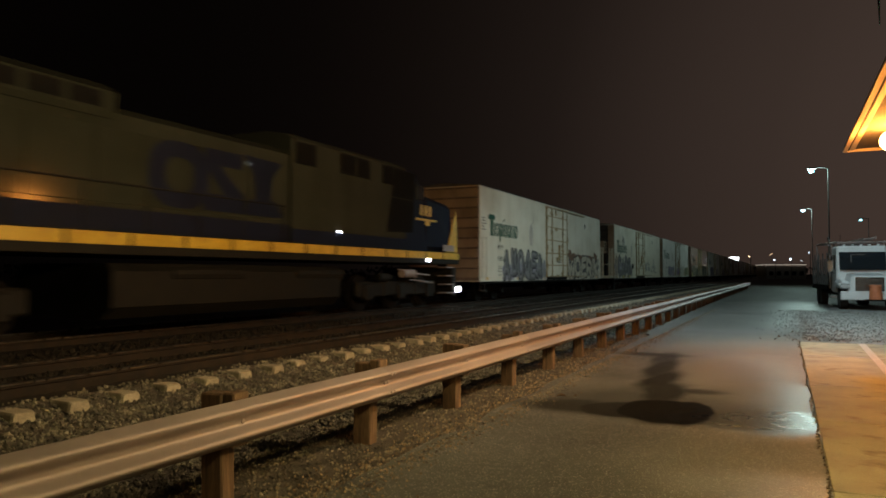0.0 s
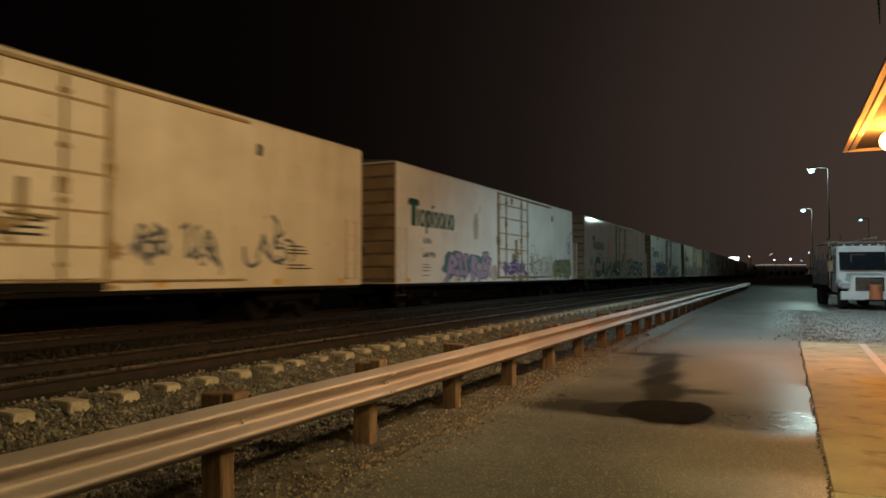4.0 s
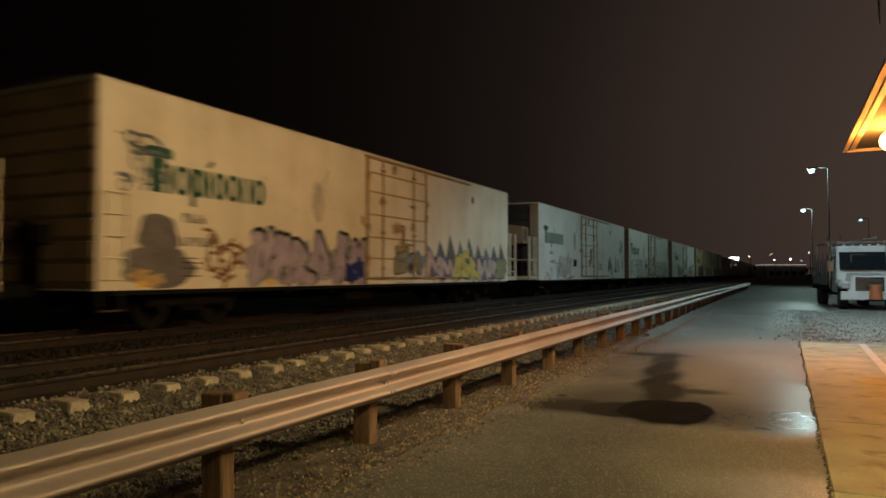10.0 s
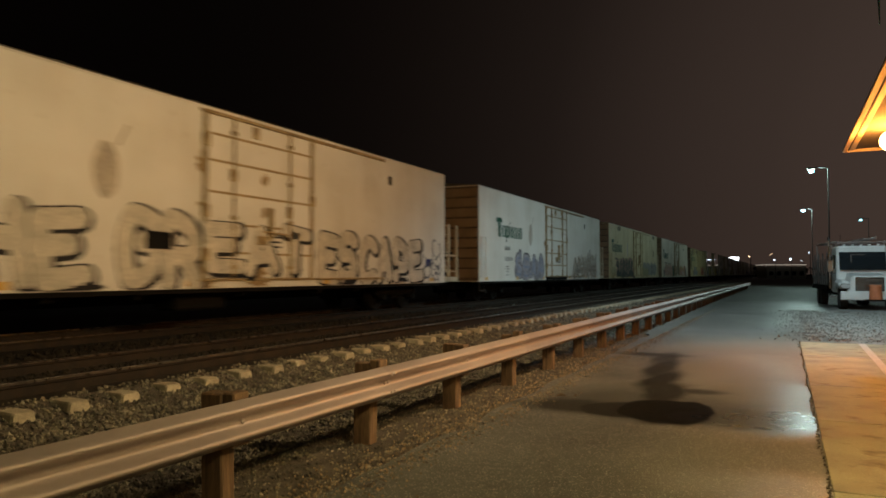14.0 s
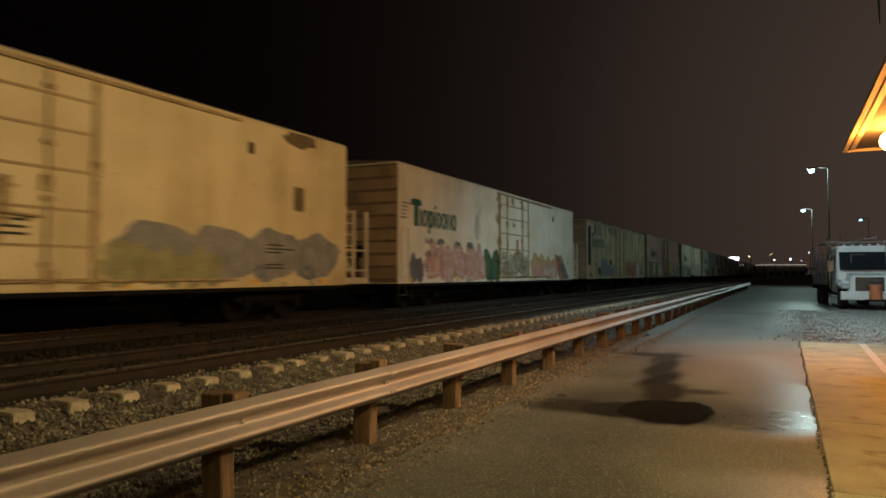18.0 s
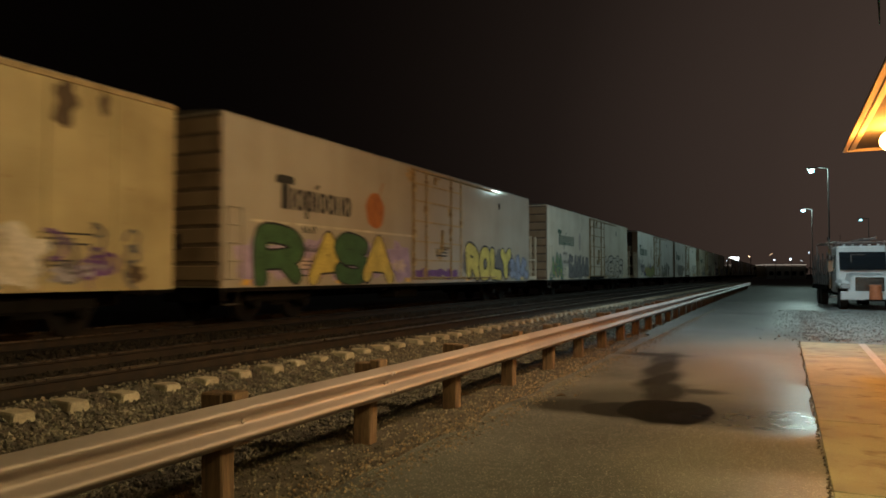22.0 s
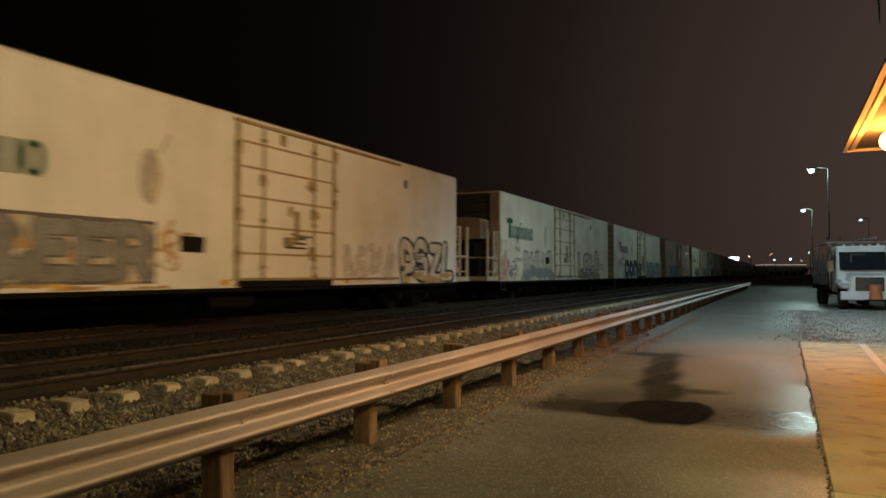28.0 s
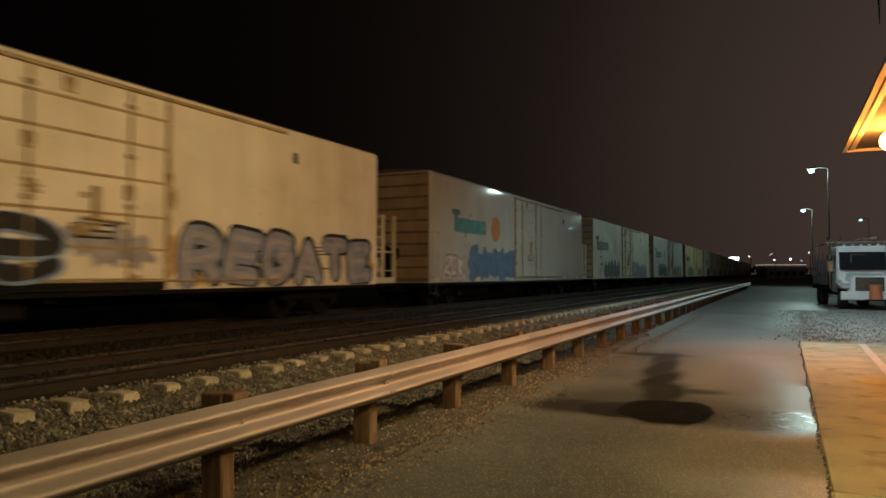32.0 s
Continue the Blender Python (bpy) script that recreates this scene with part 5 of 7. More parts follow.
def m_unit(bm):
    """The cooling unit on the end platform: a rounded casing over a dark machine."""
    extrude_profile(bm, [(-1.05, 2.55), (1.05, 2.55), (1.05, 3.28), (0.98, 3.36), (0.5, 3.44), (-0.5, 3.44), (-0.98, 3.36), (-1.05, 3.28)], -0.92, -0.05)


def m_louver(bm):
    box(bm, 1.05, 1.065, -0.8, -0.35, -0.014, 0.014)


def m_machine(bm):
    box(bm, -0.95, 0.95, -0.85, -0.06, 1.0, 1.7, 0.05)
    box(bm, -0.7, 0.75, -0.8, -0.1, 1.75, 2.52, 0.05)


ROLLERS = []


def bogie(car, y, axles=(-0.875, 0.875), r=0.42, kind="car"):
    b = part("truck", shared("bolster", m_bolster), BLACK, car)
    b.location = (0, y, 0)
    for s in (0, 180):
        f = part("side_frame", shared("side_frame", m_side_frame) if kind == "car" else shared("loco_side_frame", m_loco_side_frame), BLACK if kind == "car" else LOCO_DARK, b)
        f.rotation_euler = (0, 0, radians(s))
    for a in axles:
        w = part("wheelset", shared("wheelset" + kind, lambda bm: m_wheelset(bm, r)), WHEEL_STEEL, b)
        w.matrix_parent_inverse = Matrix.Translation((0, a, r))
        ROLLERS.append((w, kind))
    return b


def platform(car, y, turn, paint, unit):
    deck = part("end_platform", shared("deck" + paint.name, m_deck), paint, car, "open steel end platform")
    deck.location, deck.rotation_euler = (0, y, 0), (0, 0, radians(turn))
    for px in (-1.45, 1.45):
        for py in (-1.16, -0.50):
            q = part("platform_post", shared("platpost" + paint.name, m_plat_post), paint, deck)
            q.location = (px, py, 0)
    for px in (-1.45, 1.45):
        for name, build in (("top_rail", m_top_rail), ("middle_rail", m_mid_rail), ("railing_brace", m_rail_brace)):
            part(name, shared(name + paint.name, build), paint, deck).location = (px, 0, 0)
    for px in (-1.45, 1.45):
        q = part("ladder_post", shared("ladderpost" + paint.name, m_ladder_post), paint, deck)
        q.location = (px, -0.12, 0)
        for i in range(6):
            q = part("ladder_rung", shared("platrung" + paint.name, m_plat_rung), paint, deck)
            q.location = (px, 0, 1.25 + i * 0.31)
    part("end_rail", shared("end_rail" + paint.name, m_end_rail), paint, deck)
    if unit:
        part("cooling_unit", shared("unit", m_unit), END_PAINT, deck, "rounded dirty tan casing of a cooling unit")
        part("engine", shared("machine", m_machine), DARK_HOLE, deck, "dark machinery")
        for i in range(8):
            q = part("louver", shared("louver", m_louver), DARK_HOLE, deck)
            q.location = (0, 0, 2.72 + i * 0.07)


CARS = []


def insulated_car(front, paint, label, front_deck=False, rear_deck=False, mark="green", mark_y=0.8, orange=False, sill_gap=False, roof_patch=False, door_y=None, hatch=None, board=0, nose=0.0):
    """One insulated boxcar. Its space: front of the body at y = 0, rail top at z = 0, the side seen is at +x."""
    car = thing("insulated_boxcar", label, "freight car", (FAR_TRACK, front, RAIL_Z), group="cars of the freight train")
    CARS.append((car, front))
    k = paint.name
    body = part("body", shared("body%s%.2f" % (k, nose), lambda bm: m_body(bm, a=nose)), paint, car)
    roof = part("roof", shared("roof%.2f" % nose, lambda bm: m_roof(bm, a=nose)), ROOF, car)
    for i in range(13):
        q = part("roof_seam", shared("seam", m_seam), ROOF, roof)
        q.location = (0, 0.8 + i * 1.5, 0)
    for y, t in ((nose, 0), (LONG, 180)):
        dark_end = front_deck if t == 0 else rear_deck
        e = part("end_wall", shared("end" + str(dark_end), m_end), DARK_STEEL if dark_end else GROOVE, car, "sooty end wall" if dark_end else "rust-stained ribbed end wall")
        e.location, e.rotation_euler = (0, y, 0), (0, 0, radians(t))
        for i in range(9):
            r = part("rib", shared("rib" + str(dark_end), m_rib), DARK_STEEL if dark_end else END_PAINT, e)
            r.location = (0, -0.012, 1.12 + i * 0.395)
        if not dark_end:
            part("brake_housing", shared("brakebox", m_brake_box), DARK_HOLE, e, "dark brake wheel housing")
        if dark_end:
            bm = bmesh.new()
            box(bm, 1.12, 1.52, -0.075, -0.045, SILL + 0.04, EAVE - 0.05, 0.008)
            part("corner_post", bm, END_PAINT, e)
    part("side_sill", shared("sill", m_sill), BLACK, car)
    underframe(car)
    dy = door_y if door_y is not None else (-0.7 if front_deck else 0.1)
    d = part("door", shared("door" + k, m_door), paint, car, "sliding plug door with rusty rails")
    d.location = (0, dy, 0)
    for y in (8.36, 11.94):
        q = part("door_stile", shared("stile", m_stile), RUST, d)
        q.location = (0, y, 0)
    for y in (9.15, 11.05):
        q = part("lock_rod", shared("lockrod", m_lockrod), RUST, d)
        q.location = (0, y, 0)
    for z in (1.55, 2.15, 2.8, 3.45, 4.0):
        q = part("door_rib", shared("crossbar", m_crossbar), RUST, d)
        q.location = (0, 0, z)
    part("latch", shared("latch", m_latch), RUST, d)
    for y, z in ((8.36, 1.5), (8.36, 2.4), (8.36, 3.85), (11.94, 2.9), (9.85, 4.22), (9.15, 3.2), (11.05, 2.55)):
        q = part("hinge_block", shared("hinge", m_hinge), RUST, d)
        q.location = (0, y, z)
    rng = random.Random(front + 7)
    for i in range(9):
        y, z = rng.choice((8.3, 9.15, 10.1, 11.05, 12.0)) + rng.uniform(-0.15, 0.15), rng.choice((0.9, 1.05, 1.6, 2.5, 3.3, 4.25)) + rng.uniform(-0.1, 0.1)
        on = 8.45 < y < 11.85
        part("rust_stain", flat_shapes([wavy_ring(y + dy, z, rng.uniform(0.08, 0.30), rng.uniform(0.05, 0.22), rng, 6, 20, 0.5)], SIDE + (0.0475 if on else 0.0012) + 0.0003 * (i % 4)),
             STAIN, car, "rust stain round the door")
    part("placard", shared("placard", m_placard), BLACK_MARK, d, "three dark placard bars")["kind"] = "stuff"
    part("door_track", shared("toptrack", m_track_rail), RUST, car).location = (0, dy, 0)
    part("lower_track", shared("lowtrack", m_low_track), RUST, car).location = (0, dy, 0)
    bm = bmesh.new()
    box(bm, SIDE - 0.005, SIDE + 0.012, 15.80 + dy, 15.96 + dy, 3.76, 4.02, 0.004)
    part("vent_hatch", bm, DARK_HOLE, car, "small dark vent")
    part("ladder", shared("ladder" + k, m_ladder), paint, car).location = (0, nose, 0)
    part("stirrup", shared("stirrup", m_stirrup), DARK_STEEL, car).location = (0, nose, 0)
    if not rear_deck:
        part("ladder", shared("ladder" + k, m_ladder), paint, car).location = (0, LONG - 0.92, 0)
    for y in (0.62, 4.2, 8.0, 12.6, 16.0, 18.6):
        bm = bmesh.new()
        box(bm, SIDE, SIDE + 0.004, y, y + 0.28, 0.855, 0.985)
        part("reflector", bm, REFLECT, car)
    if sill_gap:
        # the dark of the recess below the door, painted as a raised strip
        bm = bmesh.new()
        box(bm, SIDE - 0.004, SIDE + 0.05, 8.4 + dy, 11.9 + dy, 0.82, 0.955)
        part("door_threshold", bm, DARK_HOLE, car, "dark gap under the door")
    for y, t in ((nose, 0), (LONG, 180)):
        c = part("coupler", shared("coupler", m_coupler), BLACK, car)
        has = front_deck if t == 0 else rear_deck
        c.location, c.rotation_euler = (0, y + ((-1.25 if has else 0.0) if t == 0 else (1.25 if has else 0.0)), 0), (0, 0, radians(t))
    bogie(car, 2.5)
    bogie(car, LONG - 2.5)
    if front_deck:
        platform(car, nose, 0, DECK_PAINT, True)
    if rear_deck:
        platform(car, LONG, 180, DECK_PAINT, False)
    if mark:
        m = {"green": GREEN_MARK, "faded": FADED_MARK, "dark": BLACK_MARK}[mark]
        emblem(car, mark_y, 2.64, m, 0.92 if mark_y > 1.5 else 1.0)
        stencils(car, mark_y + 1.02, BLACK_MARK if mark != "faded" else FAINT_MARK, front)
        rng = random.Random(front)
        om = ORANGE_MARK if orange else GHOST_MARK
        disc = part("emblem_disc", flat_shapes([wavy_ring(6.15, 2.92, 0.50 if orange else 0.26, 0.52, rng, rough=0.06)], SIDE + 0.0035), om, car, "orange painted disc" if orange else "faded ghost of a painted disc")
        part("stroke", flat_shapes([bars(6.35, 3.38, 0.06, 0.4, 0.22)], SIDE + 0.0035), om, disc)
    if hatch:
        y, z, w, h = hatch
        bm = bmesh.new()
        box(bm, SIDE - 0.004, SIDE + 0.010, y, y + w, z, z + h, 0.004)
        part("hatch", bm, DARK_HOLE, car, "square black hatch")
    if board:
        sh = text_rows(front, 0.16, 2.84, 0.5, board, 0.115, 0.045)
        part("notice", flat_shapes(sh, SIDE + 0.004), BLACK_MARK, car, "rows of small dark stencilled bars")["kind"] = "stuff"
    if roof_patch:
        for a, w in ((2.62, 1.23), (17.1, 1.3)):
            rng = random.Random(int(a))
            part("patch", flat_shapes([wavy_ring(a + w / 2, 4.36, w / 2, 0.2, rng, rough=0.2)], SIDE + 0.002), SP["umber"], car, "brown peeled paint patch under the roof edge")
    return car


def old_boxcar(front, label):
    """The older yellowed car with riveted side posts and a dark corner doorway."""
    car = thing("insulated_boxcar", label, "freight car", (FAR_TRACK, front, RAIL_Z), group="cars of the freight train")
    CARS.append((car, front))
    L, top = 19.2, 4.38
    p = PAINT_OLD
    bm = bmesh.new()
    m_body(bm, L, top)
    part("body", bm, p, car)
    bm = bmesh.new()
    m_roof(bm, L, top)
    part("roof", bm, ROOF, car)
    bm = bmesh.new()
    box(bm, SIDE, SIDE + 0.05, 0.0, L, top - 0.12, top - 0.03, 0.01)
    part("roof_rail", bm, RUST, car)
    e = part("end_wall", shared("end", m_end), GROOVE, car)
    e.scale = (1, 1, 0.955)
    for i in range(17):
        r = part("rib", shared("rib", m_rib), END_PAINT, e)
        r.location, r.scale = (0, -0.012, 1.05 + i * 0.205), (1, 1, 0.6)
    for i in range(14):
        y = 1.2 + i * 1.28
        if 7.6 < y < 11.8:
            continue
        bm = bmesh.new()
        box(bm, SIDE, SIDE + 0.022, y, y + 0.06, 0.95, top - 0.14, 0.004)
        part("side_post", bm, p, car)
    bm = bmesh.new()
    box(bm, SIDE - 0.004, SIDE + 0.012, 0.30, 0.92, 1.65, 4.0)
    part("corner_grille", bm, DARK_HOLE, car, "tall dark grille at the corner")
    bm = bmesh.new()
    box(bm, SIDE - 0.01, SIDE + 0.05, 8.0, 11.1, 1.0, 4.2, 0.015)
    d = part("door", bm, p, car, "yellowed door with rusty frame")
    for y in (8.0, 11.1):
        q = part("door_stile", shared("stile", m_stile), RUST, d)
        q.location, q.scale = (0, y, 0.05), (1, 1, 0.94)
    for z in (1.55, 2.15, 2.8, 3.45):
        bm = bmesh.new()
        box(bm, SIDE + 0.04, SIDE + 0.07, 8.05, 11.05, z - 0.03, z + 0.03)
        part("door_rib", bm, RUST, d)
    for y in (0, L):
        c = part("coupler", shared("coupler", m_coupler), BLACK, car)
        c.location, c.rotation_euler = (0, y, 0), (0, 0, 0 if y == 0 else math.pi)
    u = underframe(car)
    u.scale = (1, 0.97, 1)
    bogie(car, 2.5)
    bogie(car, L - 2.5)
    emblem(car, 1.10, 2.79, GREEN_MARK)
    stencils(car, 1.9, BLACK_MARK, 5)
    for i in range(3):
        part("faded_block", flat_shapes([bars(4.9 + i * 0.55, 2.45, 0.28, 0.7)], SIDE + 0.003), FAINT_MARK, car)
    rng = random.Random(40)
    for i in range(16):
        y, w, h = rng.uniform(0.3, 18.6), rng.uniform(0.10, 0.35), rng.uniform(0.15, 0.5)
        part("rust_bloom", flat_shapes([wavy_ring(y, 4.18 - h * 0.6, w, h, rng, rough=0.35)], SIDE + 0.0015 + 0.0003 * (i % 4)), SP["soot"], car, "rust bloom under the roof")
    for i in range(10):
        y, w, h = rng.uniform(0.5, 18.6), rng.uniform(0.10, 0.4), rng.uniform(0.06, 0.2)
        part("rust_bloom", flat_shapes([wavy_ring(y, rng.uniform(0.95, 1.6), w, h, rng, rough=0.35)], SIDE + 0.0015 + 0.0003 * (i % 4)), SP["soot"], car, "rust bloom along the sill")
    for z in (1.02, 4.16):
        bm = bmesh.new()
        box(bm, SIDE, SIDE + 0.075, 7.9, 11.25, z - 0.06, z + 0.06, 0.012)
        part("door_track", bm, RUST, car)
    for y in (8.9, 10.4):
        bm = bmesh.new()
        rod(bm, (SIDE + 0.08, y, 1.05), (SIDE + 0.08, y, 4.15), 0.035, 6)
        part("lock_rod", bm, RUST, d)
    return car


def rimmed(line, fill, half, rim=0.05, flash=None, drop=(0.0, 0.0)):
    """Layers of one letter: rim, fill and at will a thin flash along its middle."""
    got = [(line, half + rim, *drop), (fill, half, 0, 0)]
    return got + [(flash, half * 0.28, 0, 0)] if flash else got


def paint_box(car, y0, y1, z0, z1, tone, label="", lift=0.002):
    part("paint_patch", flat_shapes([bars(y0, z0, y1 - y0, z1 - z0)], SIDE + lift), SP[tone], car, label)


DOOR = SIDE + 0.070      # just proud of the door's ribs


def freight_train():
    c = insulated_car(25.2, PAINT, "dirty cream boxcar tagged in grey and black, behind the locomotive", rear_deck=True, sill_gap=True, mark_y=0.88,
                      hatch=(7.25, 1.53, 0.52, 0.34), board=5)
    cloud(c, 1, 2.6, 8.3, 0.86, 1.75, SP["lilac_grey"], 5, rough=0.4)
    lettering(c, "A?O?E?", 2.5, 7.7, 0.84, 2.12, [("black", 0.20, 0.03, -0.02), ("dusk", 0.13, 0, 0), ("ash", 0.045, -0.02, 0.03)], 102, wob=0.04, lean=0.1, label="grey and black graffiti letter")
    lettering(c, "??", 6.9, 8.45, 0.86, 1.75, rimmed("lilac_grey", "ash", 0.13, 0.06), 104)
    cloud(c, 2, 12.2, 18.9, 1.55, 2.3, SP["brown"], 7, rough=0.35)
    cloud(c, 3, 12.1, 19.2, 0.86, 2.0, SP["dusk"], 7, x=SIDE + 0.0012, rough=0.2)
    lettering(c, "WOERIK", 12.2, 19.3, 0.86, 2.08, rimmed("black", "cream", 0.15, 0.07), 7, x=SIDE + 0.003, label="pale graffiti letter outlined in black")
    c = insulated_car(49.1, nose=0.15, paint=PAINT, label="cream boxcar with an end platform and big grey letters", front_deck=True, mark_y=0.89, sill_gap=True, door_y=-0.4,
                      hatch=(6.32, 1.51, 0.62, 0.40))
    cloud(c, 105, 0.3, 6.0, 0.86, 2.2, SP["lilac_grey"], 5, rough=0.3)
    lettering(c, "SCAPE", 0.2, 5.6, 0.84, 2.32, [("black", 0.23, 0, 0), ("dusk", 0.19, 0, 0), ("ash", 0.05, -0.04, 0.03)], 13, wob=0.03, label="grey graffiti letter")
    cloud(c, 106, 5.1, 6.25, 0.86, 1.75, SP["dusk"], 3, x=SIDE + 0.016, rough=0.5)
    for y in (2.75, 5.05):
        paint_box(c, y, y + 0.5, 0.83, 1.0, "yellow", lift=0.018)
    for k, (a, b) in enumerate(((12.1, 12.9), (13.3, 14.2), (15.4, 16.6))):
        lettering(c, "??", a, b, 1.35, 2.05, [("slate", 0.035, 0, 0)], 41 + k)
        scrawl(c, 4 + k, a, b, 1.3, 1.9, "slate", 4)
    scrawl(c, 5, 2.7, 3.4, 3.5, 3.65, "black", 7)
    c = insulated_car(70.8, PAINT_CLEAN, "cream boxcar with green and purple graffiti along the sill", rear_deck=True, mark_y=0.75)
    cloud(c, 6, 3.4, 7.6, 0.9, 1.9, SP["teal"], 4)
    lettering(c, "????", 3.5, 7.6, 0.9, 1.9, rimmed("dusk", "lilac", 0.10), 61, label="teal and lilac graffiti letter")
    cloud(c, 62, 5.8, 8.3, 0.85, 1.65, SP["pink_white"], 3, x=SIDE + 0.004, rough=0.45)
    cloud(c, 7, 8.9, 11.6, 1.08, 1.7, SP["lilac"], 4, x=SIDE + 0.046, rough=0.5)
    lettering(c, "??I?", 9.0, 11.6, 1.1, 1.65, [("purple", 0.05, 0, 0)], 63, x=DOOR)
    scrawl(c, 8, 12.4, 15.4, 1.0, 1.95, "slate", 12)
    lettering(c, "????", 12.4, 15.9, 0.95, 2.0, rimmed("grey", "chalk", 0.10, 0.022), 64, lean=0.2, label="faint outlined graffiti letter")
    cloud(c, 9, 16.1, 19.4, 0.85, 1.95, SP["olive"], 4, rough=0.18)
    lettering(c, "???", 16.4, 19.2, 0.9, 1.8, rimmed("green", "olive", 0.14, 0.04), 65)
    scrawl(c, 10, 18.9, 19.3, 2.5, 2.9, "slate", 5)
    c = insulated_car(93.4, nose=-0.13, paint=PAINT_GREY, label="glossy grey boxcar with an orange disc and huge dark green letters", rear_deck=True, mark="dark", mark_y=1.70, orange=True)
    big = [("brown", 0.24, 0.10, 0.16), ("cream", 0.275, 0, 0), ("deep_green", 0.225, 0, 0)]
    lettering(c, "C", 2.2, 4.0, 0.83, 2.28, big, 3, wob=0.0, jolt=0.02, label="huge dark green graffiti letter edged in cream")
    lettering(c, "ANA", 3.75, 8.45, 0.83, 2.12, [("brown", 0.22, 0.10, 0.16), ("cream", 0.235, 0, 0), ("deep_green", 0.185, 0, 0)], 4, x=SIDE + 0.003, wob=0.02, jolt=0.03)
    lettering(c, "S", 8.2, 9.65, 0.98, 2.1, [("cream", 0.21, 0, 0), ("deep_green", 0.165, 0, 0)], 5, x=DOOR, wob=0.02, jolt=0.02)
    cloud(c, 12, 12.6, 15.8, 1.8, 2.4, SP["brown"], 3)
    lettering(c, "CHERS", 12.1, 18.3, 0.84, 2.2, [("cream", 0.23, 0, 0), ("deep_green", 0.18, 0, 0)], 20, x=SIDE + 0.003, wob=0.03)
    lettering(c, "?I?", 9.9, 11.8, 1.08, 1.75, rimmed("cream", "slate", 0.06), 67, x=DOOR)
    cloud(c, 68, 11.2, 12.2, 0.9, 1.9, SP["brown"], 1, x=DOOR, rough=0.3)
    lettering(c, "?I?", 18.1, 19.5, 0.86, 1.75, rimmed("cream", "slate", 0.08), 69)
    cloud(c, 13, 0.6, 2.1, 0.84, 1.45, SP["olive"], 2, rough=0.2)
    cloud(c, 14, 0.85, 1.75, 0.84, 1.35, SP["lime"], 1, x=SIDE + 0.003, rough=0.2)
    cloud(c, 15, 1.15, 1.75, 1.45, 2.1, SP["dusk"], 1, rough=0.15)
    for a in (0.6, 1.75):
        cloud(c, 16, a, a + 0.4, 0.86, 1.5, SP["brown"], 1, x=SIDE + 0.0035, rough=0.3)
    c = insulated_car(116.35, nose=-0.19, paint=PAINT_CLEAN, label="clean cream boxcar with dark blue letters edged in white", rear_deck=True, mark_y=0.62)
    cloud(c, 14, 0.5, 2.3, 0.85, 1.4, SP["orange"], 4, rough=0.5)
    cloud(c, 117, 2.5, 8.0, 1.7, 2.25, SP["pink_white"], 6, rough=0.3)
    lettering(c, "MECRO", 2.4, 8.1, 0.83, 2.15, [("silver", 0.27, 0, 0), ("blue", 0.225, 0, 0), ("lilac_grey", 0.045, 0, 0)], 9, x=SIDE + 0.003, wob=0.04, label="dark blue graffiti letter with a pale inner line")
    lettering(c, "HUEY", 12.55, 16.1, 0.86, 2.0, [("silver", 0.16, 0.04, -0.02), ("blue", 0.125, 0, 0), ("silver", 0.03, 0.02, 0)], 11, wob=0.07, lean=0.1, label="blue graffiti script")
    lettering(c, "??", 16.2, 17.4, 0.86, 1.3, [("blue", 0.05, 0, 0)], 115)
    paint_box(c, 2.87, 4.10, 4.24, 4.5, "grey", "grey primer patch under the roof edge")
    scrawl(c, 17, 0.7, 1.2, 1.6, 1.95, "slate", 8)
    paint_box(c, 17.7, 18.1, 1.3, 1.55, "dusk")
    cloud(c, 67, 16.9, 17.5, 1.7, 1.95, SP["orange"], 1)
    c = insulated_car(139.2, nose=-0.22, paint=PAINT, label="cream boxcar with a dark tree shape and purple graffiti", rear_deck=True, mark_y=0.68)
    cloud(c, 18, 0.42, 1.85, 0.84, 1.75, SP["dusk"], 1, rough=0.12)
    cloud(c, 19, 0.72, 1.5, 1.3, 2.25, SP["dusk"], 1, rough=0.12)
    cloud(c, 119, 0.5, 1.2, 0.84, 1.15, SP["ochre"], 2, x=SIDE + 0.003, rough=0.4)
    scrawl(c, 122, 2.4, 3.3, 1.0, 1.9, "brown", 14)
    cloud(c, 120, 3.5, 8.3, 0.86, 1.9, SP["lilac_grey"], 6, rough=0.4)
    lettering(c, "??????", 3.5, 8.35, 0.84, 2.08, [("black", 0.19, 0.03, 0.05), ("lilac_grey", 0.14, 0, 0), ("lilac", 0.05, 0, 0)], 20, wob=0.06, label="lilac graffiti letter with dark edges")
    cloud(c, 121, 7.4, 8.3, 0.85, 1.5, SP["blue"], 2, x=SIDE + 0.018, rough=0.4)
    cloud(c, 124, 10.8, 11.6, 1.1, 1.75, SP["deep_green"], 1, x=DOOR, rough=0.1)
    cloud(c, 125, 10.0, 11.8, 1.04, 1.85, SP["steel"], 2, x=DOOR, rough=0.3)
    lettering(c, "??", 9.9, 11.8, 1.06, 1.75, [("dusk", 0.13, 0, 0), ("olive", 0.08, 0, 0)], 130, x=DOOR + 0.003)
    spikes(c, 123, 9, 12.0, 19.4, 1.45, 2.55, ["steel_grey", "slate", "dusk"])
    cloud(c, 126, 12.1, 19.4, 0.88, 1.75, SP["dusk"], 8, x=SIDE + 0.002, rough=0.25)
    lettering(c, "??", 12.1, 14.3, 0.86, 1.72, [("purple", 0.17, 0.03, -0.02), ("pink_white", 0.12, 0, 0)], 21, x=SIDE + 0.006, wob=0.07, label="pinkish white graffiti letter edged in purple")
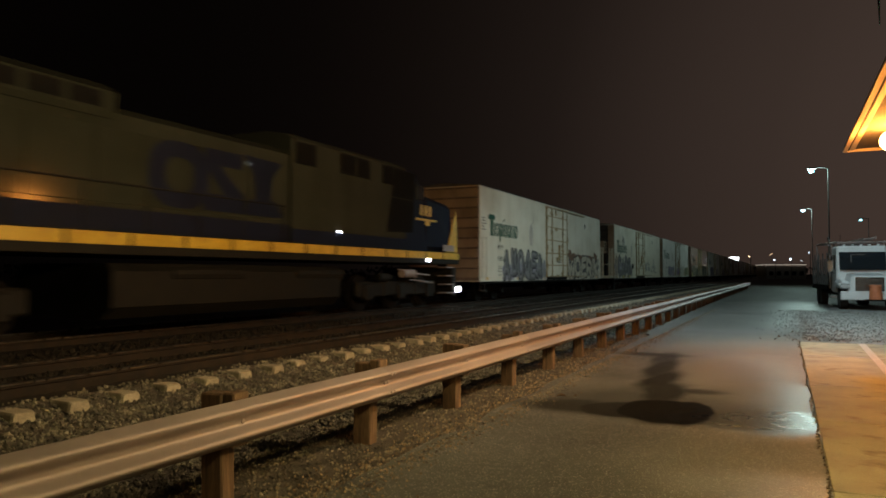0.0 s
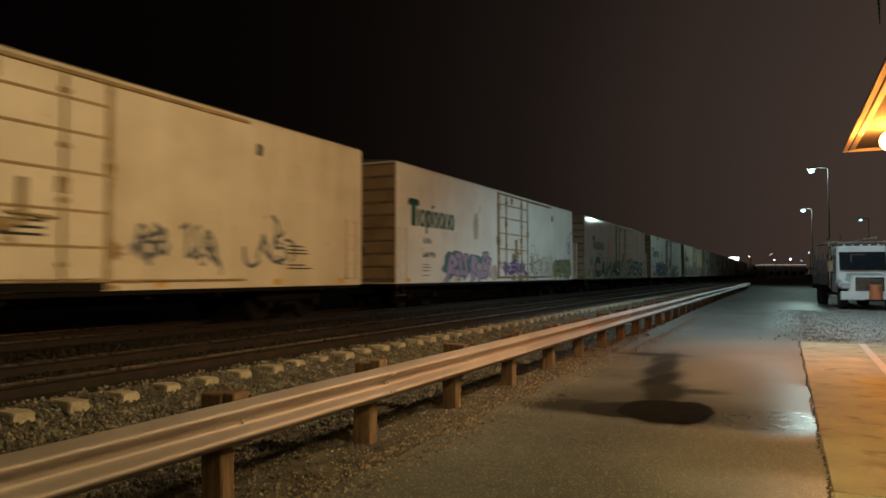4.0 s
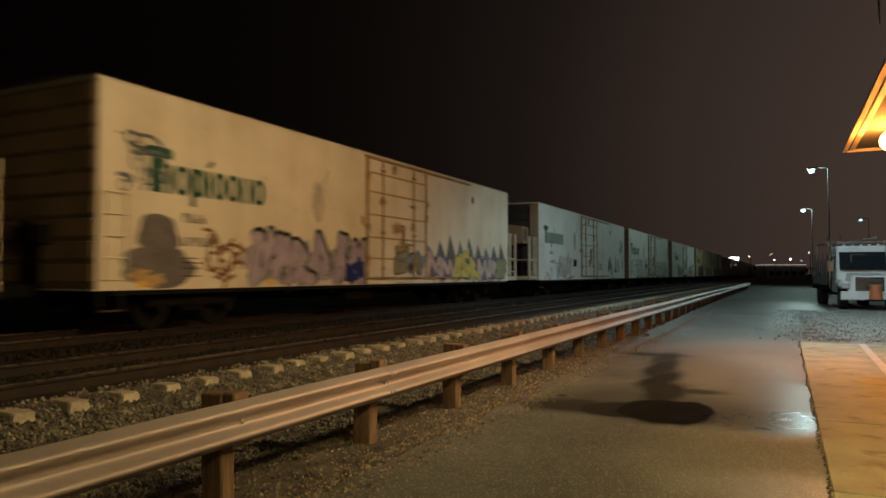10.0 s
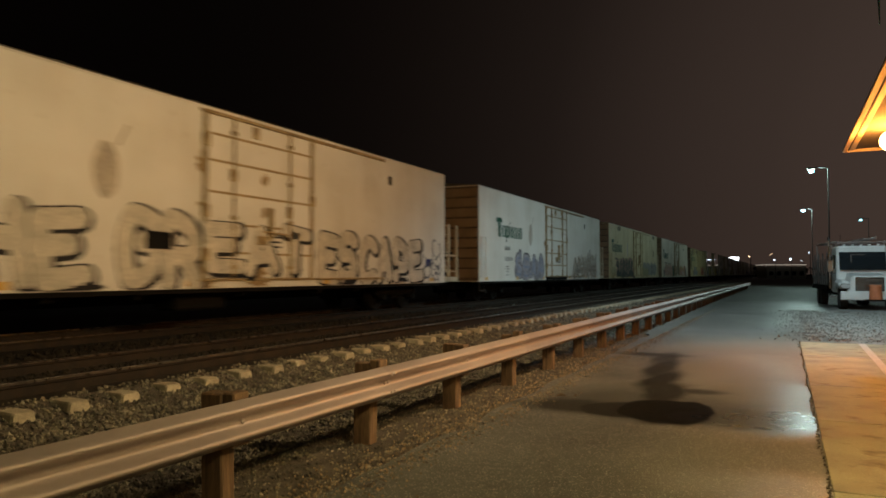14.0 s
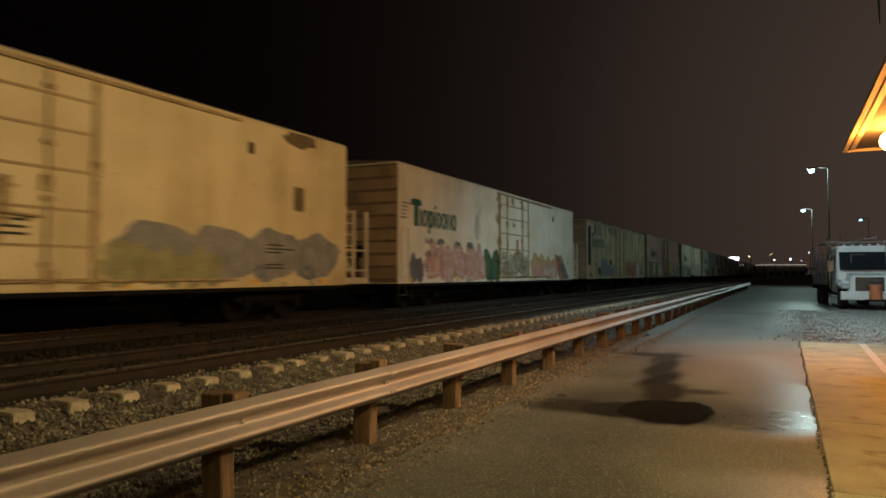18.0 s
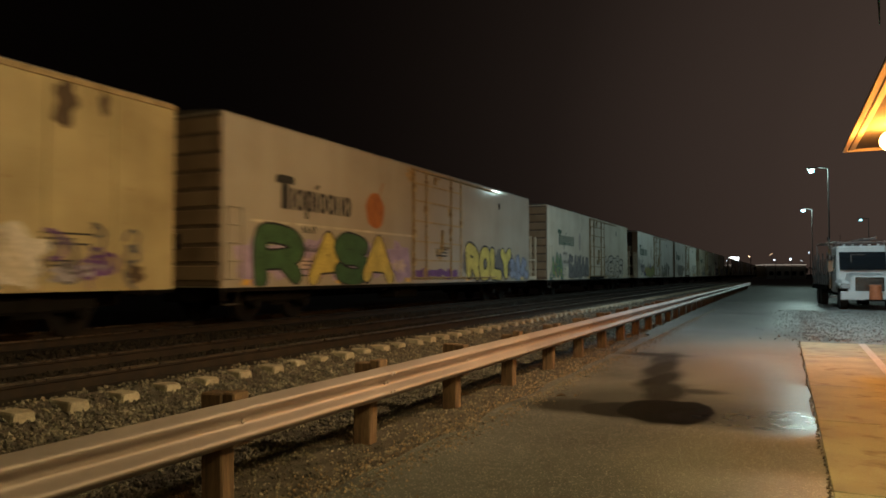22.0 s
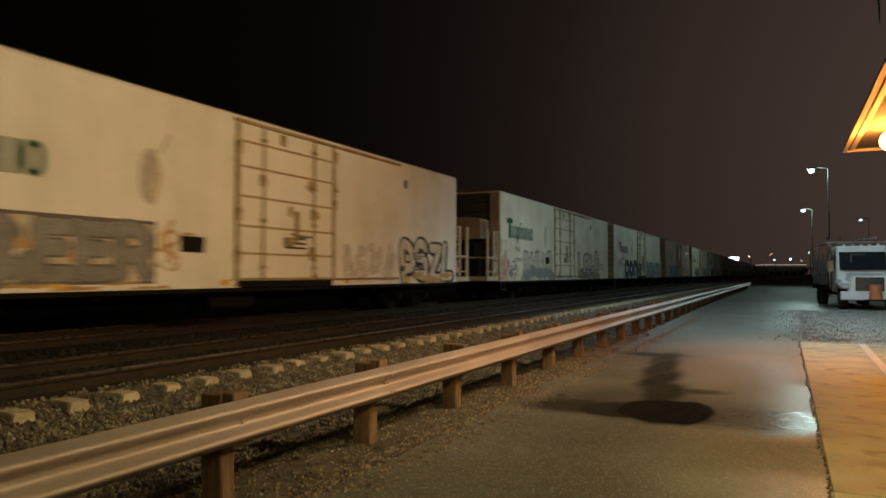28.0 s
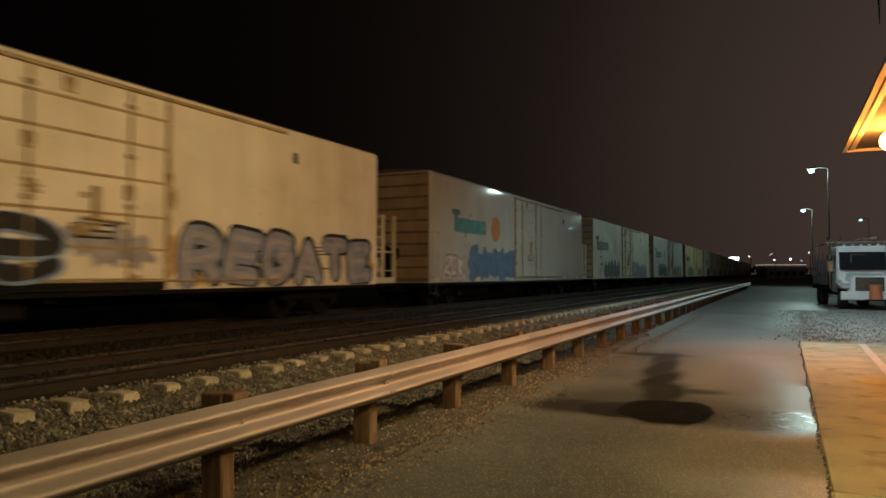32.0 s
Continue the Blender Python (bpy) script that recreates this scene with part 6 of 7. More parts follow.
    lettering(c, "???", 14.2, 16.4, 0.86, 1.85, [("slate", 0.16, 0.03, -0.02), ("yellow", 0.12, 0, 0)], 24, x=SIDE + 0.009, wob=0.07, label="yellow graffiti letter edged in slate")
    lettering(c, "??", 16.3, 18.5, 0.86, 1.7, [("purple", 0.17, 0.03, -0.02), ("pink_white", 0.125, 0, 0)], 128, x=SIDE + 0.012, wob=0.07)
    lettering(c, "?", 18.3, 19.5, 0.88, 1.7, rimmed("slate", "olive", 0.13), 129, x=SIDE + 0.015)
    scrawl(c, 22, 0.2, 0.8, 2.6, 3.7, "slate", 12)
    c = insulated_car(163.45, nose=-0.27, paint=PAINT_CLEAN, label="clean cream boxcar with an end platform and thin black tags", front_deck=True, mark_y=0.46, door_y=-0.8,
                      hatch=(5.89, 1.53, 0.62, 0.38))
    lettering(c, "?A?Y", 2.75, 5.4, 1.0, 2.05, [("grey", 0.125, 0, 0), ("chalk", 0.085, 0, 0), ("lilac_grey", 0.015, 0, 0)], 23, wob=0.07, lean=0.2, label="thin outlined graffiti letter")
    scrawl(c, 123, 2.7, 5.3, 1.0, 2.0, "black", 7)
    cloud(c, 24, 3.9, 6.0, 0.84, 0.98, SP["pink"], 4)
    cloud(c, 124, 0.9, 1.6, 0.84, 1.15, SP["pink_white"], 2)
    lettering(c, "??", 11.7, 12.7, 1.3, 1.75, [("grey", 0.07, 0, 0), ("chalk", 0.03, 0, 0)], 25)
    lettering(c, "??", 14.4, 15.6, 1.2, 1.85, [("dusk", 0.07, 0, 0), ("silver", 0.03, 0, 0)], 26)
    scrawl(c, 25, 14.4, 15.8, 1.2, 2.0, "black", 10)
    scrawl(c, 125, 16.0, 18.0, 1.6, 2.3, "black", 5)
    paint_box(c, 16.4, 16.9, 1.25, 1.55, "dusk")
    lettering(c, "OO", 17.9, 19.2, 2.6, 3.5, [("silver", 0.10, 0, 0)], 27)
    scrawl(c, 69, 18.0, 19.2, 1.9, 3.2, "slate", 12)
    c = insulated_car(184.9, PAINT_CLEAN, "cream boxcar with white letters outlined in black along its length", rear_deck=True, mark_y=0.77,
                      hatch=(7.02, 1.57, 0.62, 0.33), board=9)
    sh = text_rows(8, 0.66, 1.1, 0.85, 9, 0.12, 0.06)
    part("notice", flat_shapes(sh, SIDE + 0.004), BLACK_MARK, c, "rows of dark hand-lettered bars")["kind"] = "stuff"
    open_rim = [("black", 0.245, 0.05, -0.03), ("chalk", 0.18, 0, 0)]
    lettering(c, "THE", 2.7, 5.95, 0.82, 2.25, open_rim, 10, label="cream graffiti letter outlined in black")
    lettering(c, "GR", 6.3, 8.4, 0.82, 2.28, open_rim, 17)
    lettering(c, "EAT", 8.5, 12.0, 1.03, 2.2, [("black", 0.205, 0.045, -0.03), ("chalk", 0.15, 0, 0)], 22, x=DOOR)
    lettering(c, "ESCAPE", 12.3, 18.1, 0.82, 2.2, open_rim, 29)
    for k, y in enumerate((2.9, 5.6, 9.9, 13.5, 16.5)):
        cloud(c, 200 + k, y, y + 0.5, 0.84, 1.05, SP["black"], 1, x=SIDE + 0.022, rough=0.4)
    scrawl(c, 27, 18.2, 19.3, 0.95, 2.1, "slate", 12)
    paint_box(c, 18.3, 18.75, 1.35, 1.6, "blue")
    c = insulated_car(207.7, PAINT_CLEAN, "cream boxcar with lilac letters and a brown drawing", rear_deck=True, mark="green", mark_y=1.82, sill_gap=True)
    cloud(c, 28, 4.1, 8.1, 0.86, 1.9, SP["lilac_grey"], 5, rough=0.15)
    lettering(c, "????", 4.0, 8.15, 0.84, 2.05, [("dusk", 0.23, 0, 0.03), ("lilac_grey", 0.18, 0, 0), ("steel", 0.05, 0, 0)], 29, label="lilac graffiti letter outlined dark")
    cloud(c, 30, 15.2, 18.8, 0.88, 1.7, SP["pink_white"], 4, rough=0.5)
    lettering(c, "?????", 13.4, 18.7, 0.86, 2.15, [("brown", 0.15, 0, 0), ("chalk", 0.10, 0, 0), ("dusk", 0.03, 0, 0)], 31, wob=0.07, label="brown outlined graffiti letter")
    scrawl(c, 32, 14.0, 18.6, 1.0, 2.1, "dusk", 18)
    c = insulated_car(230.1, PAINT_YELLOW, "yellowed boxcar with dark green letters and a big grey splash", rear_deck=True, mark_y=0.80, roof_patch=True)
    spikes(c, 132, 6, 3.2, 7.9, 1.5, 2.5, ["black", "deep_green"])
    cloud(c, 133, 2.5, 8.3, 0.86, 1.5, SP["black"], 6, rough=0.3)
    lettering(c, "??????", 2.3, 8.3, 0.86, 2.3, [("black", 0.25, 0.05, 0.04), ("pink", 0.215, -0.03, 0), ("deep_green", 0.14, 0.02, 0)], 34, x=SIDE + 0.003, wob=0.06, lean=-0.2, label="dark green graffiti letter edged in pink")
    lettering(c, "????", 2.2, 8.6, 0.84, 1.25, [("black", 0.10, 0, 0), ("deep_green", 0.05, 0, 0)], 134, x=SIDE + 0.02)
    for y in (3.2, 6.7):
        cloud(c, 138, y, y + 0.4, 0.85, 1.02, SP["yellow"], 1, x=SIDE + 0.03, rough=0.3)
    scrawl(c, 136, 0.7, 1.7, 0.95, 2.0, "olive", 16)
    cloud(c, 137, 0.9, 1.9, 0.85, 1.2, SP["ochre"], 2, rough=0.4)
    cloud(c, 35, 12.6, 19.2, 0.84, 2.15, SP["ash"], 4, rough=0.14)
    cloud(c, 135, 12.2, 15.0, 0.84, 1.7, SP["olive"], 3, x=SIDE + 0.0035, rough=0.3)
    scrawl(c, 70, 13.5, 18.5, 0.9, 1.2, "slate", 9)
    paint_box(c, 17.5, 17.9, 2.62, 3.2, "umber", "brown bare patch")
    c = insulated_car(252.7, PAINT, "cream boxcar with pink, green and grey graffiti", rear_deck=True, mark_y=0.80, board=5)
    cloud(c, 36, 0.75, 1.65, 0.84, 1.8, SP["dusk"], 2, rough=0.15)
    cloud(c, 37, 1.8, 6.95, 0.86, 2.0, SP["pink"], 6, rough=0.22)
    lettering(c, "?????", 2.0, 6.9, 0.86, 2.1, [("ochre", 0.17, 0, 0), ("pink", 0.13, 0, 0), ("pink_white", 0.05, 0, 0)], 38, x=SIDE + 0.003, wob=0.08, label="pink and orange graffiti letter")
    for k, y in enumerate((2.7, 4.1, 5.2)):
        cloud(c, 140 + k, y, y + 0.5, 1.98, 2.3, SP["dusk"], 1, x=SIDE + 0.001, rough=0.2)
    cloud(c, 139, 7.0, 8.4, 0.85, 1.95, SP["olive"], 2, rough=0.2)
    lettering(c, "??", 7.0, 8.4, 0.86, 2.0, rimmed("black", "green", 0.14, 0.07), 40)
    cloud(c, 138, 8.5, 11.9, 1.0, 1.9, SP["olive"], 4, x=SIDE + 0.046, rough=0.25)
    lettering(c, "????", 8.5, 11.9, 1.04, 1.95, [("dusk", 0.12, 0, 0), ("olive", 0.08, 0, 0), ("cream", 0.025, 0, 0)], 41, x=DOOR, label="olive graffiti letter")
    cloud(c, 145, 12.6, 17.8, 0.84, 2.05, SP["ochre"], 5, rough=0.2)
    cloud(c, 146, 12.8, 15.6, 0.95, 1.7, SP["pink"], 3, x=SIDE + 0.0035, rough=0.45)
    cloud(c, 153, 14.6, 16.6, 0.86, 1.4, SP["pink_white"], 2, x=SIDE + 0.005, rough=0.4)
    part("painted_band", flat_shapes([[(16.2, 2.1), (16.72, 2.1), (17.7, 0.84), (17.1, 0.84)]], SIDE + 0.0072), SP["brick"], c, "slanting brick-red band")
    part("painted_wedge", flat_shapes([[(16.75, 2.07), (17.2, 2.0), (17.5, 1.7), (18.05, 1.6), (18.3, 1.3), (18.8, 0.95), (18.8, 0.85), (17.71, 0.84)]], SIDE + 0.0072), SP["dusk"], c, "dark grey sprayed wedge")
    text = text_rows(148, 17.8, 1.1, 0.5, 2, 0.12, 0.06) + text_rows(149, 18.4, 1.65, 0.55, 3, 0.14, 0.07)
    part("small_print", flat_shapes(text, SIDE + 0.009), FAINT_MARK, c, "rows of plain worn bars")["kind"] = "stuff"
    c = old_boxcar(275.5, "old yellowed boxcar with rusty posts, grey splash and red letters")
    cloud(c, 41, 2.9, 7.4, 0.84, 1.65, SP["steel_grey"], 4, x=SIDE + 0.024, rough=0.2)
    cloud(c, 143, 3.6, 5.2, 1.2, 2.15, SP["steel_grey"], 2, x=SIDE + 0.026, rough=0.3)
    for y, z, w, h in ((5.97, 1.68, 0.62, 0.37), (2.76, 1.09, 0.64, 0.44)):
        paint_box(c, y, y + w, z, z + h, "black", "square black patch", 0.03)
    cloud(c, 142, 11.5, 15.3, 0.9, 2.0, SP["red"], 4, x=SIDE + 0.024, rough=0.12)
    lettering(c, "????", 11.5, 15.2, 0.92, 2.0, [("soot", 0.17, 0, 0), ("brick", 0.12, 0, 0)], 42, x=SIDE + 0.027, label="brick-red graffiti letter")
    lettering(c, "?", 15.2, 16.4, 0.9, 1.9, [("cream", 0.10, 0, 0)], 43, x=SIDE + 0.024)
    cloud(c, 144, 15.5, 16.5, 0.86, 1.9, SP["chalk"], 1, x=SIDE + 0.0235, rough=0.3)
    cloud(c, 148, 15.2, 15.8, 0.86, 1.6, SP["teal"], 1, x=SIDE + 0.0225, rough=0.4)
    cloud(c, 149, 16.7, 17.7, 1.0, 1.4, SP["lilac_grey"], 2, x=SIDE + 0.0235, rough=0.4)
    scrawl(c, 150, 16.8, 18.3, 1.1, 1.75, "dusk", 12, x=SIDE + 0.024)
    scrawl(c, 151, 16.6, 17.6, 1.0, 1.4, "purple", 7, x=SIDE + 0.026)
    c = insulated_car(296.0, PAINT_GREY, "glossy grey boxcar with an orange disc, green and yellow letters", rear_deck=True, mark="dark", mark_y=1.73, orange=True)
    cloud(c, 43, 0.5, 8.2, 0.86, 2.0, SP["lilac"], 7)
    paint_box(c, 0.9, 8.4, 2.27, 2.33, "cream", "thin pale painted line", 0.001)
    for i, (ch, col, a, b) in enumerate((("R", "green", 1.05, 2.75), ("A", "yellow", 3.0, 4.75), ("S", "green", 4.1, 5.75), ("A", "yellow", 5.5, 7.2))):
        lettering(c, ch, a, b, 0.83, 2.2, [("black", 0.255, 0, 0), (col, 0.205, 0, 0)], 60 + i, x=SIDE + 0.003 + 0.002 * i, wob=0.03, jolt=0.03, label=col + " graffiti letter")
    for k, y in enumerate((2.3, 3.1, 5.2, 7.2)):
        cloud(c, 210 + k, y, y + 0.7, 1.2, 1.6, SP["pink_white"], 2, x=SIDE + 0.002, rough=0.5)
    cloud(c, 214, 12.4, 17.6, 0.9, 2.1, SP["dusk"], 5, rough=0.15)
    lettering(c, "ROLY", 12.6, 17.4, 0.86, 2.12, [("black", 0.28, 0, 0), ("yellow", 0.205, 0, 0)], 6, x=SIDE + 0.003, wob=0.05, label="yellow graffiti letter outlined in black")
    lettering(c, "???", 17.3, 19.4, 0.86, 1.8, rimmed("slate", "steel", 0.12, 0.07), 44)
    cloud(c, 45, 8.6, 11.7, 1.02, 1.35, SP["purple"], 3, x=SIDE + 0.046)
    c = insulated_car(318.55, PAINT, "dirty cream boxcar with silver letters and a dark door gap", rear_deck=True, mark_y=1.79, sill_gap=True)
    cloud(c, 46, 0.9, 2.5, 0.84, 1.7, SP["ochre"], 3, rough=0.35)
    lettering(c, "???", 0.6, 2.7, 0.86, 2.05, [("slate", 0.18, 0, 0), ("teal", 0.12, 0, 0), ("lime", 0.04, 0, 0)], 46, x=SIDE + 0.003, wob=0.08, label="teal and yellow graffiti letter")
    paint_box(c, 2.6, 3.65, 1.5, 2.3, "chalk", "pale painted-out panel", 0.0035)
    cloud(c, 47, 3.9, 8.0, 0.85, 1.8, SP["grey"], 5, rough=0.2)
    lettering(c, "?????", 3.8, 8.1, 0.84, 2.1, [("black", 0.19, 0, 0), ("steel_grey", 0.15, 0, 0), ("ash", 0.05, 0, 0)], 48, x=SIDE + 0.003, wob=0.06, lean=0.1, label="silver graffiti letter")
    lettering(c, "KETOS", 12.5, 17.7, 0.86, 2.2, [("black", 0.235, 0.02, 0), ("chalk", 0.155, 0, 0)], 14, wob=0.08, squeeze=1.2, label="cream graffiti letter outlined in black")
    c = insulated_car(342.58, PAINT_CLEAN, "cream boxcar with an end platform and many-coloured graffiti", front_deck=True, mark_y=0.73)
    cloud(c, 47, 1.4, 2.8, 1.2, 2.05, SP["lilac_grey"], 2, rough=0.1)
    spikes(c, 148, 7, 4.0, 9.0, 1.4, 2.2, ["slate", "olive", "blue"])
    cloud(c, 48, 3.0, 6.6, 0.85, 1.75, SP["ochre"], 4, rough=0.3)
    cloud(c, 149, 6.4, 9.1, 0.85, 1.95, SP["brown"], 3, rough=0.3)
    cloud(c, 150, 2.75, 3.5, 0.85, 1.25, SP["blue"], 1)
    lettering(c, "?????", 3.4, 7.4, 0.86, 1.7, [("olive", 0.14, 0, 0), ("lime", 0.07, 0, 0)], 151, x=SIDE + 0.004, wob=0.06, label="olive and lime graffiti letter")
    lettering(c, "????", 12.2, 16.8, 0.86, 2.0, [("deep_green", 0.19, 0, 0), ("ash", 0.13, 0, 0), ("olive", 0.04, 0, 0)], 152, label="ash-green graffiti letter")
    scrawl(c, 50, 0.0, 1.2, 1.6, 2.2, "slate", 14)
    scrawl(c, 51, 1.4, 2.8, 1.2, 2.0, "grey", 10)
    c = insulated_car(363.95, PAINT_CLEAN, "clean cream boxcar with boxy grey letters", rear_deck=True, mark_y=0.65, sill_gap=True, hatch=(6.9, 1.53, 0.63, 0.32))
    paint_box(c, 2.2, 6.3, 0.92, 2.08, "dusk")
    paint_box(c, 2.25, 6.25, 0.97, 2.02, "cream", lift=0.004)
    lettering(c, "E?EER", 2.3, 6.2, 0.98, 2.0, [("dusk", 0.165, 0, 0), ("ash", 0.125, 0, 0)], 51, x=SIDE + 0.005, wob=0.0, jolt=0.0, label="boxy grey graffiti letter")
    for k, y in enumerate((2.9, 3.6, 4.5, 5.5)):
        paint_box(c, y, y + 0.28, 1.3 + 0.2 * (k % 2), 1.45 + 0.2 * (k % 2), "ochre", lift=0.012)
    cloud(c, 52, 2.0, 6.6, 0.83, 0.96, SP["ochre"], 6, rough=0.4)
    scrawl(c, 53, 6.4, 7.0, 1.0, 2.0, "ochre", 6)
    lettering(c, "PSZL", 15.7, 19.45, 0.84, 2.15, [("black", 0.25, 0.03, -0.02), ("chalk", 0.15, 0, 0)], 3, wob=0.05, label="silver graffiti letter outlined in black")
    cloud(c, 54, 16.4, 19.2, 0.84, 1.1, SP["ochre"], 4, x=SIDE + 0.012, rough=0.4)
    lettering(c, "????", 12.5, 15.2, 1.0, 1.9, rimmed("lilac_grey", "chalk", 0.08, 0.025), 55)
    cloud(c, 56, 0.7, 2.0, 1.0, 2.3, SP["chalk"], 2, rough=0.12)
    c = insulated_car(388.07, PAINT, "cream boxcar with an end platform and black-outlined letters", front_deck=True, mark_y=0.76, hatch=(6.17, 1.60, 0.58, 0.35))
    cloud(c, 55, 0.1, 1.0, 0.9, 2.1, SP["pink"], 1, rough=0.4)
    scrawl(c, 59, 1.0, 2.6, 0.95, 1.5, "slate", 10)
    lettering(c, "?HUIO", 2.8, 7.2, 0.84, 2.15, [("dusk", 0.22, 0, 0.02), ("cream", 0.165, 0, 0)], 56, wob=0.06, label="pale graffiti letter outlined in black")
    cloud(c, 57, 2.9, 7.3, 0.84, 1.45, SP["ash"], 5, x=SIDE + 0.0105, rough=0.2)
    lettering(c, "LEAD", 12.2, 17.2, 0.84, 2.3, [("dusk", 0.27, 0.0, 0.03), ("olive", 0.205, 0, 0), ("cream", 0.13, 0, 0.03)], 58, wob=0.05, label="cream graffiti letter outlined dark")
    cloud(c, 158, 12.3, 17.3, 0.83, 1.3, SP["olive"], 5, x=SIDE + 0.009, rough=0.2)
    lettering(c, "???", 12.6, 15.6, 0.9, 1.5, [("purple", 0.03, 0, 0)], 160, x=SIDE + 0.012)
    cloud(c, 159, 14.0, 14.9, 2.1, 2.4, SP["pink"], 1, x=SIDE + 0.001)
    part("small_print", flat_shapes(text_rows(161, 17.5, 1.38, 1.35, 3, 0.15, 0.07), SIDE + 0.004), FAINT_MARK, c)["kind"] = "stuff"
    c = insulated_car(409.85, nose=-0.14, paint=PAINT, label="cream boxcar with huge black and blue letters", rear_deck=True, mark="dark", mark_y=1.59, sill_gap=True)
    cloud(c, 60, 1.2, 2.6, 1.5, 2.28, SP["pink_white"], 2, rough=0.08)
    cloud(c, 160, 3.4, 8.3, 0.85, 1.4, SP["sky"], 5, rough=0.3)
    lettering(c, "con", 3.5, 8.35, 0.83, 2.25, [("sky", 0.28, 0.05, -0.03), ("black", 0.235, 0, 0)], 8, x=SIDE + 0.003, wob=0.02, label="huge black graffiti letter edged in blue")
    lettering(c, "e", 8.45, 9.85, 1.0, 2.15, [("sky", 0.17, 0.03, -0.02), ("black", 0.13, 0, 0)], 9, x=DOOR, wob=0.02)
    cloud(c, 62, 10.0, 11.6, 1.2, 2.0, SP["lilac_grey"], 3, x=SIDE + 0.046, rough=0.5)
    cloud(c, 63, 11.9, 13.2, 0.9, 1.9, SP["ochre"], 2, rough=0.4)
    lettering(c, "REGATE", 12.4, 19.4, 0.84, 2.05, [("black", 0.27, 0.02, 0.02), ("steel", 0.20, 0, 0), ("lilac_grey", 0.06, 0, 0)], 19, x=SIDE + 0.003, wob=0.05, label="blue-grey graffiti letter outlined in black")
    cloud(c, 64, 18.7, 19.5, 1.0, 1.6, SP["ochre"], 1, rough=0.5)
    c = insulated_car(432.8, nose=0.18, paint=PAINT_GREY, label="glossy grey boxcar with faded blue graffiti", rear_deck=True, mark="faded", mark_y=1.95, orange=True)
    paint_box(c, 2.13, 4.84, 2.62, 3.12, "teal", "grey-green painted-out panel", 0.006)
    lettering(c, "???", 1.2, 3.0, 0.9, 1.8, rimmed("brown", "pink_white", 0.07), 61)
    cloud(c, 61, 3.5, 9.0, 0.86, 2.1, SP["blue_wash"], 5, rough=0.2)
    lettering(c, "?????", 3.5, 8.4, 0.85, 2.1, [("slate", 0.17, 0, 0), ("blue_wash", 0.12, 0, 0)], 62, x=SIDE + 0.003, label="faded blue graffiti letter")
    # cars that stay far down the line
    rng = random.Random(77)
    fronts = [455.3 + 22.3 * i for i in range(10)]
    looks = [(PAINT, "dirty cream boxcar far down the train"), (PAINT_CLEAN, "pale boxcar far down the train"),
             (PAINT_YELLOW, "yellowed boxcar far down the train"), (PAINT, "cream boxcar with faint graffiti far down the train")]
    for i, f in enumerate(fronts):
        p, lab = looks[i % 4]
        c = insulated_car(f, p, lab, rear_deck=i % 3 != 1, mark="faded" if i % 2 else "green", mark_y=0.7 + 0.1 * (i % 3))
        a, b = rng.choice(("ash", "teal", "slate", "lilac")), rng.choice(("olive", "steel", "grey"))
        cloud(c, 180 + i, 2.9, 7.6, 0.86, 1.8, SP["ash"], 4, rough=0.3)
        lettering(c, "?????", 2.8, 7.8, 0.86, 2.0, rimmed("dusk", a, 0.13), 80 + i)
        lettering(c, "?????", 12.4, 18.4, 0.86, 1.9, rimmed("dusk", b, 0.13), 95 + i)


# ---- locomotive ----


def m_loco_side_frame(bm):
    v = box(bm, 0.95, 1.14, -2.5, 2.5, 0.42, 0.88, 0.05)
    for y in (-1.95, 0, 1.95):
        box(bm, 0.97, 1.22, y - 0.24, y + 0.24, 0.32, 0.82, 0.05)
    for y in (-1.0, 1.0):
        rod(bm, (1.06, y, 0.45), (1.06, y, 1.05), 0.13, 10)
        rod(bm, (1.2, y - 0.5, 1.0), (1.2, y + 0.1, 1.0), 0.12, 10)


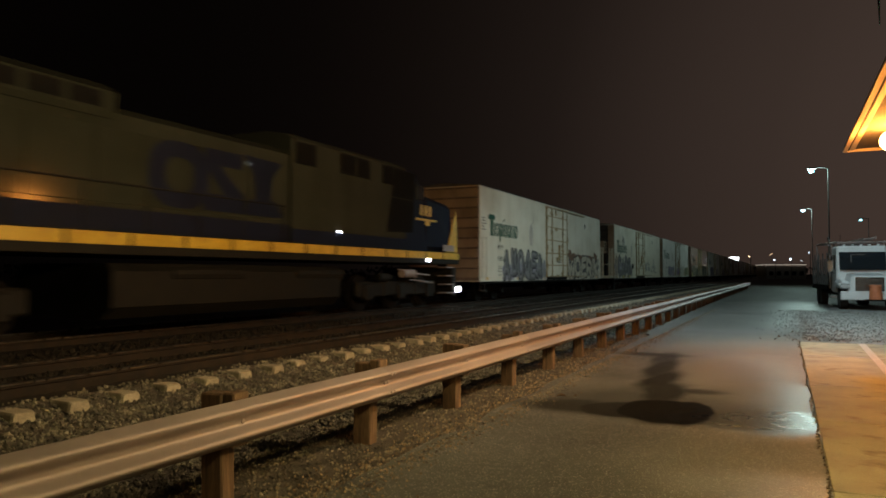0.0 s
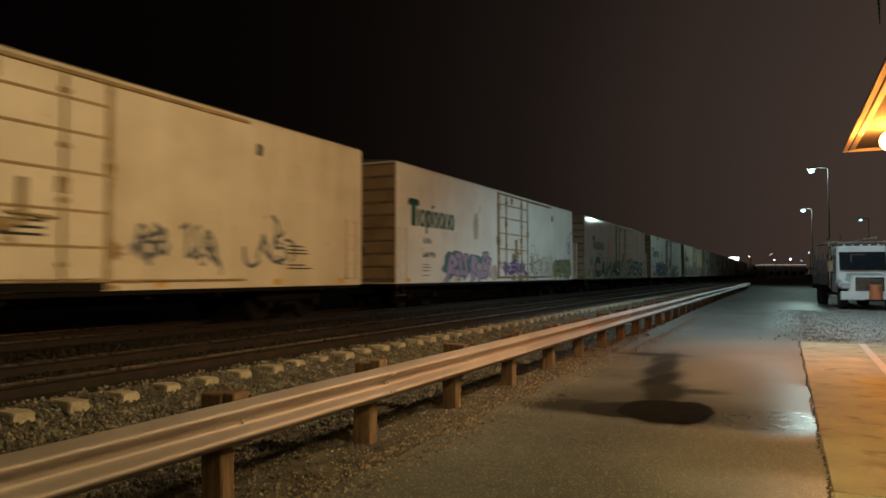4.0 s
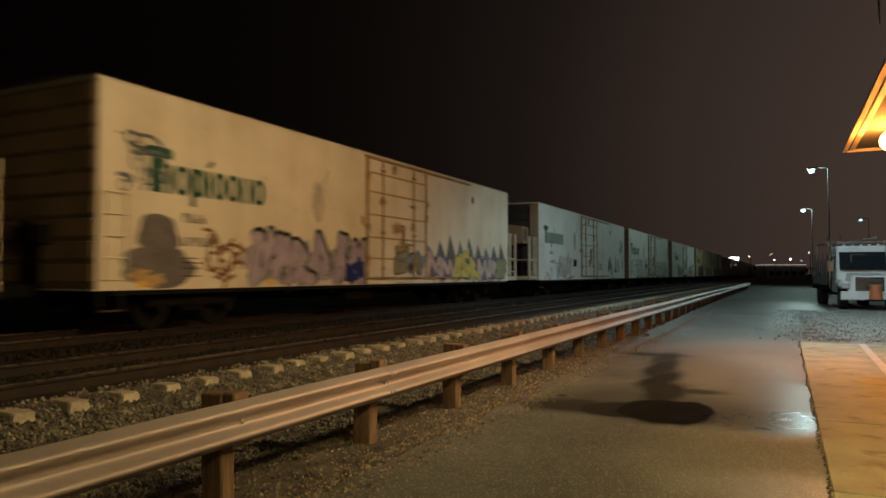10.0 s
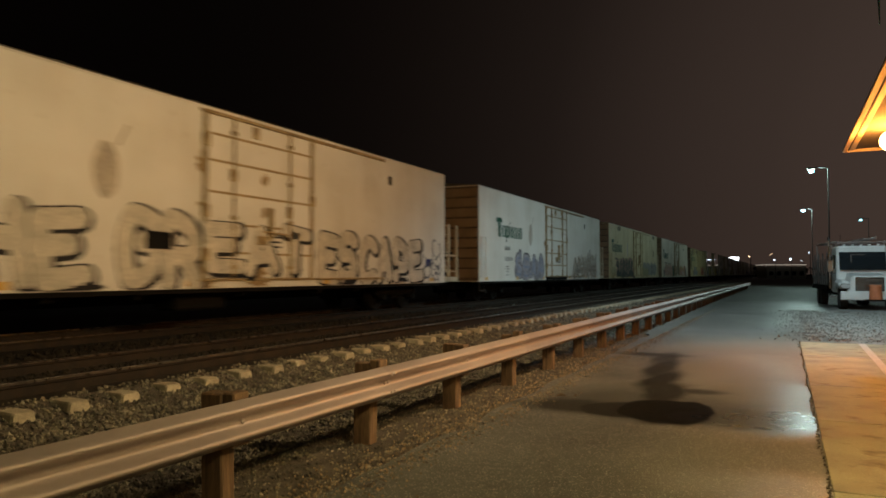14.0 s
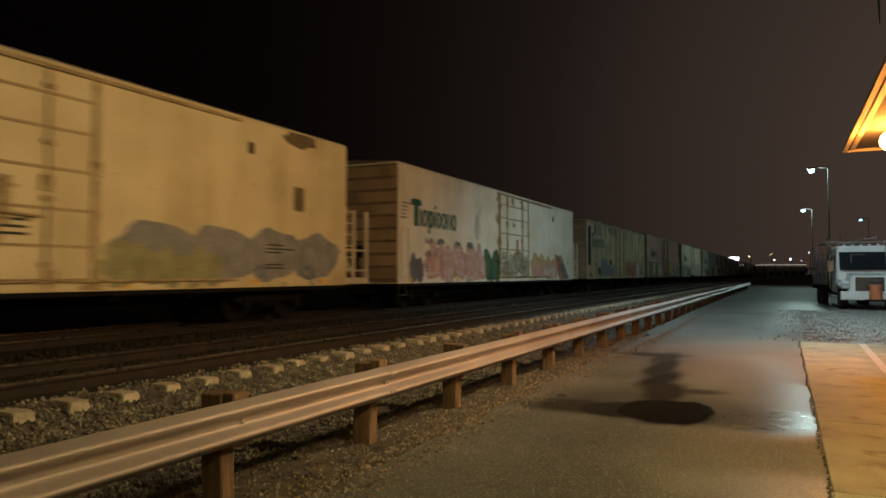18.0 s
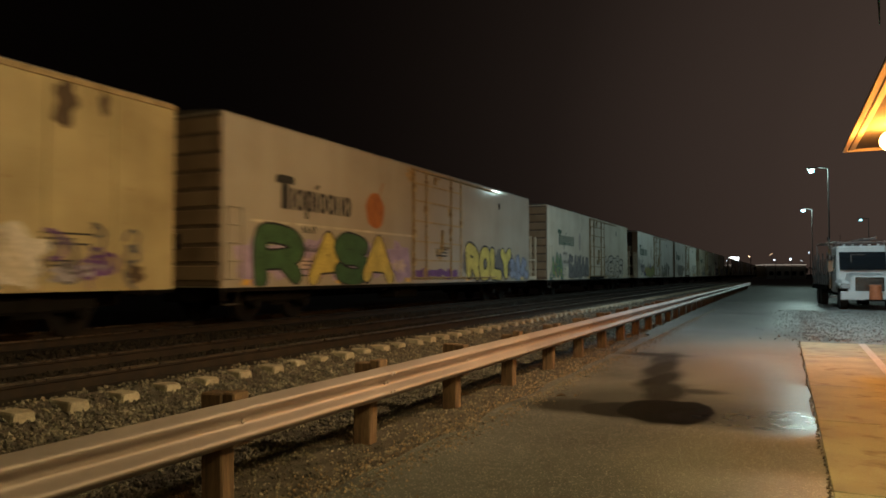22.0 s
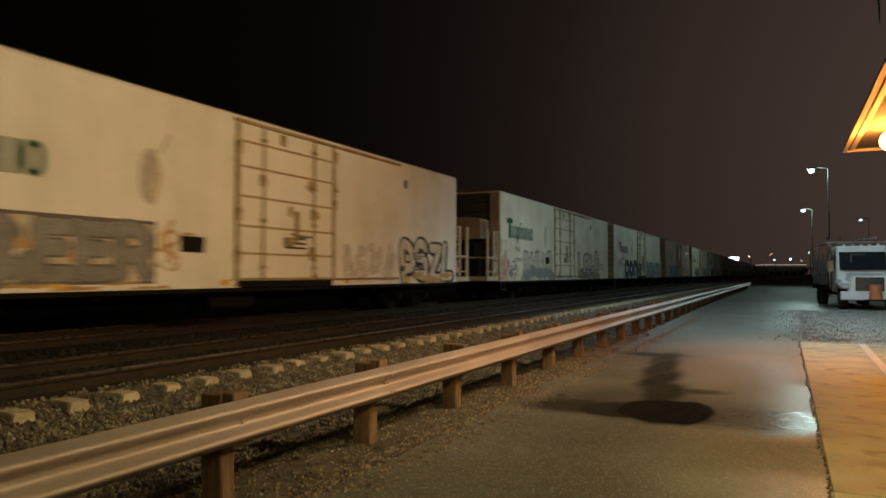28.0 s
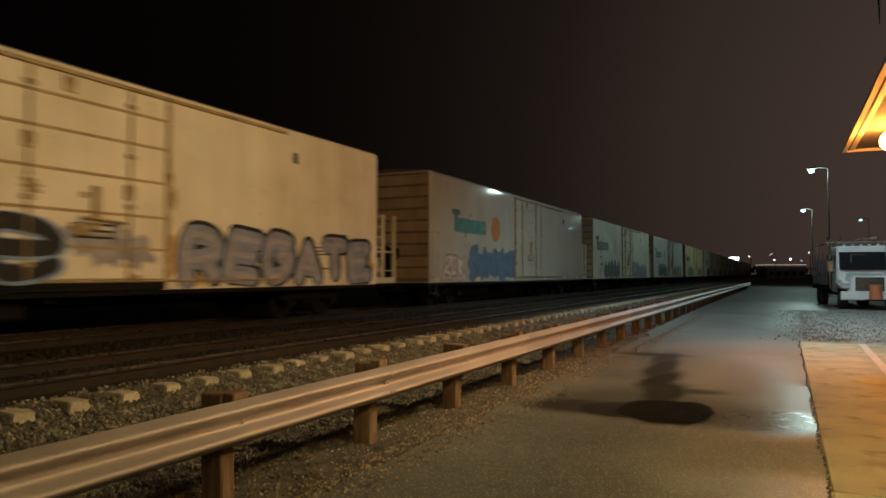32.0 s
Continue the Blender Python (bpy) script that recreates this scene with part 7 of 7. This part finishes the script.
def locomotive():
    loco = thing("locomotive", "dark grey and blue diesel locomotive with a yellow sill stripe", "locomotive", (FAR_TRACK, 23.4, RAIL_Z))
    CARS.append((loco, 23.4))

    def p(name, mat, build, label="", parent=None):
        bm = bmesh.new()
        build(bm)
        return part(name, bm, mat, parent or loco, label)

    p("frame", LOCO_DARK, lambda b: box(b, -1.50, 1.50, -22.2, -0.03, 1.45, 1.845, 0.01))
    for i in range(17):
        y = -22.1 + i * 1.30
        p("sill_stripe", LOCO_YELLOW, lambda b, y=y: box(b, 1.50, 1.512, y, y + 1.22, 1.62, 1.84, 0.003), "yellow sill stripe")
        p("stripe_gap", LOCO_DARK, lambda b, y=y: box(b, 1.49, 1.505, y + 1.225, y + 1.295, 1.62, 1.84))
    p("walkway", LOCO_DARK, lambda b: box(b, -1.49, 1.49, -22.1, -0.3, 1.846, 1.87))
    p("hood", LOCO_GREY, lambda b: extrude_profile(b, [(-1.4, 1.87), (1.4, 1.87), (1.4, 3.98), (1.1, 4.16), (-1.1, 4.16), (-1.4, 3.98)], -22.0, -9.7))
    p("hood_band", LOCO_BLUE, lambda b: box(b, 1.39, 1.408, -22.0, -9.7, 1.88, 2.28), "dark blue lower band")
    p("radiator", LOCO_GREY, lambda b: extrude_profile(b, [(-1.45, 3.85), (1.45, 3.85), (1.5, 3.95), (1.5, 4.32), (1.2, 4.5), (-1.2, 4.5), (-1.5, 4.32), (-1.5, 3.95)], -22.0, -14.7), "overhanging radiator section")
    for i in range(9):
        p("radiator_grille", DARK_HOLE, lambda b, i=i: box(b, 1.495, 1.51, -21.6 + i * 0.75, -21.0 + i * 0.75, 4.0, 4.28))
    for i in range(9):
        p("hood_door", LOCO_GREY, lambda b, i=i: box(b, 1.395, 1.415, -21.5 + i * 1.3, -20.3 + i * 1.3, 2.36, 3.7, 0.008))
    p("emblem_ring", LOCO_BLUE, lambda b: ring_band(b, -13.9, -12.35, 2.40, 3.72, 0.40, 1.424, 24, 2.8), "large dark blue painted ring")
    marks = [[(-12.45, 3.72), (-11.35, 3.72), (-11.35, 3.38), (-12.45, 3.38)], [(-12.45, 3.376), (-12.0, 3.376), (-11.3, 2.78), (-11.9, 2.78)], [(-12.5, 2.776), (-11.3, 2.776), (-11.3, 2.42), (-12.5, 2.42)],
             [(-11.3, 3.75), (-10.0, 3.70), (-10.35, 3.30), (-10.95, 3.30)], [(-10.95, 3.296), (-10.35, 3.296), (-10.4, 2.78), (-10.9, 2.78)], [(-11.1, 2.776), (-10.2, 2.776), (-9.95, 2.42), (-11.28, 2.42)]]
    for k, q in enumerate(marks):
        p("emblem_block", LOCO_BLUE, lambda b, k=k, q=q: b.faces.new([b.verts.new((1.424 + 0.0005 * k, y, z)) for y, z in q]), "large dark blue painted block")
    p("hood_light", GLOW_STEP, lambda b: box(b, 1.40, 1.425, -11.12, -11.02, 3.56, 3.60), "small white hood light")
    cab = p("cab", LOCO_GREY, lambda b: extrude_profile(b, [(-1.48, 1.87), (1.48, 1.87), (1.48, 4.38), (1.36, 4.50), (0.7, 4.62), (-0.7, 4.62), (-1.36, 4.50), (-1.48, 4.38)], -9.7, -4.0))
    p("cab_band", LOCO_BLUE, lambda b: box(b, 1.475, 1.488, -9.7, -4.0, 1.88, 2.2), "dark blue band", cab)
    for y0, y1 in ((-9.5, -8.78), (-7.54, -6.96), (-6.77, -6.19), (-5.36, -4.86)):
        w = p("window", BLACK, lambda b, y0=y0, y1=y1: box(b, 1.47, 1.50, y0 - 0.05, y1 + 0.05, 3.80, 4.34, 0.01), "", cab)
        p("pane", BLACK, lambda b, y0=y0, y1=y1: box(b, 1.50, 1.506, y0, y1, 3.84, 4.30), "", w)

    p("cab_door", BLACK, lambda b: b.faces.new([b.verts.new((1.491, y, z)) for y, z in ((-5.2, 2.36), (-3.55, 2.42), (-3.4, 4.30), (-4.72, 4.32))]), "black slanting door panel", cab)
    p("door_seam", LOCO_GREY, lambda b: box(b, 1.491, 1.496, -5.05, -3.5, 3.42, 3.45), "", cab)

    def cab_front(b):
        extrude_profile(b, [(-1.48, 1.87), (1.48, 1.87), (1.48, 4.0), (1.28, 4.4), (-1.28, 4.4), (-1.48, 4.0)], -3.995, -2.5)
        for v in b.verts:
            if v.co.y > -3 and v.co.z > 3.2:
                v.co.y -= 0.55
    p("cab_front", LOCO_BLUE, cab_front, "blue cab front")
    p("front_window", PANE, lambda b: box(b, 1.482, 1.492, -3.2, -2.75, 3.5, 3.95), "")
    p("window_post", LOCO_GREY, lambda b: box(b, 1.482, 1.50, -3.34, -3.24, 3.48, 4.1, 0.005))

    def nose(b):
        v = box(b, -1.42, 1.42, -2.6, -0.14, 1.87, 3.72, 0.16)
        for q in v:
            if q.co.y > -1.5 and q.co.z > 2.6:
                q.co.y -= 0.16
                q.co.z -= 0.14
                q.co.x *= 0.93
    p("nose", LOCO_BLUE, nose, "dark blue nose")

    def wedge(b):
        v = [b.verts.new(q) for q in ((1.425, -0.95, 1.88), (1.425, -0.06, 1.88), (1.425, -0.08, 2.6), (1.425, -0.16, 3.38))]
        w = [b.verts.new((q.co.x + 0.02, q.co.y, q.co.z)) for q in v]
        b.faces.new(v)
        b.faces.new(w[::-1])
        for i in range(4):
            b.faces.new((v[i], v[(i + 1) % 4], w[(i + 1) % 4], w[i]))
    p("nose_stripe", LOCO_YELLOW, wedge, "slanting yellow stripe at the nose edge")
    num = [bars(-2.75 + i * 0.3, 3.02, 0.2, 0.34) for i in range(3)] + [bars(-3.1, 2.85, 1.5, 0.07, 0.1), bars(-2.4, 2.7, 0.35, 0.16)]
    for q in num:
        p("number_bar", LOCO_YELLOW, lambda b, q=q: b.faces.new([b.verts.new((1.497, y - 0.3, z)) for y, z in q]), "plain yellow bar")
    p("step_plate", ZINC, lambda b: box(b, 1.45, 1.47, -1.25, -0.35, 1.90, 2.12, 0.005), "pale step plate")
    p("pilot", LOCO_DARK, lambda b: box(b, -1.45, 1.45, -0.5, -0.15, 0.30, 1.35, 0.04))
    for i in range(4):
        p("step", ZINC, lambda b, i=i: box(b, 1.15, 1.50, -1.05, -0.5, 0.42 + i * 0.3, 0.46 + i * 0.3))
    p("step_light", GLOW_STEP, lambda b: box(b, 1.40, 1.52, -0.16, 0.10, 0.46, 0.64, 0.03), "small white step light")
    p("ground_light", GLOW_STEP, lambda b: box(b, 1.46, 1.56, -2.60, -2.44, 1.51, 1.61, 0.02), "small white light over the truck")
    p("walkway_light", GLOW_STEP, lambda b: box(b, 1.49, 1.52, -7.72, -7.63, 2.19, 2.25, 0.01), "small white walkway light")
    p("fuel_tank", LOCO_DARK, lambda b: extrude_profile(b, [(-1.35, 0.5), (-1.1, 0.28), (1.1, 0.28), (1.35, 0.5), (1.35, 1.15), (1.2, 1.3), (-1.2, 1.3), (-1.35, 1.15)], -14.6, -7.4), "dark fuel tank")
    for y in (-13.2, -9.3):
        p("air_tank", LOCO_DARK, lambda b, y=y: rod(b, (1.22, y, 1.1), (1.22, y + 2.0, 1.1), 0.17, 12))
    for s in (-1, 1):
        p("handrail", LOCO_DARK, lambda b, s=s: rod(b, (s * 1.42, -22, 2.72), (s * 1.42, -9.8, 2.72), 0.02, 6))
    for i in range(10):
        p("handrail_post", LOCO_DARK, lambda b, i=i: rod(b, (1.42, -21.9 + i * 1.33, 1.68), (1.42, -21.9 + i * 1.33, 2.72), 0.016, 6))
    # pale parts added where the ground light glints on the truck
    for k, (a, z) in enumerate(((-4.2, 1.25), (-3.9, 1.05), (-3.4, 0.92), (-3.0, 1.12), (-2.7, 0.86))):
        p("brake_pipe", ZINC, lambda b, a=a, z=z: rod(b, (1.30, a, z), (1.34, a + 0.9, z - 0.05), 0.022, 6), "pale pipe over the truck")
    p("brake_cylinder", ZINC, lambda b: rod(b, (1.28, -3.9, 1.12), (1.28, -3.1, 1.12), 0.13, 12), "pale brake cylinder")
    cp = part("coupler", shared("coupler", m_coupler), BLACK, loco)
    cp.rotation_euler = (0, 0, math.pi)
    for y in (-3.7, -18.5):
        bogie(loco, y, (-1.95, 0.0, 1.95), 0.53, "loco")


freight_train()
locomotive()

# ---- what moves ----


def motions():
    times = [2.0 * i for i in range(17)]
    for ob, front in CARS:
        walk(ob, [(t, pose(FAR_TRACK, front - ran(t), RAIL_Z)) for t in times])
    # wheels: every wheelset of one size turns alike
    turns = {}
    for ob, kind in ROLLERS:
        if kind not in turns:
            r = 0.42 if kind == "car" else 0.53
            walk(ob, [(i / 30, Matrix.Rotation(ran(i / 30) / r, 4, "X")) for i in range(961)])
            turns[kind] = ob.animation_data
        else:
            ob.rotation_mode = "QUATERNION"
            keys = ob.animation_data_create()
            keys.action = turns[kind].action
            keys.action_slot = turns[kind].action_slot


motions()
